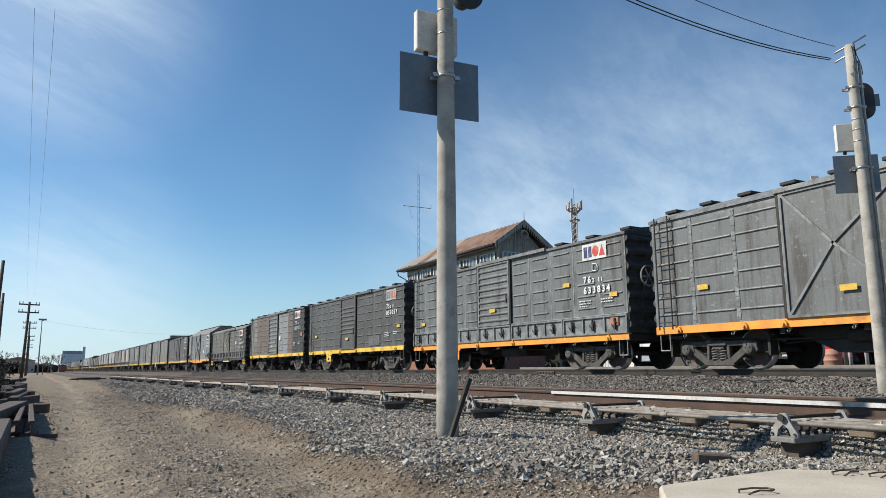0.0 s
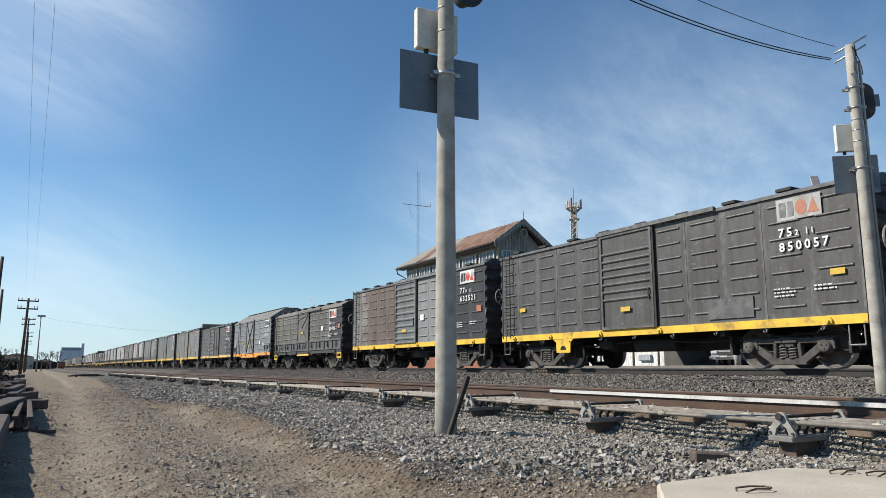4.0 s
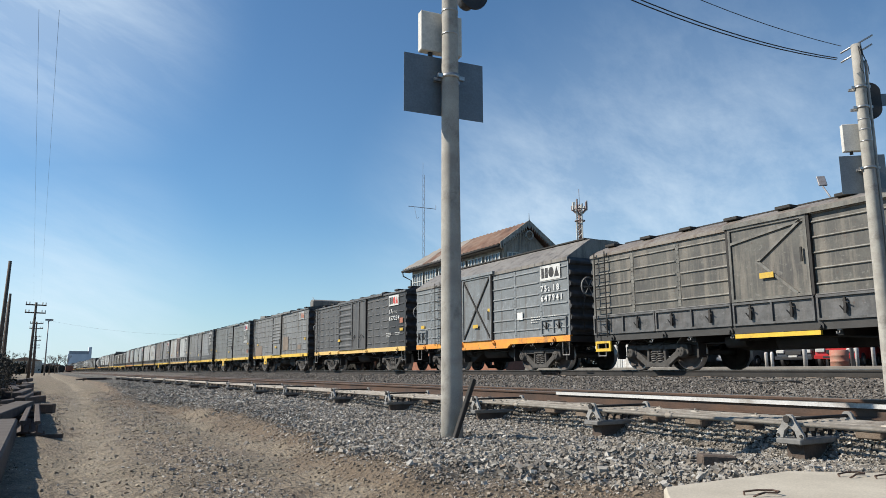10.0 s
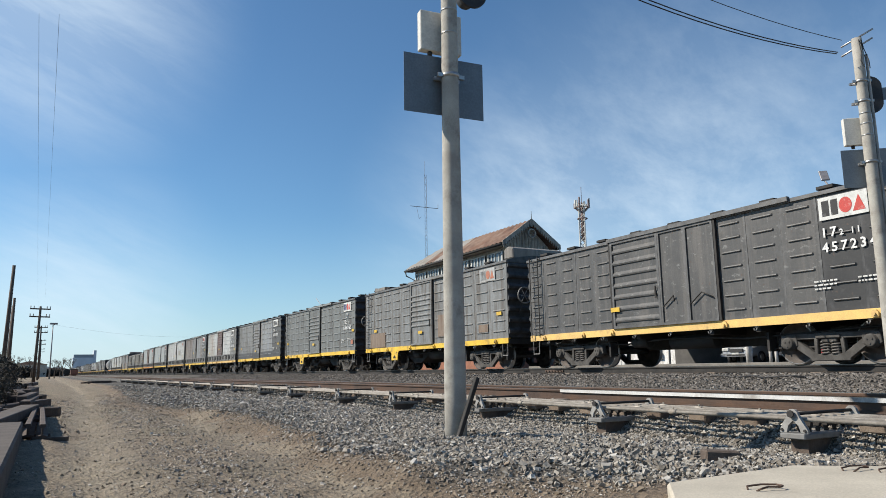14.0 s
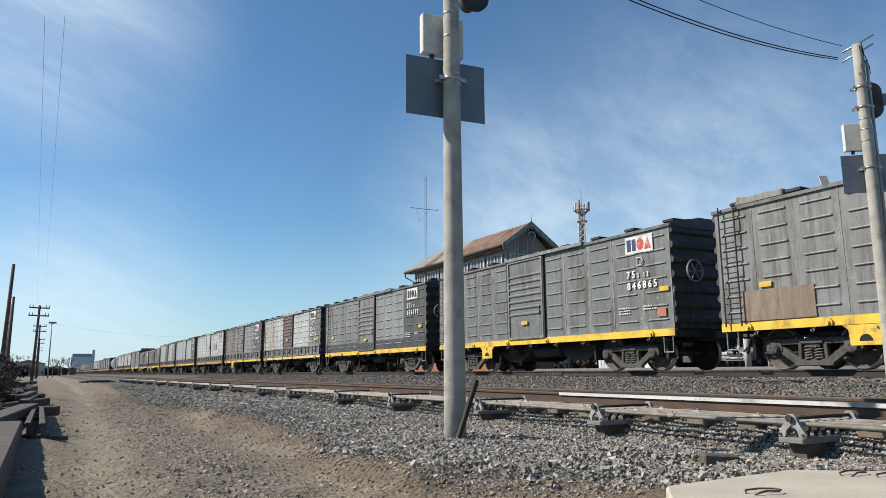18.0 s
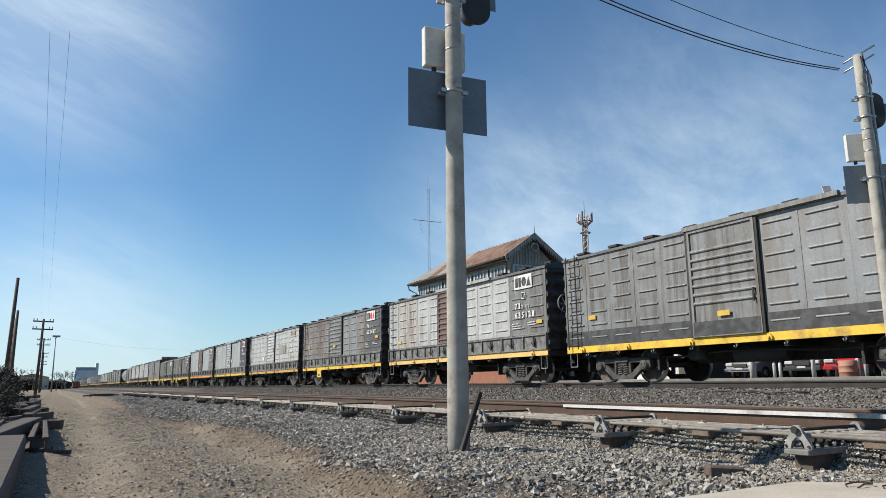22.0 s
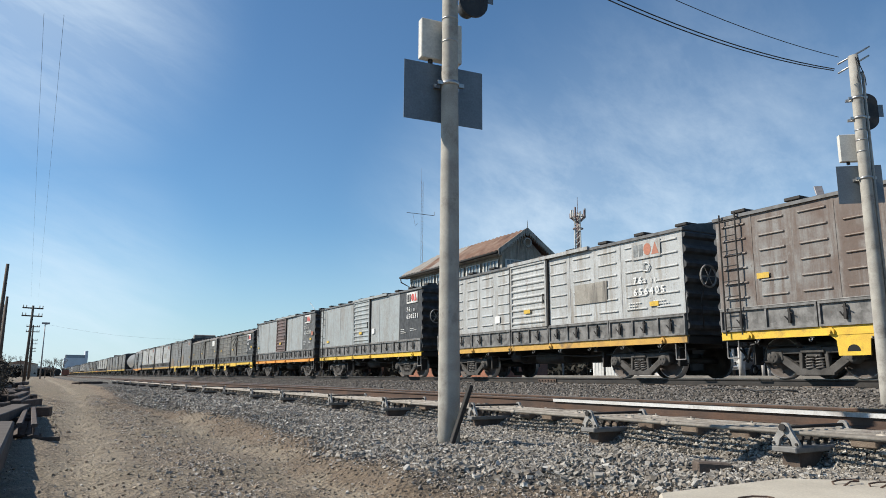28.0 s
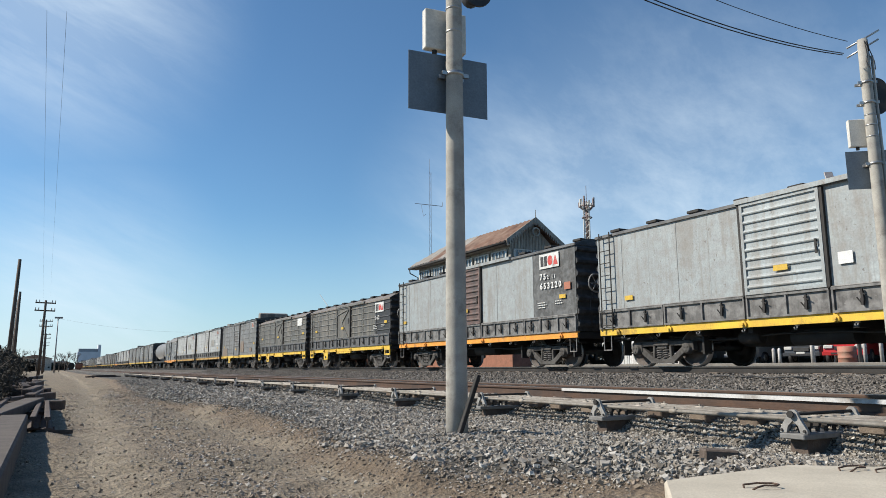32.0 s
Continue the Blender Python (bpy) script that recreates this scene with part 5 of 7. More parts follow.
def flap_hook_mesh(k=0.8):
    def build():
        bm = bmesh.new()
        x = -W - 0.012
        prism(bm, [(k * p, 0.1 + k * q) for p, q in ((0.0, 0.40), (0.05, 0.40), (0.045, 0.20), (0.07, 0.14), (0.06, 0.02), (0.0, 0.0), (-0.02, 0.16))], "x", x - 0.075, x - 0.03)
        rod(bm, (x - 0.06, 0.06, 0.36), (x - 0.085, -0.07, 0.30), 0.013, 5)
        rod(bm, (x - 0.06, 0.03, 0.14), (x - 0.10, 0.10, 0.26), 0.013, 5)
        return finish(bm, "flap_hook")
    return cached(("flap_hook", k), build)


D = 13.5
TRAIN = []


def add(front, rear, **kw):
    ob = wagon(front * D, rear * D, **kw)
    TRAIN.append((ob, (front + rear) / 2 * D))
    return ob


DARK_SILL = mat("dark_sill", (0.05, 0.048, 0.045), rough=0.7)
add(0.02, 0.965, body="slate", door="k", door_w=2.6, door_at=1.4, sill=ORANGE, roof="slate", emblem_style=None, lumps=12, top=3.72, peak=0.34, ribs=6, full=True, chute=True, bogie_at=1.55, tags=((0.88, 0.3, "y"), (0.5, 0.45, "y")), label="grey hopper-roofed wagon with a braced door and orange sill")
add(1.037, 1.951, body="slate", skirt=True, sill=ORANGE, sill_z=0.80, extra_d=True, lines=("76,2 ,1,1", "633834"), plates=(2.9,), tags=((0.04, 0.22, "y"), (0.04, -0.14, "o"), (0.2, 0.42, "y"), (0.93, 0.12, "y")), label="grey ribbed box wagon with an orange sill and bright emblem")
add(2.023, 2.92, door_foot=True, patches=((0.2, 0.3, 0.03, 0.2, "coal"),), body="graphite", emblem_style="faded", lines=("75,2 ,1,1", "850057"), plates=(2.9,), label="dark grey ribbed box wagon with a yellow sill")
add(2.997, 3.879, body="slate", panels=(None, "brown", "steel", "steel", "brown", "brown", "patchy", "ash"), front_paint="black", sill=YELLOW, emblem_style="black", lines=("77,0 ,1,1", "632521"), mark=-0.3, tags=((0.03, 0.36, "o"), (0.39, 0.33, "w")), label="rust-brown and grey box wagon with a black end panel")
add(3.992, 4.856, body="olive", skirt=True, door="v", sill=DARK_SILL, front_paint="black", peak=0.42, roof="tan", top=3.2, sill_z=0.82, emblem_style="black", lines=("76,2 ,1,1", "604181"), ribs=6, full=True, mark=-0.2, tags=((0.03, 0.32, "o"), (0.24, 0.3, "w")), label="sooty arched-roof wagon with a low flap along its side", yellow_bits=True)
add(4.936, 5.673, kind="hopper", body="hopper", door="x", sill=ORANGE, roof="dust", emblem_style="mono", top=3.35, lumps=8, ribs=6, full=True, chute=True, ladder_at=2.2, mark=-0.6, lines=("75,2 18", "647941"), tags=((0.43, 0.42, "y"), (0.72, 0.3, "y"), (0.94, 0.28, "y"), (0.25, 0.25, "w")), label="pale blue-grey hopper-roofed wagon with a cross-braced door")
add(5.752, 6.62, body="coal", door="double", sill=CREAM, front_paint="black", emblem_style="black", lines=("17,2 ,1,1", "457234"), top=3.45, mark=-0.3, tags=((0.03, 0.42, "o"), (0.03, 0.28, "y")), label="sooty black box wagon with two sliding doors and cream sill")
add(6.715, 7.63, door_foot=True, patches=((0.81, 0.95, 0.01, 0.26, "stain"), (0.31, 0.40, 0.10, 0.42, "stain"), (0.10, 0.15, 0.1, 0.2, "stain")), body="ash", chute=True, emblem_style="faded", plates=(2.9,), label="dusty grey ribbed box wagon, stained brown", heap=True)
add(7.735, 8.632, door_foot=True, body="moss", extra_d=True, emblem_style="colour", lines=("75,2 ,1,3", "846865"), plates=(2.6,), chute=True, mark=-0.4, tags=((0.02, 0.36, "y"), (0.03, 0.12, "o"), (0.95, 0.25, "y")), label="dark grey ribbed box wagon with streaked sides and yellow sill")
add(8.72, 9.61, body="ash", panels=("graphite", "steel", "steel", "steel", None, None, "ash", None), low_band="black", door_foot=True, emblem_style="mono", lines=("77,2 ,1,1", "656199"), label="ash-grey box wagon with a dark lower band")
add(9.682, 10.565, body="silver", skirt=True, sill=CREAM, door_paint="maroon", panels=("ash", None, None, None, None, "rusty", "rusty", None), emblem_style="mono", extra_d=True, lines=("73,2 ,1,1", "635128"), tags=((0.03, 0.15, "y"), (0.9, 0.1, "y")), label="pale grey box wagon with a brown slatted door")
add(10.635, 11.51, body="ash", skirt=True, panels=(None, "patchy", "steel", "steel", "patchy", "patchy", "patchy", "patchy"), front_paint="coal", sill=YELLOW, emblem_style="black", lines=("76,2 ,1,1", "633487"), plates=(2.9,), label="grey and brown patched box wagon with yellow sill")
add(11.585, 12.50, patches=((0.22, 0.33, 0.25, 0.52, "beige"),), body="silver", skirt=True, sill=OCHRE, emblem_style="faded", extra_d=True, lines=("76,2 ,1,1", "656405"), tags=((0.08, 0.12, "y"), (0.97, 0.12, "y"), (0.66, 0.12, "w")), label="pale silver box wagon with a worn-off emblem")
add(12.605, 13.50, body="pale", skirt=True, ribs=0, front_paint="black", emblem_style="black", lines=("76,2 ,1,1", "650531"), mark=-0.6, tags=((0.9, 0.1, "y"), (0.4, 0.2, "w")), label="smooth blue-grey box wagon with a black end panel")
add(13.575, 14.49, body="pale", skirt=True, ribs=0, sill=ORANGE, front_paint="graphite", door_paint="maroon", emblem_style="black", lines=("75,2 ,1,1", "653220"), mark=-0.2, tags=((0.05, 0.24, "y"), (0.03, 0.36, "o"), (0.95, 0.15, "y")), label="smooth blue-grey box wagon with an orange sill")
add(14.565, 15.42, body="olive", skirt=True, door="v", peak=0.40, roof="tan", top=3.2, ribs=6, full=True, front_paint="black", emblem_style="black", lines=("762",), plates=(3.0,), label="dark arched-roof wagon with braced door", yellow_bits=True)
add(15.49, 16.33, body="olive", skirt=True, door="v", peak=0.40, roof="tan", top=3.2, ribs=6, full=True, emblem_style="faint", plates=(3.0,), label="dark arched-roof wagon with pale roof edge", yellow_bits=True)
# the rest of the train, never near: repeats of six of these
def tank_wagon(y):
    ob = thing("freight_wagon", "grey bogie tank wagon among the box wagons", "freight wagon", group="wagons of the goods train", m=pose(TRAIN_X, y, RAIL))
    bm = bmesh.new()
    lathe(bm, [(-5.3, 0.5), (-5.2, 0.95), (-4.9, 1.28), (-4.6, 1.34), (4.6, 1.34), (4.9, 1.28), (5.2, 0.95), (5.3, 0.5)], 24, "y", (0, 0, 2.35))
    part("tank", bm, P["ash"], ob, "grey tank barrel")
    bm = bmesh.new()
    lathe(bm, [(3.6, 0.45), (3.95, 0.45), (4.0, 0.35)], 16, "z")
    part("dome", bm, P["graphite"], ob)
    strip("underframe", -1.35, 1.35, -5.9, 5.9, 0.82, 1.02, DARK_STEEL, ob)
    for s in (-1, 1):
        bm = bmesh.new()
        prism(bm, [(-1.2, 1.02), (1.2, 1.02), (1.25, 2.0), (0.7, 1.4), (-0.7, 1.4), (-1.25, 2.0)], "y", s * 3.9 - 0.1, s * 3.9 + 0.1)
        part("saddle", bm, DARK_STEEL, ob)
        bogie(ob, s * 4.1, False)
    return ob


far = [7, 9, 12, 5, 13, 12, 9, 10, 2, 7, 12, 9]
edge = 16.40
for i in range(36):
    if i == 4:
        mid = (edge + 0.44) * D
        TRAIN.append((tank_wagon(mid), mid))
        edge += 0.95
        continue
    src, _ = TRAIN[far[(i * 5 + i // 7) % len(far)]]
    ln = (src["rear"] - src["front"]) / D
    c = copy_thing(src, pose(TRAIN_X, (edge + ln / 2) * D, RAIL))
    TRAIN.append((c, (edge + ln / 2) * D))
    edge += ln + 0.072


# ---- poles by the track ----
GALV = mat("galvanised_sheet", (0.16, 0.19, 0.215), (0.13, 0.155, 0.18), scale=4, rough=0.5, metal=0.3, fine=50, bump=0.08)
BOX_GREY = mat("grey_cabinet_paint", (0.62, 0.60, 0.54), (0.52, 0.5, 0.45), scale=4, rough=0.5, bump=0.05)
STEEL_BAND = mat("steel_band", (0.5, 0.49, 0.47), (0.38, 0.37, 0.35), scale=9, rough=0.35, metal=0.8)


def signal_pole(x, y, zg, height, lean, turn, plate, box_at, head_at, bands, label, pipe=True):
    """turn: the sign's turn about the pole; plate and box: (left, right, bottom, top); head: (side, height)."""
    ob = thing("signal_pole", label, "signal pole", group="signal poles", m=pose(x, y, zg, 0, lean, 0))
    bm = bmesh.new()
    n = 10
    lathe(bm, [(-0.3 + (height + 0.3) * i / n, 0.119 - 0.038 * i / n) for i in range(n + 1)], 28, "z")
    part("pole", bm, POLE_GREY, ob, "tapered concrete pole")

    def put(name, bm, m, label="", bevel=0.0, parent=None):
        return part(name, bm, m, parent or ob, label, bevel=bevel, at=pose(0, 0, 0, 0, 0, turn) if parent is None else None)
    bm = bmesh.new()
    box(bm, plate[0], plate[1], 0.135, 0.140, plate[2], plate[3])
    put("sign_plate", bm, GALV, "back of a grey sheet-metal sign")
    bm = bmesh.new()
    box(bm, box_at[0], box_at[1], 0.12, 0.22, box_at[2], box_at[3])
    eb = put("equipment_box", bm, BOX_GREY, "pale grey metal box", 0.008)
    bm = bmesh.new()
    rod(bm, (box_at[0] + 0.13, 0.17, box_at[2] - 0.05), (box_at[0] + 0.13, 0.17, box_at[2]), 0.03, 8)
    put("cable_gland", bm, BLACK_PAINT, parent=eb)
    bm = bmesh.new()
    pts = [(0.10, 0.10, box_at[2] + 0.30), (0.115, 0.06, box_at[2] + 0.1), (0.112, 0.05, box_at[2] - 0.05), (0.105, 0.06, box_at[2] - 0.25)]
    for a, b in zip(pts, pts[1:]):
        rod(bm, a, b, 0.011, 6)
    put("cable", bm, BLACK_PAINT)
    for z in bands:
        bm = bmesh.new()
        r = 0.123 - 0.038 * z / height
        lathe(bm, [(z - 0.010, r - 0.01), (z - 0.010, r), (z + 0.010, r), (z + 0.010, r - 0.01)], 24, "z")
        part("band", bm, STEEL_BAND, ob, "steel band")
    zm = plate[2] + 0.6 * (plate[3] - plate[2])
    for z in (zm, head_at[1] - 0.16, head_at[1] + 0.2):
        bm = bmesh.new()
        r = 0.129 - 0.038 * z / height
        lathe(bm, [(z - 0.022, r - 0.01), (z - 0.022, r), (z + 0.022, r), (z + 0.022, r - 0.01)], 24, "z")
        box(bm, -r - 0.05, -r + 0.02, -0.03, 0.01, z - 0.022, z + 0.022)
        box(bm, r - 0.02, r + 0.06, -0.03, 0.01, z - 0.022, z + 0.022)
        box(bm, -0.15, 0.16, 0.09, 0.135, z - 0.02, z + 0.02)
        put("clamp", bm, STEEL_BAND, "bolted steel clamp")
    hx, zl = head_at
    bm = bmesh.new()
    pts = []
    for i in range(28):
        a = 2 * math.pi * i / 28
        pts.append((hx + 0.19 * math.cos(a), zl + 0.14 * (1 if math.sin(a) > 0 else -1) + 0.19 * math.sin(a)))
    prism(bm, pts, "y", 0.13, 0.16)
    head = put("signal_head", bm, BLACK_PAINT, "black signal lamp head seen from behind")
    bm = bmesh.new()
    for dz in (-0.14, 0.14):
        rod(bm, (hx, 0.16, zl + dz), (hx, 0.36, zl + dz), 0.11, 14)
    put("lamp_hood", bm, BLACK_PAINT, parent=head)
    bm = bmesh.new()
    box(bm, hx + 0.14, hx + 0.28, 0.16, 0.165, zl - 0.10, zl + 0.12)
    put("side_plate", bm, GALV, parent=head)
    bm = bmesh.new()
    rod(bm, (-0.22, 0.1, height - 0.09), (0.26, -0.05, height + 0.14), 0.016, 8)
    put("cross_arm", bm, STEEL_BAND, "thin metal arm for the wires")
    bm = bmesh.new()
    rod(bm, (-0.19, 0.2, height - 0.22), (0.28, 0.05, height + 0.02), 0.016, 8)
    put("cross_arm", bm, STEEL_BAND, "thin metal arm for the wires")
    if pipe:
        bm = bmesh.new()
        rod(bm, (0.135, -0.03, 0.2), (0.115, -0.03, height - 0.30), 0.024, 8)
        part("conduit", bm, POLE_GREY, ob, "cable conduit", at=pose(0, 0, 0, 0, 0, -29))
        bm = bmesh.new()
        r_ = random.Random(3)
        for k in range(4):
            p0 = Vector((r_.uniform(-0.05, 0.1), -0.08, height - 0.05))
            for q in range(4):
                p1 = p0 + Vector((r_.uniform(-0.05, 0.06), r_.uniform(-0.03, 0.03), -0.13))
                rod(bm, p0, p1, 0.008, 5)
                p0 = p1
        part("loose_wires", bm, BLACK_PAINT, ob, "tangle of black wires", at=pose(0, 0, 0, 0, 0, -29))
    return ob


POLE1 = (3.75, 6.58, -0.69)
POLE2 = (11.86, 6.65, -0.47)
signal_pole(*POLE1, 6.4, 0.1, -5, (-0.50, 0.48, 3.50, 4.19), (-0.30, 0.21, 4.25, 4.73), (0.37, 5.22), (4.42, 4.70), "concrete signal pole with sign back and equipment box", pipe=False)
signal_pole(*POLE2, 5.95, 0.0, -38, (-0.40, 0.32, 3.36, 4.02), (-0.31, 0.02, 4.10, 4.58), (0.18, 4.98), (4.22, 4.42, 4.60), "concrete signal pole with sign back, box and wires")
bm = bmesh.new()
box(bm, -0.022, 0.022, -0.026, 0.026, -0.1, 0.66)
single("steel_bar", bm, DARK_STEEL, "dark steel bar leaning beside the pole foot", "bar", bevel=0.005, m=pose(3.67, 6.41, -0.72, 6, 18, 0))


# overhead wires
def wire(a, b, sag, r=0.009, n=16):
    a, b = Vector(a), Vector(b)
    bm = bmesh.new()
    tube(bm, [a.lerp(b, i / n) - Vector((0, 0, 4 * sag * (i / n) * (1 - i / n))) for i in range(n + 1)], r, 5)
    return single("overhead_wire", bm, BLACK_PAINT, "thin black overhead wire hanging from pole to pole", "wire", group="overhead wires")


wire((11.55, 6.72, 5.42), (3.70, 6.55, 5.75), 0.26, 0.006)
wire((11.50, 6.78, 5.215), (3.65, 6.65, 5.43), 0.31)
wire((11.50, 6.80, 5.195), (3.62, 6.70, 5.42), 0.325)
wire((-1.10, 79, 6.5), (-0.145, 4.0, 1.84), 0.5, 0.0008, 24)
wire((-0.58, 79, 6.5), (-0.054, 4.0, 1.86), 0.5, 0.0008, 24)
wire((0.4, 150, 9.15), (42, 168, 9.0), 1.6, 0.009, 24)


# ---- signal rodding ----
BRACKET_GREY = mat("dull_grey_casting", (0.31, 0.30, 0.28), (0.22, 0.21, 0.195), scale=6, rough=0.8)
STAND_BASE = mat("grey_stand_base", (0.22, 0.215, 0.205), (0.15, 0.145, 0.135), scale=5, rough=0.8, dirt=(0.1, 0.07, 0.05), dirt_amount=0.3)


DAMP_WOOD = mat("damp_dark_wood", (0.075, 0.056, 0.045), (0.12, 0.09, 0.07), scale=6, rough=0.95, fine=60, bump=0.6)


def rodding_stand(x, y, z, planked=True):
    ob = thing("roller_stand", "grey steel roller stand carrying signal rods", "roller stand", m=pose(x, y, z), group="roller stands")
    bm = bmesh.new()
    hw = 0.14 if planked else 0.085
    box(bm, -0.05, 1.0, -hw, hw - 0.03, -0.175, -0.125)
    part("base_plank", bm, STAND_BASE, ob, "grey base plank", bevel=0.008)
    bm = bmesh.new()
    box(bm, 0.06, 0.96, -0.09 if planked else -0.06, 0.08 if planked else 0.05, -0.32, -0.175)
    part("timber_block", bm, DAMP_WOOD, ob, "dark timber block under the plank")
    for dx in (0.0, 0.88):
        bm = bmesh.new()
        out = [(-0.14, -0.125), (-0.14, -0.095), (-0.055, 0.03), (-0.05, 0.06), (-0.025, 0.085), (0.025, 0.085), (0.05, 0.06), (0.055, 0.03), (0.14, -0.095), (0.14, -0.125),
               (0.07, -0.125), (0.055, -0.06), (0.0, -0.01), (-0.055, -0.06), (-0.07, -0.125)]
        prism(bm, out, "x", dx, dx + 0.035)
        br = part("bracket", bm, BRACKET_GREY, ob, "arched cast bracket", bevel=0.003)
        for sy in (-0.115, 0.115):
            bm = bmesh.new()
            rod(bm, (dx - 0.012, sy, -0.10), (dx + 0.047, sy, -0.10), 0.014, 6)
            part("bolt", bm, DARK_STEEL, br)
    bm = bmesh.new()
    rod(bm, (-0.02, 0, 0.045), (0.93, 0, 0.045), 0.016, 8)
    rod(bm, (-0.035, 0, 0.045), (-0.02, 0, 0.045), 0.034, 8)
    part("roller_bar", bm, DARK_STEEL, ob)
    for i in range(7):
        bm = bmesh.new()
        rod(bm, (0.078 + 0.125 * i, 0, -0.055), (0.122 + 0.125 * i, 0, -0.055), 0.030, 10)
        box(bm, 0.095 + 0.125 * i, 0.105 + 0.125 * i, -0.02, 0.02, -0.13, -0.05)
        part("roller", bm, DARK_STEEL, ob, "small iron roller")
    return ob


ROD_X0, ROD_Z = 6.0, -0.50
for y in (-5.0, -1.0, 1.9, 4.33, 7.02, 9.8, 13.1, 16.15, 20.0, 23.3, 27.2, 31.0, 35.0, 39.0, 43.0, 48.0, 53.0, 58.0, 63.0, 68.0, 73.0):
    rodding_stand(ROD_X0, y, ROD_Z - 0.005, planked=y < 8)
ROD_PAINT = mat("pale_weathered_rod", (0.43, 0.385, 0.32), (0.27, 0.23, 0.185), scale=6, rough=0.7, fine=40, dirt=(0.2, 0.12, 0.07), dirt_amount=0.3, per_object=0.3)
for i in range(7):
    bm = bmesh.new()
    x = ROD_X0 + 0.10 + 0.125 * i
    rod(bm, (x, -12, ROD_Z - 0.012), (x, 76 - 2 * i, ROD_Z - 0.012), 0.020, 8)
    k = -10.0 + 0.7 * i
    while k < 30:
        rod(bm, (x, k - 0.05, ROD_Z - 0.012), (x, k + 0.05, ROD_Z - 0.012), 0.027, 8)
        rod(bm, (x, k, ROD_Z - 0.012), (x, k, ROD_Z + 0.036), 0.011, 6)
        k += 3.1 + 0.4 * math.sin(3 * i + k)
    ob = single("signal_rod", bm, ROD_PAINT, "pale weathered steel rod on rollers beside the track", "signal rod", group="signal rods")

# ---- sleepers of both tracks ----
def sleepers(x0, x1, top, y0, y1, step, label):
    ob = thing("sleepers", label, "sleepers", kind="structure")
    r = random.Random(5)
    def build():
        bm = bmesh.new()
        box(bm, 0, x1 - x0, -0.12, 0.12, -0.14, 0)
        return finish(bm, "sleeper", bevel=0.012)
    me = cached(("sleeper", x0), build)
    y = y0
    while y < y1:
        part("sleeper", me, OLD_WOOD, ob, at=pose(x0 + r.uniform(-0.06, 0.06), y, top + r.uniform(-0.015, 0.015), 0, 0, r.uniform(-1.5, 1.5)))
        y += step
    return ob


sleepers(6.55, 9.3, NEAR_RAIL - 0.15, -4, 50, 0.66, "weathered wooden sleepers half sunk in crushed stone")
sleepers(13.55, 16.35, RAIL - 0.155, -4, 70, 0.66, "dark wooden sleepers under the main track")

# ---- concrete slab ----
slab = thing("concrete_slab", "pale concrete slab cover with bent lifting hooks", "slab", m=pose(4.06, 2.97, -0.62))
bm = bmesh.new()
prism(bm, [(0, 0), (-1.10, -0.05), (-1.75, -0.75), (-1.5, -2.0), (1.2, -2.3), (0.9, -0.75)], "z", -0.22, 0)
part("slab_block", bm, CONCRETE, slab, bevel=0.014)
for hx, hy, a in ((-0.88, -0.50, 8), (0.10, -0.36, 25), (0.20, -0.52, 18)):
    bm = bmesh.new()
    pts = [(-0.085, 0.03, 0.0), (-0.08, 0.045, 0.015), (0.0, 0.05, 0.02), (0.07, 0.03, 0.02), (0.085, 0.0, 0.018), (0.06, -0.02, 0.016), (0.0, -0.012, 0.018), (-0.05, -0.03, 0.012), (-0.07, -0.02, 0.0)]
    for p, q in zip(pts, pts[1:]):
        rod(bm, p, q, 0.005, 6)
    part("lifting_hook", bm, RAIL_STEEL, slab, "bent rusty iron hook", at=pose(hx, hy, 0, 0, 0, -29 + a))
bm = bmesh.new()
box(bm, -0.13, 0.13, -0.07, 0.07, -0.06, 0.03)
single("sleeper_offcut", bm, mat("damp_dark_wood", (0.10, 0.075, 0.06), (0.15, 0.115, 0.09), scale=6, rough=0.95, fine=60, bump=0.6), "short weathered wooden block lying on the stones", "wood block", bevel=0.012, m=pose(4.5, 3.88, -0.67, 0, 3, -30))


# ---- signal box and distance ----
WALL_GREY = mat("grey_timber_wall", (0.40, 0.375, 0.32), (0.29, 0.27, 0.23), scale=3, rough=0.85, fine=30, dirt=(0.12, 0.12, 0.115), dirt_amount=0.3, streak=True)
GREY_ROOF = mat("weathered_grey_iron", (0.33, 0.31, 0.28), (0.22, 0.195, 0.165), scale=0.9, rough=0.7, fine=18, dirt=(0.17, 0.10, 0.07), dirt_amount=0.25)
RUST_ROOF = mat("rusted_corrugated_iron", (0.165, 0.08, 0.05), (0.24, 0.165, 0.12), scale=1.3, rough=0.85, fine=18, dirt=(0.085, 0.042, 0.03), dirt_amount=0.55)
GLASS = mat("window_glass", (0.10, 0.12, 0.135), (0.16, 0.19, 0.21), scale=1.5, rough=0.08, bump=0)
FRAME_WHITE = mat("off_white_frame", (0.55, 0.55, 0.52), (0.45, 0.45, 0.42), scale=5, rough=0.7)


BRICK = mat("orange_brick_wall", (0.34, 0.15, 0.10), (0.25, 0.12, 0.08), scale=3.0, rough=0.9, fine=14)


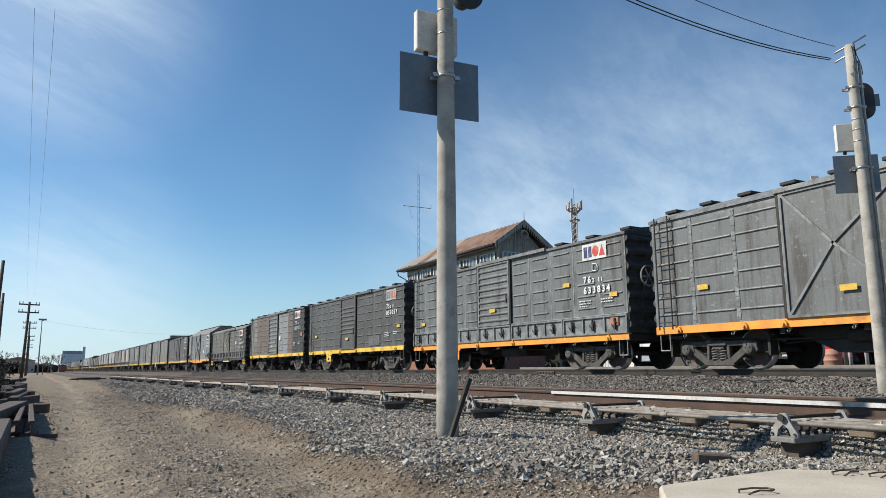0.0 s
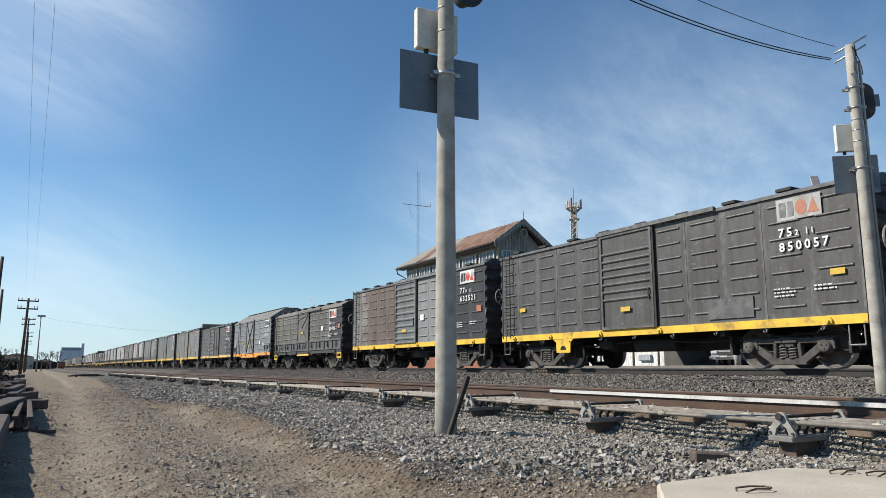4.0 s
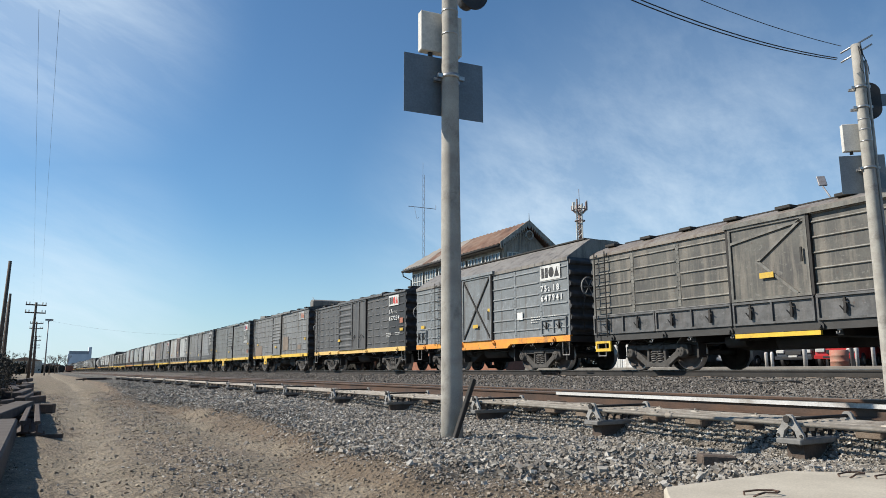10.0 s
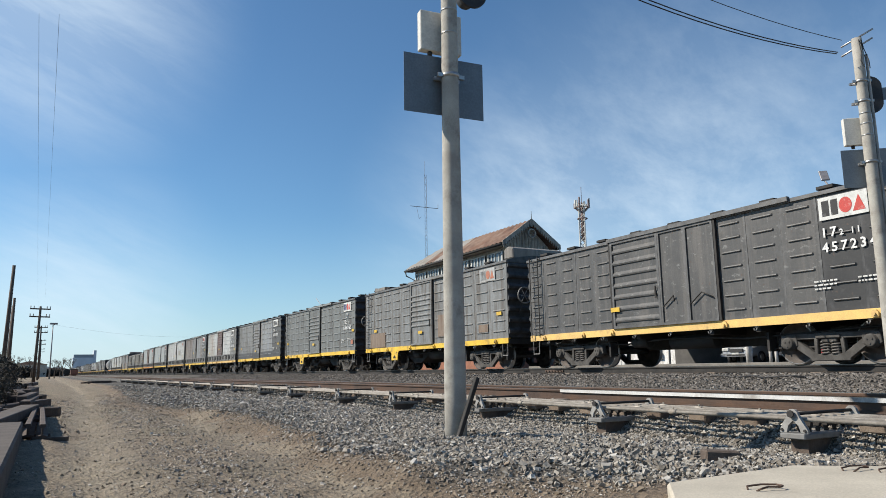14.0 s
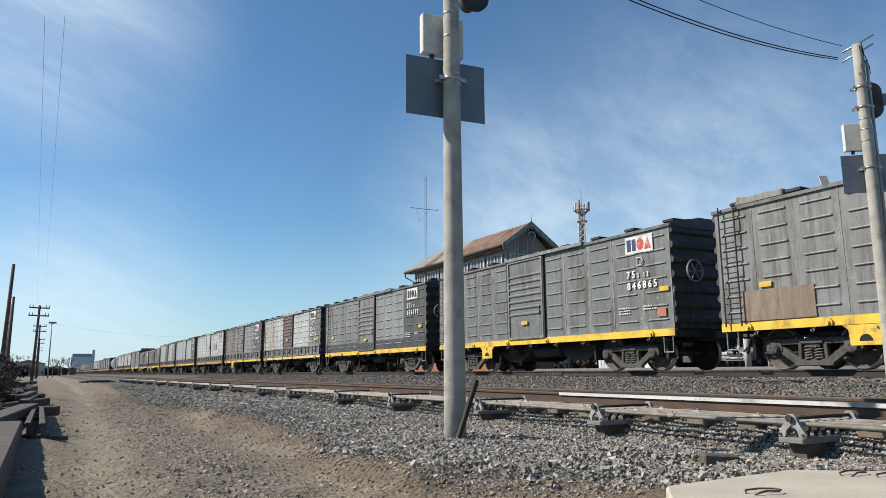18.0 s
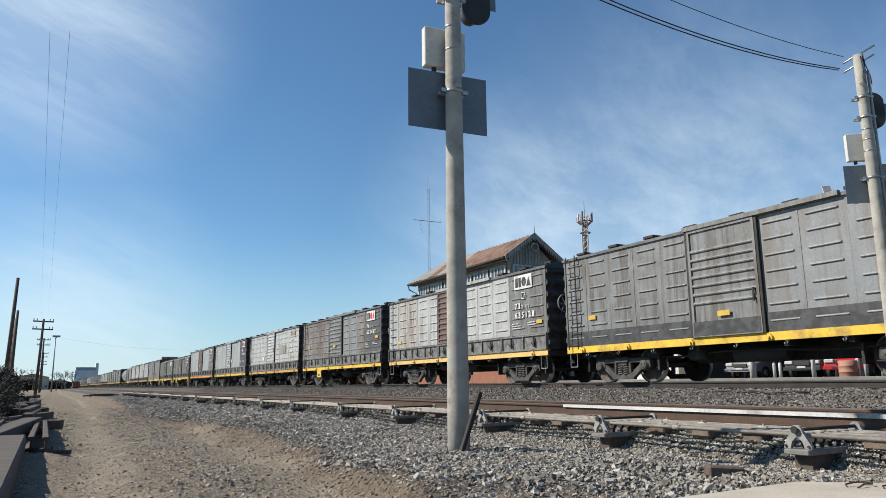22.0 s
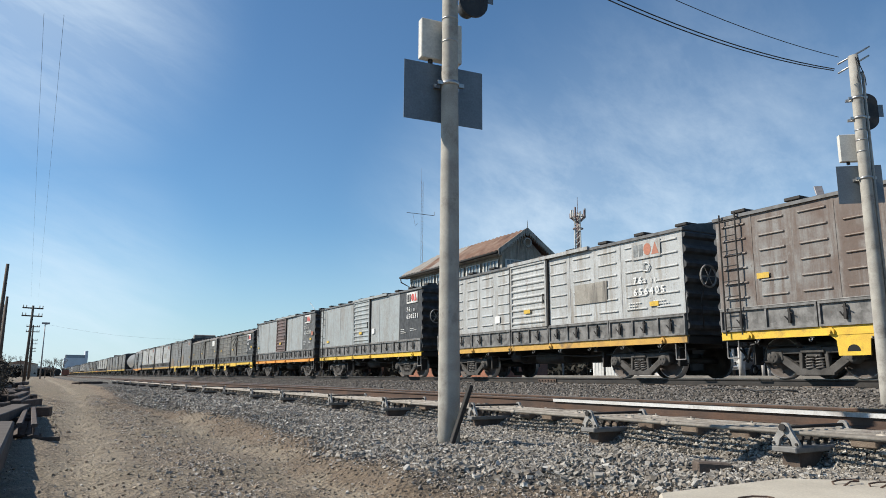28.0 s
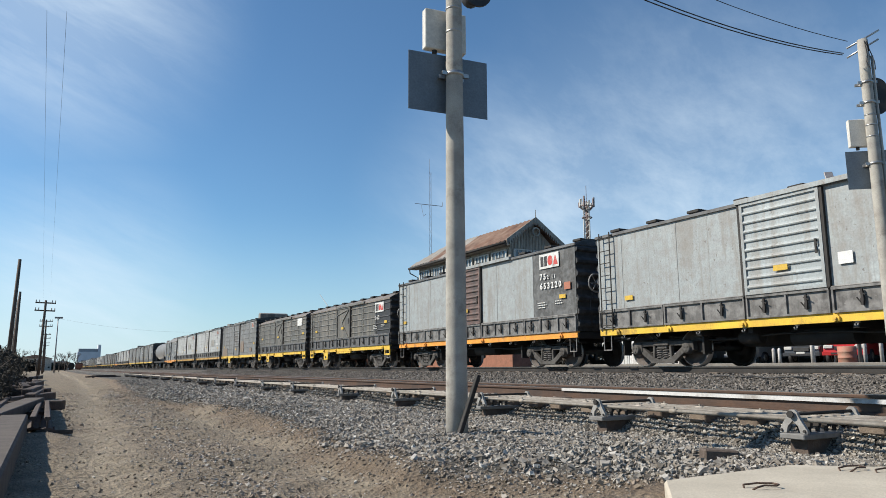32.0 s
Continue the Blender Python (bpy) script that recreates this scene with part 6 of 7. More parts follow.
def signal_box():
    ob = thing("signal_box", "old raised wooden signal box with a rusted iron roof", "building")
    x0, x1, y0, y1 = 20.5, 23.2, 30.4, 41.0
    zg, ze = -0.6, 6.3
    xr, zr = 21.85, 7.66
    bm = bmesh.new()
    box(bm, x0, x1, y0, y1, 2.9, ze)
    prism(bm, [(x0, ze), (x1, ze), (xr, zr - 0.15)], "y", y0, y1)
    part("wall", bm, WALL_GREY, ob, "grey boarded walls")
    bm = bmesh.new()
    box(bm, x0 - 0.06, x1 + 0.06, y0 - 0.06, y1 + 0.06, zg, 2.9)
    part("brick_base", bm, BRICK, ob, "orange brick lower storey")
    ex0, ex1, ey0, ey1 = 20.0, 23.7, 30.0, 41.5
    t = 0.08
    # corrugated sheets, side by side: rusted towards the gable, still grey towards the hip
    n, per = 60, 5
    for a, b in ((ex0, xr), (ex1, xr)):
        za = ze + 0.05
        edge = []
        for i in range(n + 1):
            y = ey0 + (ey1 - ey0) * i / n
            dz = 0.03 * (1 if i % 2 else -1)
            hip = max(0, (y - (ey1 - 1.6)) / 1.6)
            edge.append(((a, y, za + dz), (b + (a - b) * hip * 0.85, y, zr + dz - (zr - za) * hip * 0.85)))
        for k in range(0, n, per):
            bm = bmesh.new()
            drop = 0.010 * ((k // per) % 2)
            for (p, q), (r_, s_) in zip(edge[k:k + per + 1], edge[k + 1:k + per + 1]):
                for off in (0, -t):
                    bm.faces.new([bm.verts.new((c[0], c[1], c[2] + off - drop)) for c in (p, q, s_, r_)])
            part("roof_sheet", bm, GREY_ROOF if k // per in (7, 9, 10, 11, 6) else RUST_ROOF, ob, "corrugated iron roof sheet")
        bm = bmesh.new()
        rod(bm, (a, ey0 + 0.05, za - 0.10), (a, ey1, za - 0.10), 0.07, 8)
        part("gutter", bm, DARK_STEEL, ob, "dark gutter along the eave")
    bm = bmesh.new()
    box(bm, ex0 + 0.03, x0, y0, y1 + 0.4, ze - 0.12, ze - 0.04)
    part("soffit", bm, WALL_GREY, ob)
    bm = bmesh.new()
    tube(bm, [(ex0, ey1 - 0.1, ze - 0.1), (ex0 + 0.05, ey1 - 0.1, ze - 0.35), (x0 - 0.08, ey1 - 0.5, ze - 0.65), (x0 - 0.08, ey1 - 0.52, zg)], 0.045)
    part("downpipe", bm, DARK_STEEL, ob)
    # upright boards on the gable wall
    for i in range(14):
        x = x0 + 0.1 + (x1 - x0 - 0.2) * i / 13
        h = ze + (zr - 0.25 - ze) * (1 - abs(x - xr) / (xr - x0)) - 0.15
        part("board", cached_box(("board", i), (x - 0.03, x + 0.03, y0 - 0.025, y0, ze - 0.25, max(h, ze - 0.1))), WALL_GREY, ob)
    bm = bmesh.new()
    prism(bm, [(ex0, ze + 0.05), (ex1, ze + 0.05), (xr, ze + 0.35)], "y", ey1 - 0.12, ey1 - 0.06)
    part("roof_end", bm, RUST_ROOF, ob)
    # barge boards with a saw-tooth edge
    for a in (ex0, ex1):
        bm = bmesh.new()
        n = 14
        pt = lambda f, d: (a + (xr - a) * f, ze + 0.05 + (zr - ze - 0.05) * f + d)
        edge = [pt(0, 0.06)]
        for i in range(n):
            edge += [pt(i / n, -0.14), pt((i + 0.5) / n, -0.34)]
        edge += [pt(1, -0.14), pt(1, 0.06)]
        prism(bm, edge, "y", ey0 - 0.05, ey0 - 0.01)
        part("barge_board", bm, WALL_GREY, ob, "toothed gable board")
    bm = bmesh.new()
    rod(bm, (xr, ey0 - 0.03, zr - 0.4), (xr, ey0 - 0.03, zr + 0.45), 0.04, 6, 0.012)
    part("finial", bm, WALL_GREY, ob)
    bm = bmesh.new()
    ring(bm, 0.22, 0.05, "y", (xr, ey0 - 0.03, zr - 0.75))
    part("gable_ring", bm, WALL_GREY, ob)
    win_z0, win_z1 = ze - 1.35, ze - 0.35
    def window(face, a, b):
        if face == "x":
            f = strip("window", x0 - 0.06, x0 - 0.01, a, b, win_z0, win_z1, GLASS, ob, "multi-pane window")
        else:
            f = strip("window", a, b, y0 - 0.06, y0 - 0.01, win_z0, win_z1, GLASS, ob, "multi-pane window")
        bm = bmesh.new()
        n = 4
        for i in range(n + 1):
            c = a + (b - a) * i / n
            w = 0.05 if i in (0, n) else 0.025
            if face == "x":
                box(bm, x0 - 0.10, x0 - 0.06, c - w, c + w, win_z0 - 0.05, win_z1 + 0.05)
            else:
                box(bm, c - w, c + w, y0 - 0.10, y0 - 0.06, win_z0 - 0.05, win_z1 + 0.05)
        for z in (win_z0 - 0.05, (win_z0 + win_z1) / 2 - 0.02, win_z1):
            if face == "x":
                box(bm, x0 - 0.097, x0 - 0.063, a, b, z, z + 0.05)
            else:
                box(bm, a, b, y0 - 0.097, y0 - 0.063, z, z + 0.05)
        part("window_frame", bm, FRAME_WHITE, f)
    for i in range(6):
        y = y0 + 0.3 + i * 1.74
        window("x", y, y + 1.35)
    for i in range(2):
        x = x0 + 0.2 + i * 1.25
        window("y", x, x + 1.05)
    return ob


signal_box()
MAST = mat("grey_mast_steel", (0.30, 0.30, 0.31), (0.22, 0.2, 0.2), scale=5, rough=0.6, metal=0.4)


def lattice_mast(name, label, x, y, zg, h, r0, r1, category, step=1.0, tube=0.03, material=None):
    ob = thing(name, label, category, m=pose(x, y, zg))
    bm = bmesh.new()
    n = int(h / step)
    pts = []
    for i in range(n + 1):
        r = r0 + (r1 - r0) * i / n
        pts.append([(r * math.cos(a), r * math.sin(a), h * i / n) for a in (0.5, 0.5 + 2.094, 0.5 + 4.189)])
    for i in range(n):
        for k in range(3):
            rod(bm, pts[i][k], pts[i + 1][k], tube, 5)
            rod(bm, pts[i][k], pts[i + 1][(k + 1) % 3], tube * 0.6, 4)
    part("lattice", bm, material or MAST, ob)
    return ob


m1 = lattice_mast("radio_mast", "thin lattice radio mast with a cross arm behind the signal box", 27.7, 53.2, -0.6, 17.2, 0.13, 0.10, "mast", 0.6, 0.011)
bm = bmesh.new()
rod(bm, (-0.06, 0.05, 17.1), (-0.06, 0.05, 18.4), 0.012, 5)
part("whip", bm, MAST, m1, "thin whip antenna")
bm = bmesh.new()
rod(bm, (-1.25, 0.5, 14.42), (0.95, -0.4, 14.2), 0.026, 6)
rod(bm, (0.95, -0.4, 14.2), (0.95, -0.4, 14.55), 0.022, 6)
rod(bm, (-0.75, 0.3, 14.3), (-0.55, 0.25, 13.3), 0.012, 5)
rod(bm, (-0.55, 0.25, 13.3), (-0.35, 0.2, 13.5), 0.012, 5)
part("cross_arm", bm, MAST, m1)
m2 = lattice_mast("cell_tower", "pale cell tower with a reddish crown of antennas", 96.7, 114.6, -1, 35.0, 0.8, 0.65, "tower", 1.2, 0.17, FRAME_WHITE)
TOWER_RED = mat("dull_red_mast_paint", (0.15, 0.10, 0.09), (0.24, 0.18, 0.165), scale=1.5, rough=0.8)
bm = bmesh.new()
rod(bm, (0, 0, 27), (0, 0, 34), 0.4, 8)
rod(bm, (0, 0, 33), (0, 0, 38.5), 0.06, 6)
part("crown_mast", bm, TOWER_RED, m2, "red-painted mast head")
for i in range(9):
    a = 2 * math.pi * i / 9 + 0.2
    c, s_ = 1.55 * math.cos(a), 1.55 * math.sin(a)
    bm = bmesh.new()
    box(bm, c - 0.13, c + 0.13, s_ - 0.13, s_ + 0.13, 33.9, 35.0 + 0.5 * (i % 3))
    rod(bm, (c * 0.3, s_ * 0.3, 33.0), (c, s_, 34.1), 0.13, 4)
    part("antenna", bm, TOWER_RED if i % 2 else FRAME_WHITE, m2, "panel antenna on an arm")
bm = bmesh.new()
ring(bm, 1.4, 0.12, "z", (0, 0, 34.0))
ring(bm, 1.0, 0.12, "z", (0, 0, 31.6))
part("platform_ring", bm, TOWER_RED, m2)


# ---- telegraph poles ----
POLE_WOOD = mat("dark_pole_wood", (0.075, 0.055, 0.042), (0.12, 0.09, 0.07), scale=3, rough=0.9)


def telegraph_pole(x, y, h, arms=2, lean=0.0, category="pole"):
    ob = thing("telegraph_pole", "dark wooden telegraph pole with cross arms" if arms else "bare dark wooden pole beside the dirt road", "utility pole", m=pose(x, y, -0.75, 0, lean, 0), group="telegraph poles")
    bm = bmesh.new()
    rod(bm, (0, 0, -0.3), (0, 0, h), 0.15, 10, 0.10)
    part("pole", bm, POLE_WOOD, ob)
    for i in range(arms):
        z = h - 0.25 - i * 0.75
        bm = bmesh.new()
        box(bm, -0.88, 0.88, -0.06, 0.06, z - 0.06, z + 0.06)
        arm = part("cross_arm", bm, POLE_WOOD, ob)
        for dx in (-0.82, -0.55, 0.55, 0.82):
            bm = bmesh.new()
            rod(bm, (dx, 0, z + 0.06), (dx, 0, z + 0.28), 0.045, 6)
            part("insulator", bm, FRAME_WHITE, arm)
    return ob


telegraph_pole(-1.1, 79, 7.3, lean=1.2)
telegraph_pole(-1.2, 122, 8.0)
telegraph_pole(-1.5, 170, 8.0)
telegraph_pole(-1.9, 225, 8.0)
telegraph_pole(-2.58, 55, 8.0, arms=0, lean=1.4)
telegraph_pole(-2.95, 72, 7.4, arms=0, lean=0.5)
telegraph_pole(-3.3, 78, 7.2, arms=0, lean=0.8)
lamp = thing("street_lamp", "tall grey lamp post with a flat head", "street lamp", m=pose(0.4, 150, -0.9))
bm = bmesh.new()
rod(bm, (0, 0, 0), (0, 0, 10), 0.14, 8, 0.08)
part("post", bm, MAST, lamp)
bm = bmesh.new()
rod(bm, (0, 0, 9.9), (0.5, 0, 10.2), 0.07, 6)
box(bm, -0.55, 0.75, -0.25, 0.25, 10.05, 10.35)
part("lamp_head", bm, MAST, lamp)

# far silo
SILO = mat("far_pale_concrete", (0.60, 0.64, 0.68), (0.52, 0.55, 0.59), scale=0.1, rough=0.9)
silo = thing("grain_silo", "large pale grain store with a loading tower far down the line", "building", m=pose(24, 900, -1.5))
bm = bmesh.new()
box(bm, 0, 22.5, 0, 20, 0, 20)
part("wall", bm, SILO, silo)
bm = bmesh.new()
box(bm, 1, 21.5, 1, 19, 20, 23.5)
part("gallery", bm, mat("far_grey_sheet", (0.33, 0.36, 0.39), rough=0.8), silo, "grey gallery along the roof")
bm = bmesh.new()
box(bm, 20.5, 23.4, -0.5, 20, 12, 28)
part("loading_tower", bm, SILO, silo)
for i in range(5):
    bm = bmesh.new()
    box(bm, 4.2 + 3.1 * i, 6.4 + 3.1 * i, -0.4, 0, 8.5, 10.5)
    part("window", bm, mat("far_dark_window", (0.2, 0.22, 0.25), rough=0.5), silo)

# far houses and bare trees at the end of the road
r = random.Random(8)
HOUSE = [mat("far_house_%s" % n, c, rough=0.9) for n, c in (("cream", (0.5, 0.46, 0.4)), ("grey", (0.34, 0.35, 0.36)), ("brick", (0.3, 0.19, 0.14)), ("white", (0.68, 0.68, 0.66)))]
for i in range(14):
    y = 330 + 22 * i + r.uniform(-8, 8)
    x = -34 + 5.0 * i + r.uniform(-6, 6) if i % 2 else -12 + 2.2 * i
    if 4 < x < 22:
        x = -16 - x
    ob = thing("far_house", "small low house far down the line", "house", m=pose(x, y, -1.0), group="far houses")
    w, d, h = r.uniform(6, 12), r.uniform(6, 10), r.uniform(3, 6)
    bm = bmesh.new()
    box(bm, 0, w, 0, d, 0, h)
    part("wall", bm, HOUSE[i % 4], ob)
    bm = bmesh.new()
    prism(bm, [(-0.3, h), (w + 0.3, h), (w * 0.5, h + 1.4)], "y", -0.3, d + 0.3)
    part("roof", bm, HOUSE[(i + 2) % 4], ob)
    bm = bmesh.new()
    box(bm, w * 0.2, w * 0.4, -0.06, -0.01, 1, 2.2)
    part("window", bm, GLASS, ob)


def bare_tree(x, y, h, seed):
    ob = thing("bare_tree", "leafless grey-brown tree far down the line", "tree", m=pose(x, y, -1.0), group="far trees")
    rr = random.Random(seed)
    bm = bmesh.new()
    tips = []

    def grow(p, d, ln, rad, depth):
        q = p + d * ln
        rod(bm, p, q, rad, 5, rad * 0.6)
        if depth == 0:
            return
        for k in range(3):
            e = (d + Vector((rr.uniform(-0.7, 0.7), rr.uniform(-0.7, 0.7), rr.uniform(-0.1, 0.5)))).normalized()
            grow(q, e, ln * rr.uniform(0.6, 0.8), rad * 0.55, depth - 1)
    grow(Vector((0, 0, 0)), Vector((0, 0, 1)), h * 0.34, h * 0.03, 4)
    part("trunk", bm, POLE_WOOD, ob)
    return ob


for i, (x, y, h) in enumerate(((1.5, 190, 5), (3.2, 230, 6), (-4, 240, 7), (-9, 260, 8), (5, 300, 7), (8.5, 330, 8), (-14, 300, 9), (-6, 330, 7), (11, 420, 9))):
    bare_tree(x, y, h, i)


# ---- stacked rails and timbers beside the dirt road ----
RUST_BEAM = mat("rusty_brown_beam", (0.06, 0.045, 0.037), (0.105, 0.078, 0.062), scale=5, rough=0.9, fine=40, bump=0.4)
PALE_BEAM = mat("pale_worn_beam", (0.105, 0.084, 0.067), (0.06, 0.048, 0.040), scale=4, rough=0.9, fine=40, bump=0.3)


def beam(x0, y0, z0, x1, y1, z1, w, h, material, label):
    a, b = Vector((x0, y0, z0)), Vector((x1, y1, z1))
    ln = (b - a).length
    bm = bmesh.new()
    box(bm, -w / 2, w / 2, 0, ln, -h, 0)
    q = (b - a).to_track_quat("Y", "Z").to_matrix().to_4x4()
    return single("loose_beam", bm, material, label, "beam", group="stacked beams", bevel=min(w, h) * 0.08, m=Matrix.Translation(a) @ q)


def loose_rail(x0, y0, z0, x1, y1, z1, label):
    a, b = Vector((x0, y0, z0)), Vector((x1, y1, z1))
    bm = bmesh.new()
    prism(bm, rail_outline(0, 0), "y", 0, (b - a).length)
    q = (b - a).to_track_quat("Y", "Z").to_matrix().to_4x4()
    return single("loose_rail", bm, RUST_BEAM, label, "rail", group="stacked rails", m=Matrix.Translation(a) @ q)


beam(-0.32, 0.8, -0.55, -0.35, 10.2, -0.55, 0.30, 0.24, PALE_BEAM, "long worn brown timber beam lying on the ground")
loose_rail(0.01, 10.0, -0.58, -0.02, 15.3, -0.58, "short rusty rail lying beside the timbers")
loose_rail(-0.15, 10.2, -0.58, -0.13, 15.4, -0.58, "short rusty rail lying beside the timbers")
beam(-0.7, 9.4, -0.53, -0.22, 15.4, -0.53, 0.30, 0.14, PALE_BEAM, "broad worn plank lying on the stack")
beam(-1.6, 16.1, -0.60, 0.27, 15.6, -0.60, 0.20, 0.17, RUST_BEAM, "dark cross timber beside the rails")
beam(-1.6, 13.0, -0.67, -0.05, 13.2, -0.67, 0.16, 0.14, RUST_BEAM, "dark bearer under the plank")
beam(-1.4, 10.7, -0.735, 0.1, 10.6, -0.735, 0.12, 0.08, RUST_BEAM, "dark bearer under the rails")
beam(-0.10, 10.05, -0.735, 0.29, 9.95, -0.735, 0.05, 0.05, PALE_BEAM, "thin stick on the ground")
beam(-0.9, 17.2, -0.60, 0.05, 21.2, -0.60, 0.22, 0.18, RUST_BEAM, "dark timber in the stack")
beam(-1.6, 24.0, -0.55, 0.0, 23.2, -0.55, 0.22, 0.24, RUST_BEAM, "dark timber in the stack")
r = random.Random(21)
for i in range(22):
    y = 18.5 + i * 1.5
    x = -0.02 - 0.018 * (y - 18)
    u, z = r.uniform(0.1, 1.6), -0.56 + 0.07 * (i % 3)
    beam(x - u, y, z, x - u + r.uniform(-0.35, 0.35), y + r.uniform(3.0, 5.5), z + r.uniform(-0.03, 0.03), 0.22, 0.20, RUST_BEAM, "dark timber in a low stack")
for i in range(7):
    loose_rail(-0.62 - 0.22 * i, 5.0 + 0.6 * i, -0.50 + 0.03 * (i % 2), -0.62 - 0.22 * i, 14.0 + i, -0.50 + 0.03 * (i % 2), "rusty rail in a low stack")
for i in range(3):
    beam(-2.6, 6.5 + 3.6 * i, -0.655, -0.45, 6.6 + 3.6 * i, -0.655, 0.16, 0.12, RUST_BEAM, "dark bearer under the stacked rails")
# old timbers dumped between the road and the nearer track
for x0, y0, x1, y1, z in ((2.9, 61.5, 4.5, 64.5, -0.52), (3.2, 63.0, 5.0, 66.0, -0.60), (2.6, 67.0, 4.2, 68.5, -0.62)):
    beam(x0, y0, z, x1, y1, z, 0.34, 0.32, RUST_BEAM, "old dark timber dumped beside the dirt road")

# dark hedge behind the stack
LEAF = island_mat("dark_leaves", ((0.022, 0.022, 0.016), (0.036, 0.034, 0.024), (0.030, 0.026, 0.020), (0.048, 0.040, 0.030)), rough=0.9)
BRANCH = mat("bare_branch", (0.10, 0.08, 0.065), (0.14, 0.115, 0.095), scale=6, rough=0.95)


def shrub(name, x, y, z, w, d, h, n, seed, label, leaf=0.09):
    ob = thing(name, label, "shrub", m=pose(x, y, z), group="dark shrubs")
    rr = np.random.RandomState(seed)
    u = rr.randn(n, 3)
    u /= np.linalg.norm(u, axis=1)[:, None]
    rad = rr.rand(n, 1) ** 0.4
    c = u * rad * np.array([w / 2, d / 2, h / 2]) * (0.75 + 0.5 * rr.rand(n, 1)) + np.array([0, 0, h * 0.5])
    c[:, 2] = np.maximum(c[:, 2], 0.02)
    a, b = rr.randn(n, 3) * leaf, rr.randn(n, 3) * leaf
    v = np.stack([c - a, c - b * 0.6, c + a, c + b * 0.6], 1).reshape(-1, 3)
    me = bpy.data.meshes.new("foliage")
    me.from_pydata(v.tolist(), [], (np.arange(n)[:, None] * 4 + np.arange(4)[None]).tolist())
    part("foliage", me, LEAF, ob)
    bm = bmesh.new()
    for i in range(10):
        p = Vector((rr.uniform(-w / 5, w / 5), rr.uniform(-d / 5, d / 5), 0))
        q = Vector((rr.uniform(-w / 2.2, w / 2.2), rr.uniform(-d / 2.2, d / 2.2), h * rr.uniform(0.7, 1.15)))
        rod(bm, p, q, 0.03, 5, 0.008)
    part("stem", bm, BRANCH, ob)
    return ob


for i, (x, y, w, d, h) in enumerate(((-1.35, 14, 1.5, 3, 0.7), (-1.6, 17.5, 2.0, 4, 1.05), (-1.75, 21, 2.3, 5, 1.35), (-1.95, 26, 2.5, 6, 1.6), (-2.2, 32, 2.7, 7, 1.9), (-2.6, 40, 2.9, 8, 1.9), (-3.2, 50, 3.2, 10, 2.4), (-3.9, 62, 3.6, 12, 2.6), (-4.4, 78, 3.8, 14, 2.8), (-5.0, 98, 4.5, 18, 3.0), (-6.0, 125, 5, 20, 3.4))):
    shrub("shrub", x - 0.12, y, -0.75, w, d, h * 0.82, 12000 if y < 30 else 7000, 40 + i, "dense dark scrub beside the stacked rails", 0.018 if y < 30 else 0.05)

# ---- beyond the train ----
PALE_WALL = mat("white_rendered_wall", (0.78, 0.77, 0.74), (0.68, 0.67, 0.64), scale=1.0, rough=0.9, dirt=(0.4, 0.38, 0.34), dirt_amount=0.3, streak=True)


YARD = 0.0             # top of the paved yard beyond the main track
PAVING = mat("dark_yard_paving", (0.11, 0.106, 0.10), (0.07, 0.067, 0.063), scale=1.2, rough=0.9, fine=40, dirt=(0.17, 0.16, 0.145), dirt_amount=0.3)
for x0, x1, y0, y1 in ((21.2, 62.0, -30.0, 29.5), (28.6, 62.0, 29.5, 60.0)):
    bm = bmesh.new()
    box(bm, x0, x1, y0, y1, -0.75, YARD)
    single("pavement", bm, PAVING, "raised dark paved yard beyond the main track", "pavement", kind="structure")
bm = bmesh.new()
box(bm, 21.0, 21.2, -30.0, 29.5, -0.75, YARD + 0.03)
single("kerb", bm, mat("grey_kerb_concrete", (0.24, 0.23, 0.21), (0.17, 0.16, 0.15), scale=2, rough=0.9), "pale concrete edge of the paved yard", "kerb", kind="structure", bevel=0.01)


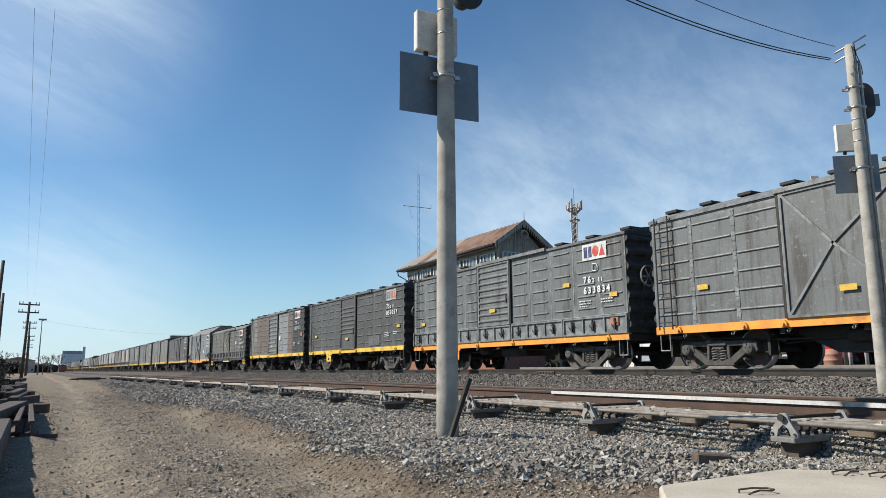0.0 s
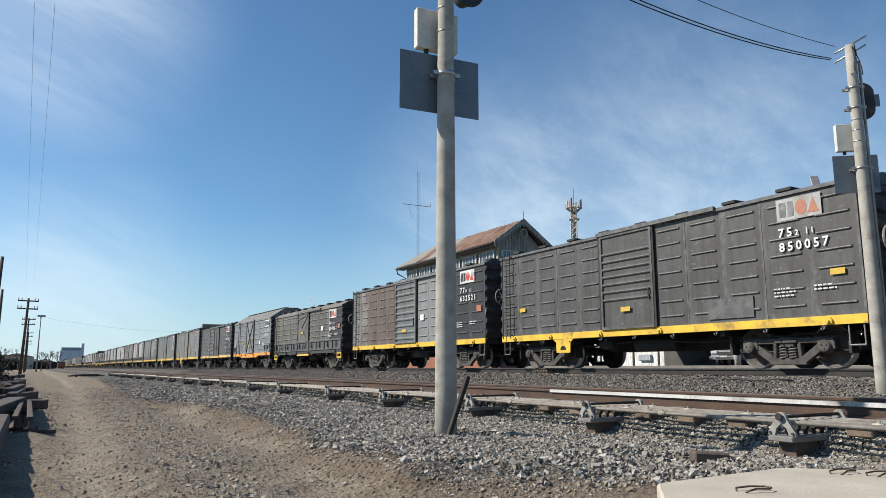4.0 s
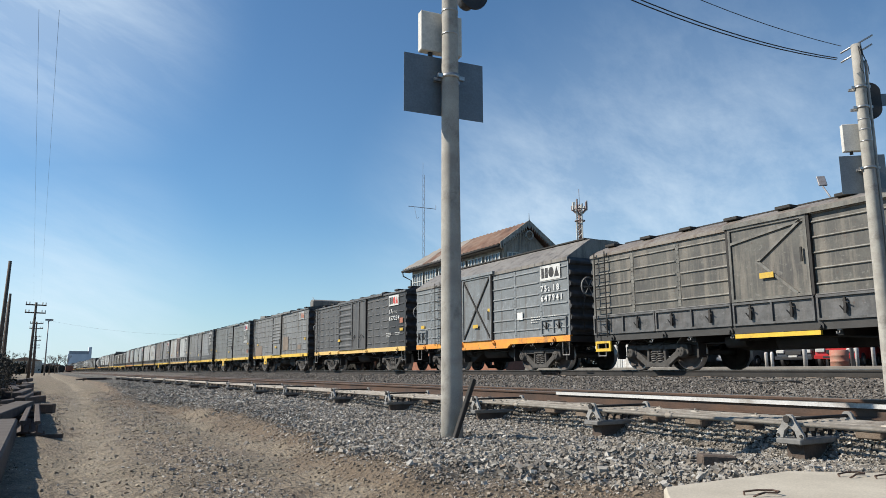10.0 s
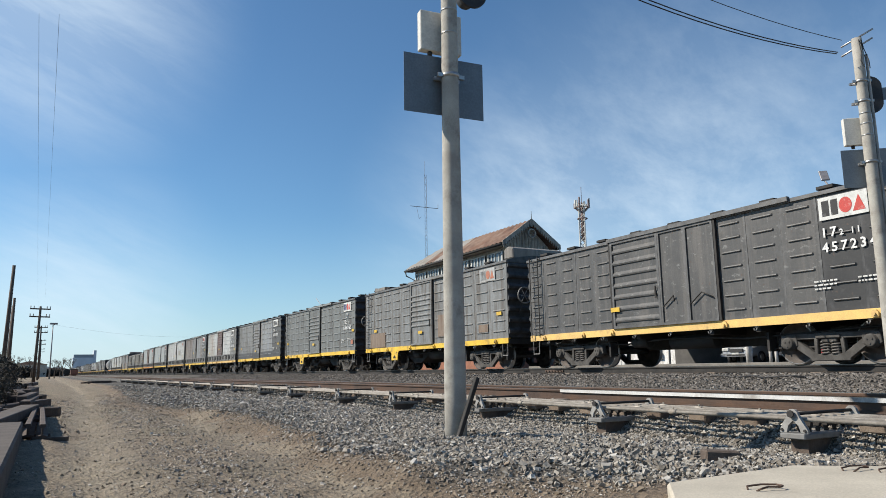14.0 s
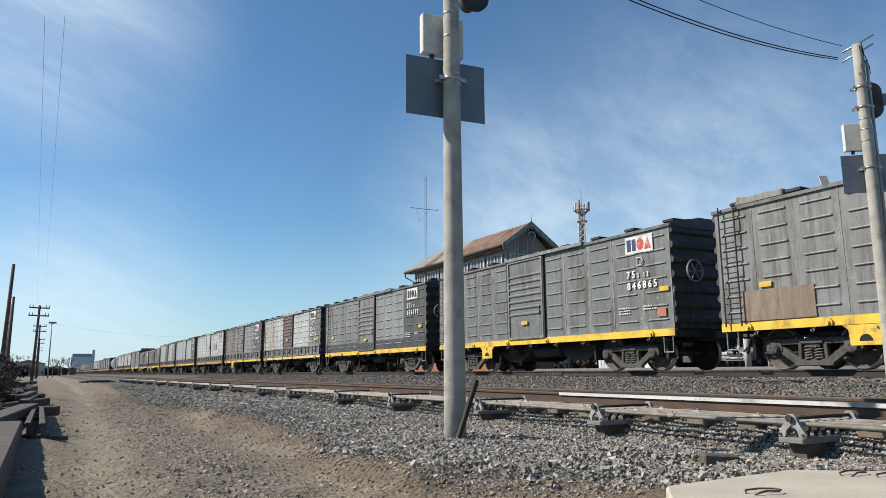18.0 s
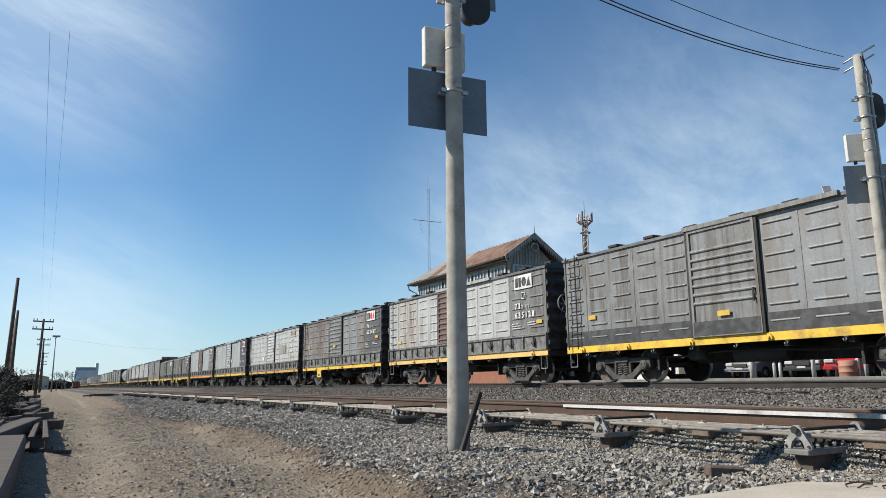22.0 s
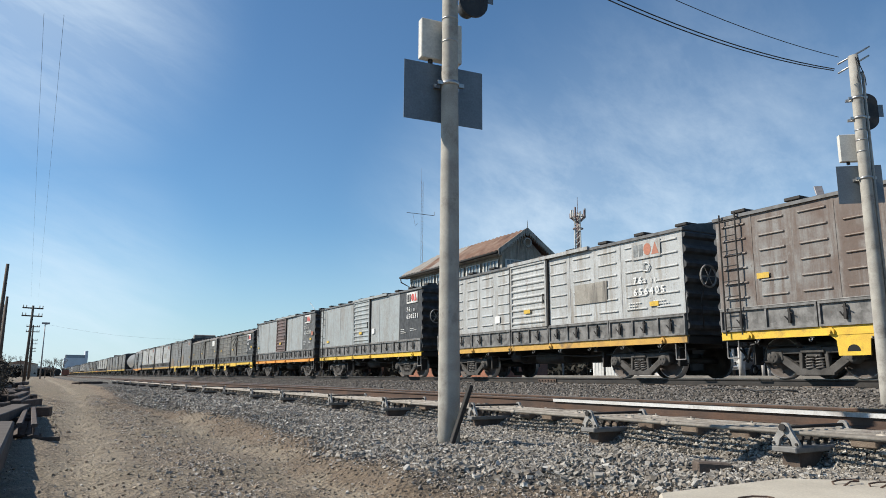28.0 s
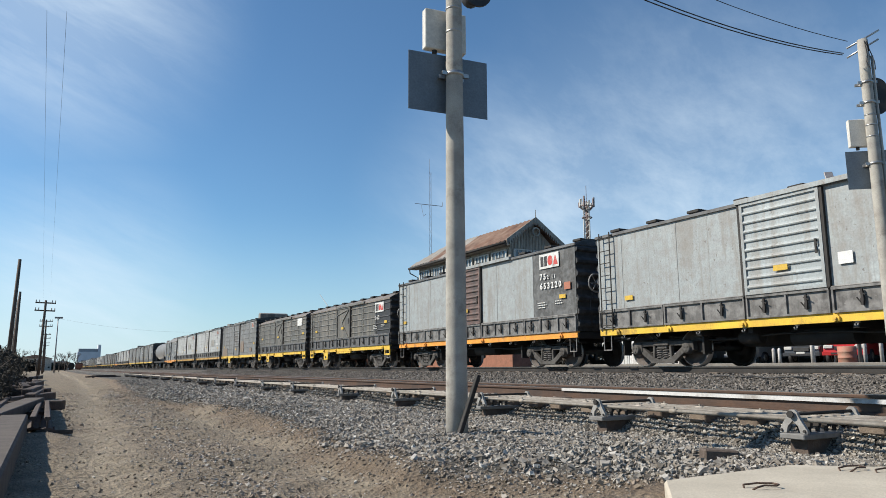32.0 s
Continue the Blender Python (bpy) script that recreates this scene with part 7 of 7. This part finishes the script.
def car(x, y, yaw, color, label):
    ob = thing("parked_car", label, "car", m=pose(x, y, YARD, 0, 0, yaw), group="parked cars")
    bm = bmesh.new()
    prism(bm, [(-2.05, 0.35), (-2.0, 0.75), (-1.35, 0.92), (1.7, 0.95), (2.05, 0.80), (2.08, 0.35)], "x", -0.82, 0.82)
    body = part("body", bm, color, ob, bevel=0.05)
    bm = bmesh.new()
    prism(bm, [(-1.3, 0.93), (-0.55, 1.40), (0.95, 1.43), (1.6, 0.96)], "x", -0.72, 0.72)
    cab = part("cabin", bm, GLASS, ob, "dark car windows", bevel=0.03)
    bm = bmesh.new()
    prism(bm, [(-0.60, 1.39), (-0.5, 1.45), (0.9, 1.48), (1.0, 1.42)], "x", -0.70, 0.70)
    part("car_roof", bm, color, ob, bevel=0.02)
    for sx in (-0.78, 0.78):
        for sy in (-1.25, 1.3):
            bm = bmesh.new()
            lathe(bm, [(-0.09, 0.2), (-0.09, 0.30), (0.09, 0.30), (0.09, 0.2)], 16, "x")
            w = part("wheel", bm, BLACK_PAINT, ob, "car wheel", at=pose(sx, sy, 0.30))
            bm = bmesh.new()
            lathe(bm, [(-0.095, 0.02), (-0.095, 0.18), (0.095, 0.18), (0.095, 0.02)], 12, "x")
            part("rim", bm, STEEL_BAND, w)
    for sx in (-0.6, 0.6):
        bm = bmesh.new()
        box(bm, sx - 0.19, sx + 0.19, -2.09, -1.9, 0.62, 0.78)
        part("headlight", bm, FRAME_WHITE, ob, "pale headlight glass", bevel=0.03)
    for name, x0, x1, y0, z0, z1, m in (("bumper", -0.84, 0.84, -2.14, 0.34, 0.50, color), ("grille", -0.36, 0.36, -2.10, 0.56, 0.72, BLACK_PAINT), ("air_intake", -0.5, 0.5, -2.155, 0.38, 0.46, BLACK_PAINT), ("plate", -0.2, 0.2, -2.165, 0.44, 0.53, FRAME_WHITE)):
        bm = bmesh.new()
        box(bm, x0, x1, y0, y0 + 0.2, z0, z1)
        part(name, bm, m, ob, bevel=0.012)
    for sx in (-0.86, 0.86):
        bm = bmesh.new()
        box(bm, sx - 0.09, sx + 0.09, -0.95, -0.82, 0.95, 1.08)
        part("wing_mirror", bm, color, ob, bevel=0.02)
    return ob


RED_PAINT = mat("red_car_paint", (0.45, 0.03, 0.03), (0.4, 0.03, 0.03), scale=2, rough=0.3, bump=0)
DARK_CAR = mat("dark_car_paint", (0.05, 0.055, 0.065), (0.04, 0.045, 0.05), scale=2, rough=0.3, bump=0)
SILVER_CAR = mat("silver_car_paint", (0.42, 0.43, 0.44), (0.38, 0.39, 0.40), scale=2, rough=0.28, metal=0.4, bump=0)
car(31.2, 19.2, -72, RED_PAINT, "red parked car beyond the main track")
car(32.0, 21.4, -80, DARK_CAR, "dark grey parked car beyond the main track")
car(32.0, 24.6, -84, SILVER_CAR, "silver parked car beyond the main track")


def shed(name, x0, x1, y0, y1, h, material, label, roof=None, base=-0.62):
    ob = thing(name, label, "building", m=pose(x0, y0, base))
    bm = bmesh.new()
    box(bm, 0, x1 - x0, 0, y1 - y0, 0, h)
    part("wall", bm, material, ob)
    bm = bmesh.new()
    box(bm, -0.15, x1 - x0 + 0.15, -0.15, y1 - y0 + 0.15, h, h + 0.12)
    part("roof", bm, roof or WALL_GREY, ob)
    return ob


low = shed("low_building", 46, 52, 43.3, 53, 2.9, PALE_WALL, "low white rendered building beyond the main track", base=YARD)
bm = bmesh.new()
prism(bm, [(0.0, 6.1)] + [(-0.05 - 0.03 * (i // 2 % 2), 6.1 + 0.21 * ((i + 1) // 2)) for i in range(32)] + [(0.0, 9.46)], "z", 0.0, 2.3)
part("shutter", bm, FRAME_WHITE, low, "white corrugated shutter")
bm = bmesh.new()
box(bm, -0.25, 0, 1.6, 3.0, 0.5, 1.0)
part("wall_box", bm, mat("far_grey_sheet", (0.33, 0.36, 0.39), rough=0.8), low, "grey box on the wall", bevel=0.03)
shed("brick_shed", 24.5, 27.5, 37.5, 42.5, 2.2, BRICK, "low orange brick shed beyond the main track")
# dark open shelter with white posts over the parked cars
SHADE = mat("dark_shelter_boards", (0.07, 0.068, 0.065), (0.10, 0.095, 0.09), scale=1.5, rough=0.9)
sh = thing("car_shelter", "long dark open shelter with white posts and an added unseen roof over parked cars", "shelter", m=pose(0, 0, YARD))
bm = bmesh.new()
box(bm, 38.0, 38.25, -6, 36, 0, 2.6)
part("back_wall", bm, SHADE, sh, "dark boarded back wall")
# roof is out of view, added to keep the back wall in shadow
bm = bmesh.new()
prism(bm, [(29.4, 2.35), (38.6, 2.75), (38.6, 2.95), (29.4, 2.5)], "y", -6, 36)
part("roof", bm, SHADE, sh)
for y, r_ in ((18.95, 0.12), (16.4, 0.075), (14.5, 0.06), (13.95, 0.06), (10.4, 0.075), (7.0, 0.075), (3.5, 0.075), (24.6, 0.06), (30.0, 0.06), (35.0, 0.06)):
    bm = bmesh.new()
    lathe(bm, [(0, r_), (1.2, r_), (1.24, r_ * 0.8), (1.26, r_ * 0.3)], 12, "z")
    single("post", bm, PALE_WALL, "white-painted post along the edge of the yard", "post", group="yard posts", m=pose(24.0, y, YARD))
for i in range(9):
    bm = bmesh.new()
    rod(bm, (30.8, -4.0 + 4.8 * i, 0), (30.8, -4.0 + 4.8 * i, 2.37), 0.07, 8)
    part("post", bm, PALE_WALL, sh, "white shelter post")
for y in (17.85, 17.6, 14.95):
    bm = bmesh.new()
    lathe(bm, [(0, 0.06), (0.52, 0.06), (0.56, 0.045), (0.58, 0.015)], 10, "z")
    single("bollard", bm, PALE_WALL, "short white post at the edge of the yard", "bollard", group="bollards", m=pose(23.8, y, YARD))
bm = bmesh.new()
lathe(bm, [(0, 0.28), (0.02, 0.29), (0.17, 0.285), (0.18, 0.30), (0.20, 0.285), (0.36, 0.285), (0.38, 0.30), (0.40, 0.285), (0.55, 0.29), (0.56, 0.27)], 18, "z")
single("oil_drum", bm, mat("faded_red_drum", (0.42, 0.13, 0.085), (0.36, 0.24, 0.18), scale=2.2, rough=0.7), "cut-down faded red steel drum beyond the main track", "drum", m=pose(23.2, 14.62, YARD))
# street light on a leaning arm, and a thin raised arm, both beyond the train
fl = thing("street_lamp", "flat-headed street light on a thin leaning arm", "street lamp", m=pose(22.0, 13.45, YARD))
bm = bmesh.new()
rod(bm, (0, 0, 0), (0, 0, 5.16), 0.06, 10, 0.045)
part("post", bm, MAST, fl)
bm = bmesh.new()
rod(bm, (0, 0, 5.1), (0, 0.42, 5.86), 0.028, 8)
part("arm", bm, MAST, fl)
bm = bmesh.new()
box(bm, -0.13, 0.13, 0, 0.44, -0.03, 0.03)
part("lamp_head", bm, MAST, fl, "flat grey lamp head", bevel=0.015, at=pose(0, 0.40, 5.88, 58, 0, -42))
ga = thing("barrier_post", "thin grey arm leaning from a post beyond the train", "barrier", m=pose(24.0, 66.5, -0.6))
bm = bmesh.new()
rod(bm, (0, 0, 0), (0, 0, 5.4), 0.08, 8)
part("post", bm, MAST, ga)
bm = bmesh.new()
rod(bm, (0, -0.6, 5.2), (0, 4.6, 8.03), 0.035, 6, 0.025)
part("arm", bm, MAST, ga)
# black cable on the ballast and a joint in the rail
bm = bmesh.new()
tube(bm, [(12.62 + 0.10 * math.sin(0.9 * i), 11.0 - 0.28 * i, -0.262 + 0.02 * math.sin(2.1 * i)) for i in range(9)], 0.016)
single("loose_cable", bm, BLACK_PAINT, "black cable lying on the ballast", "cable")
bm = bmesh.new()
prism(bm, [(-0.055, -0.125), (-0.02, -0.125), (-0.02, -0.05), (-0.04, -0.05)], "y", -0.45, 0.45)
for i in range(6):
    rod(bm, (-0.05, -0.375 + 0.15 * i, -0.085), (-0.085, -0.375 + 0.15 * i, -0.085), 0.02, 6)
single("fishplate", bm, RAIL_STEEL, "bolted joint plate on the main rail", "rail joint", m=pose(TRAIN_X - 0.838, 18.4, RAIL))
# dark tree line far behind the buildings
for i in range(16):
    shrub("tree_clump", 58 + 5 * math.sin(i * 2.1), -30 + 8.5 * i, -0.7, 7, 9, 4.0 + 1.3 * math.sin(i * 1.3), 700, 70 + i, "dark clump of trees behind the railway buildings", 0.32)

# dark trees, a tank wagon and a van standing at the end of the road
for i, (x, y, w, h) in enumerate(((-19, 235, 9, 5.0), (-12, 250, 8, 4.0), (-6.5, 265, 7, 3.8), (-1.0, 330, 7, 3.4), (3.5, 380, 6, 3.6), (-25, 220, 9, 5.6))):
    shrub("tree_clump", x, y, -1.0, w, 8, h, 1500, 170 + i, "dark clump of trees at the end of the dirt road", 0.26)
tank = thing("tank_wagon", "dark tank wagon standing on a far siding", "freight wagon", m=pose(7.4, 350, -0.9))
bm = bmesh.new()
rod(bm, (0, 0, 2.1), (0, 9, 2.1), 1.35, 18)
part("tank", bm, DARK_STEEL, tank)
bm = bmesh.new()
box(bm, -1.2, 1.2, -0.3, 9.3, 0.75, 0.95)
part("frame", bm, DARK_STEEL, tank)
for y in (1.2, 2.9, 6.2, 7.9):
    bm = bmesh.new()
    rod(bm, (-0.9, y, 0.45), (0.9, y, 0.45), 0.45, 14)
    part("wheelset", bm, DARK_STEEL, tank)
van = thing("goods_van", "faded red-brown goods van standing on a far siding", "freight wagon", m=pose(10.7, 362, -0.9))
bm = bmesh.new()
box(bm, -1.4, 1.4, 0, 9, 0.9, 3.1)
part("body", bm, BRICK, van)
bm = bmesh.new()
prism(bm, [(-1.5, 3.1), (1.5, 3.1), (0.8, 3.4), (-0.8, 3.4)], "y", -0.1, 9.1)
part("roof", bm, SHADE, van)
for y in (1.2, 2.9, 6.2, 7.9):
    bm = bmesh.new()
    rod(bm, (-0.9, y, 0.45), (0.9, y, 0.45), 0.45, 14)
    part("wheelset", bm, DARK_STEEL, van)

# dark scrub beyond the main track
for i, (y, d) in enumerate(((62, 26), (90, 30), (122, 36), (160, 42), (205, 50), (258, 60), (320, 70), (392, 80), (475, 90))):
    shrub("hedge", 27 + 0.02 * y, y, -0.8, 4, d * 1.25, 2.3 + 0.2 * math.sin(3 * i), 2600, 210 + i, "low dark scrub growing beyond the main track", 0.24)


def motions():
    """The train rolls towards the lens and past it; its wheels turn with it."""
    for ob, mid in TRAIN:
        walk(ob, [(0.5 * i, pose(TRAIN_X, mid - s, RAIL)) for i, s in enumerate(TRAVEL)])
    ts = np.arange(0, 321) / 10
    gone = np.interp(ts, np.arange(len(TRAVEL)) * 0.5, TRAVEL)
    for w, dy in SPIN:
        walk(w, [(float(t), pose(0, dy, 0.45, math.degrees(g / 0.45), 0, 0)) for t, g in zip(ts, gone)])


motions()
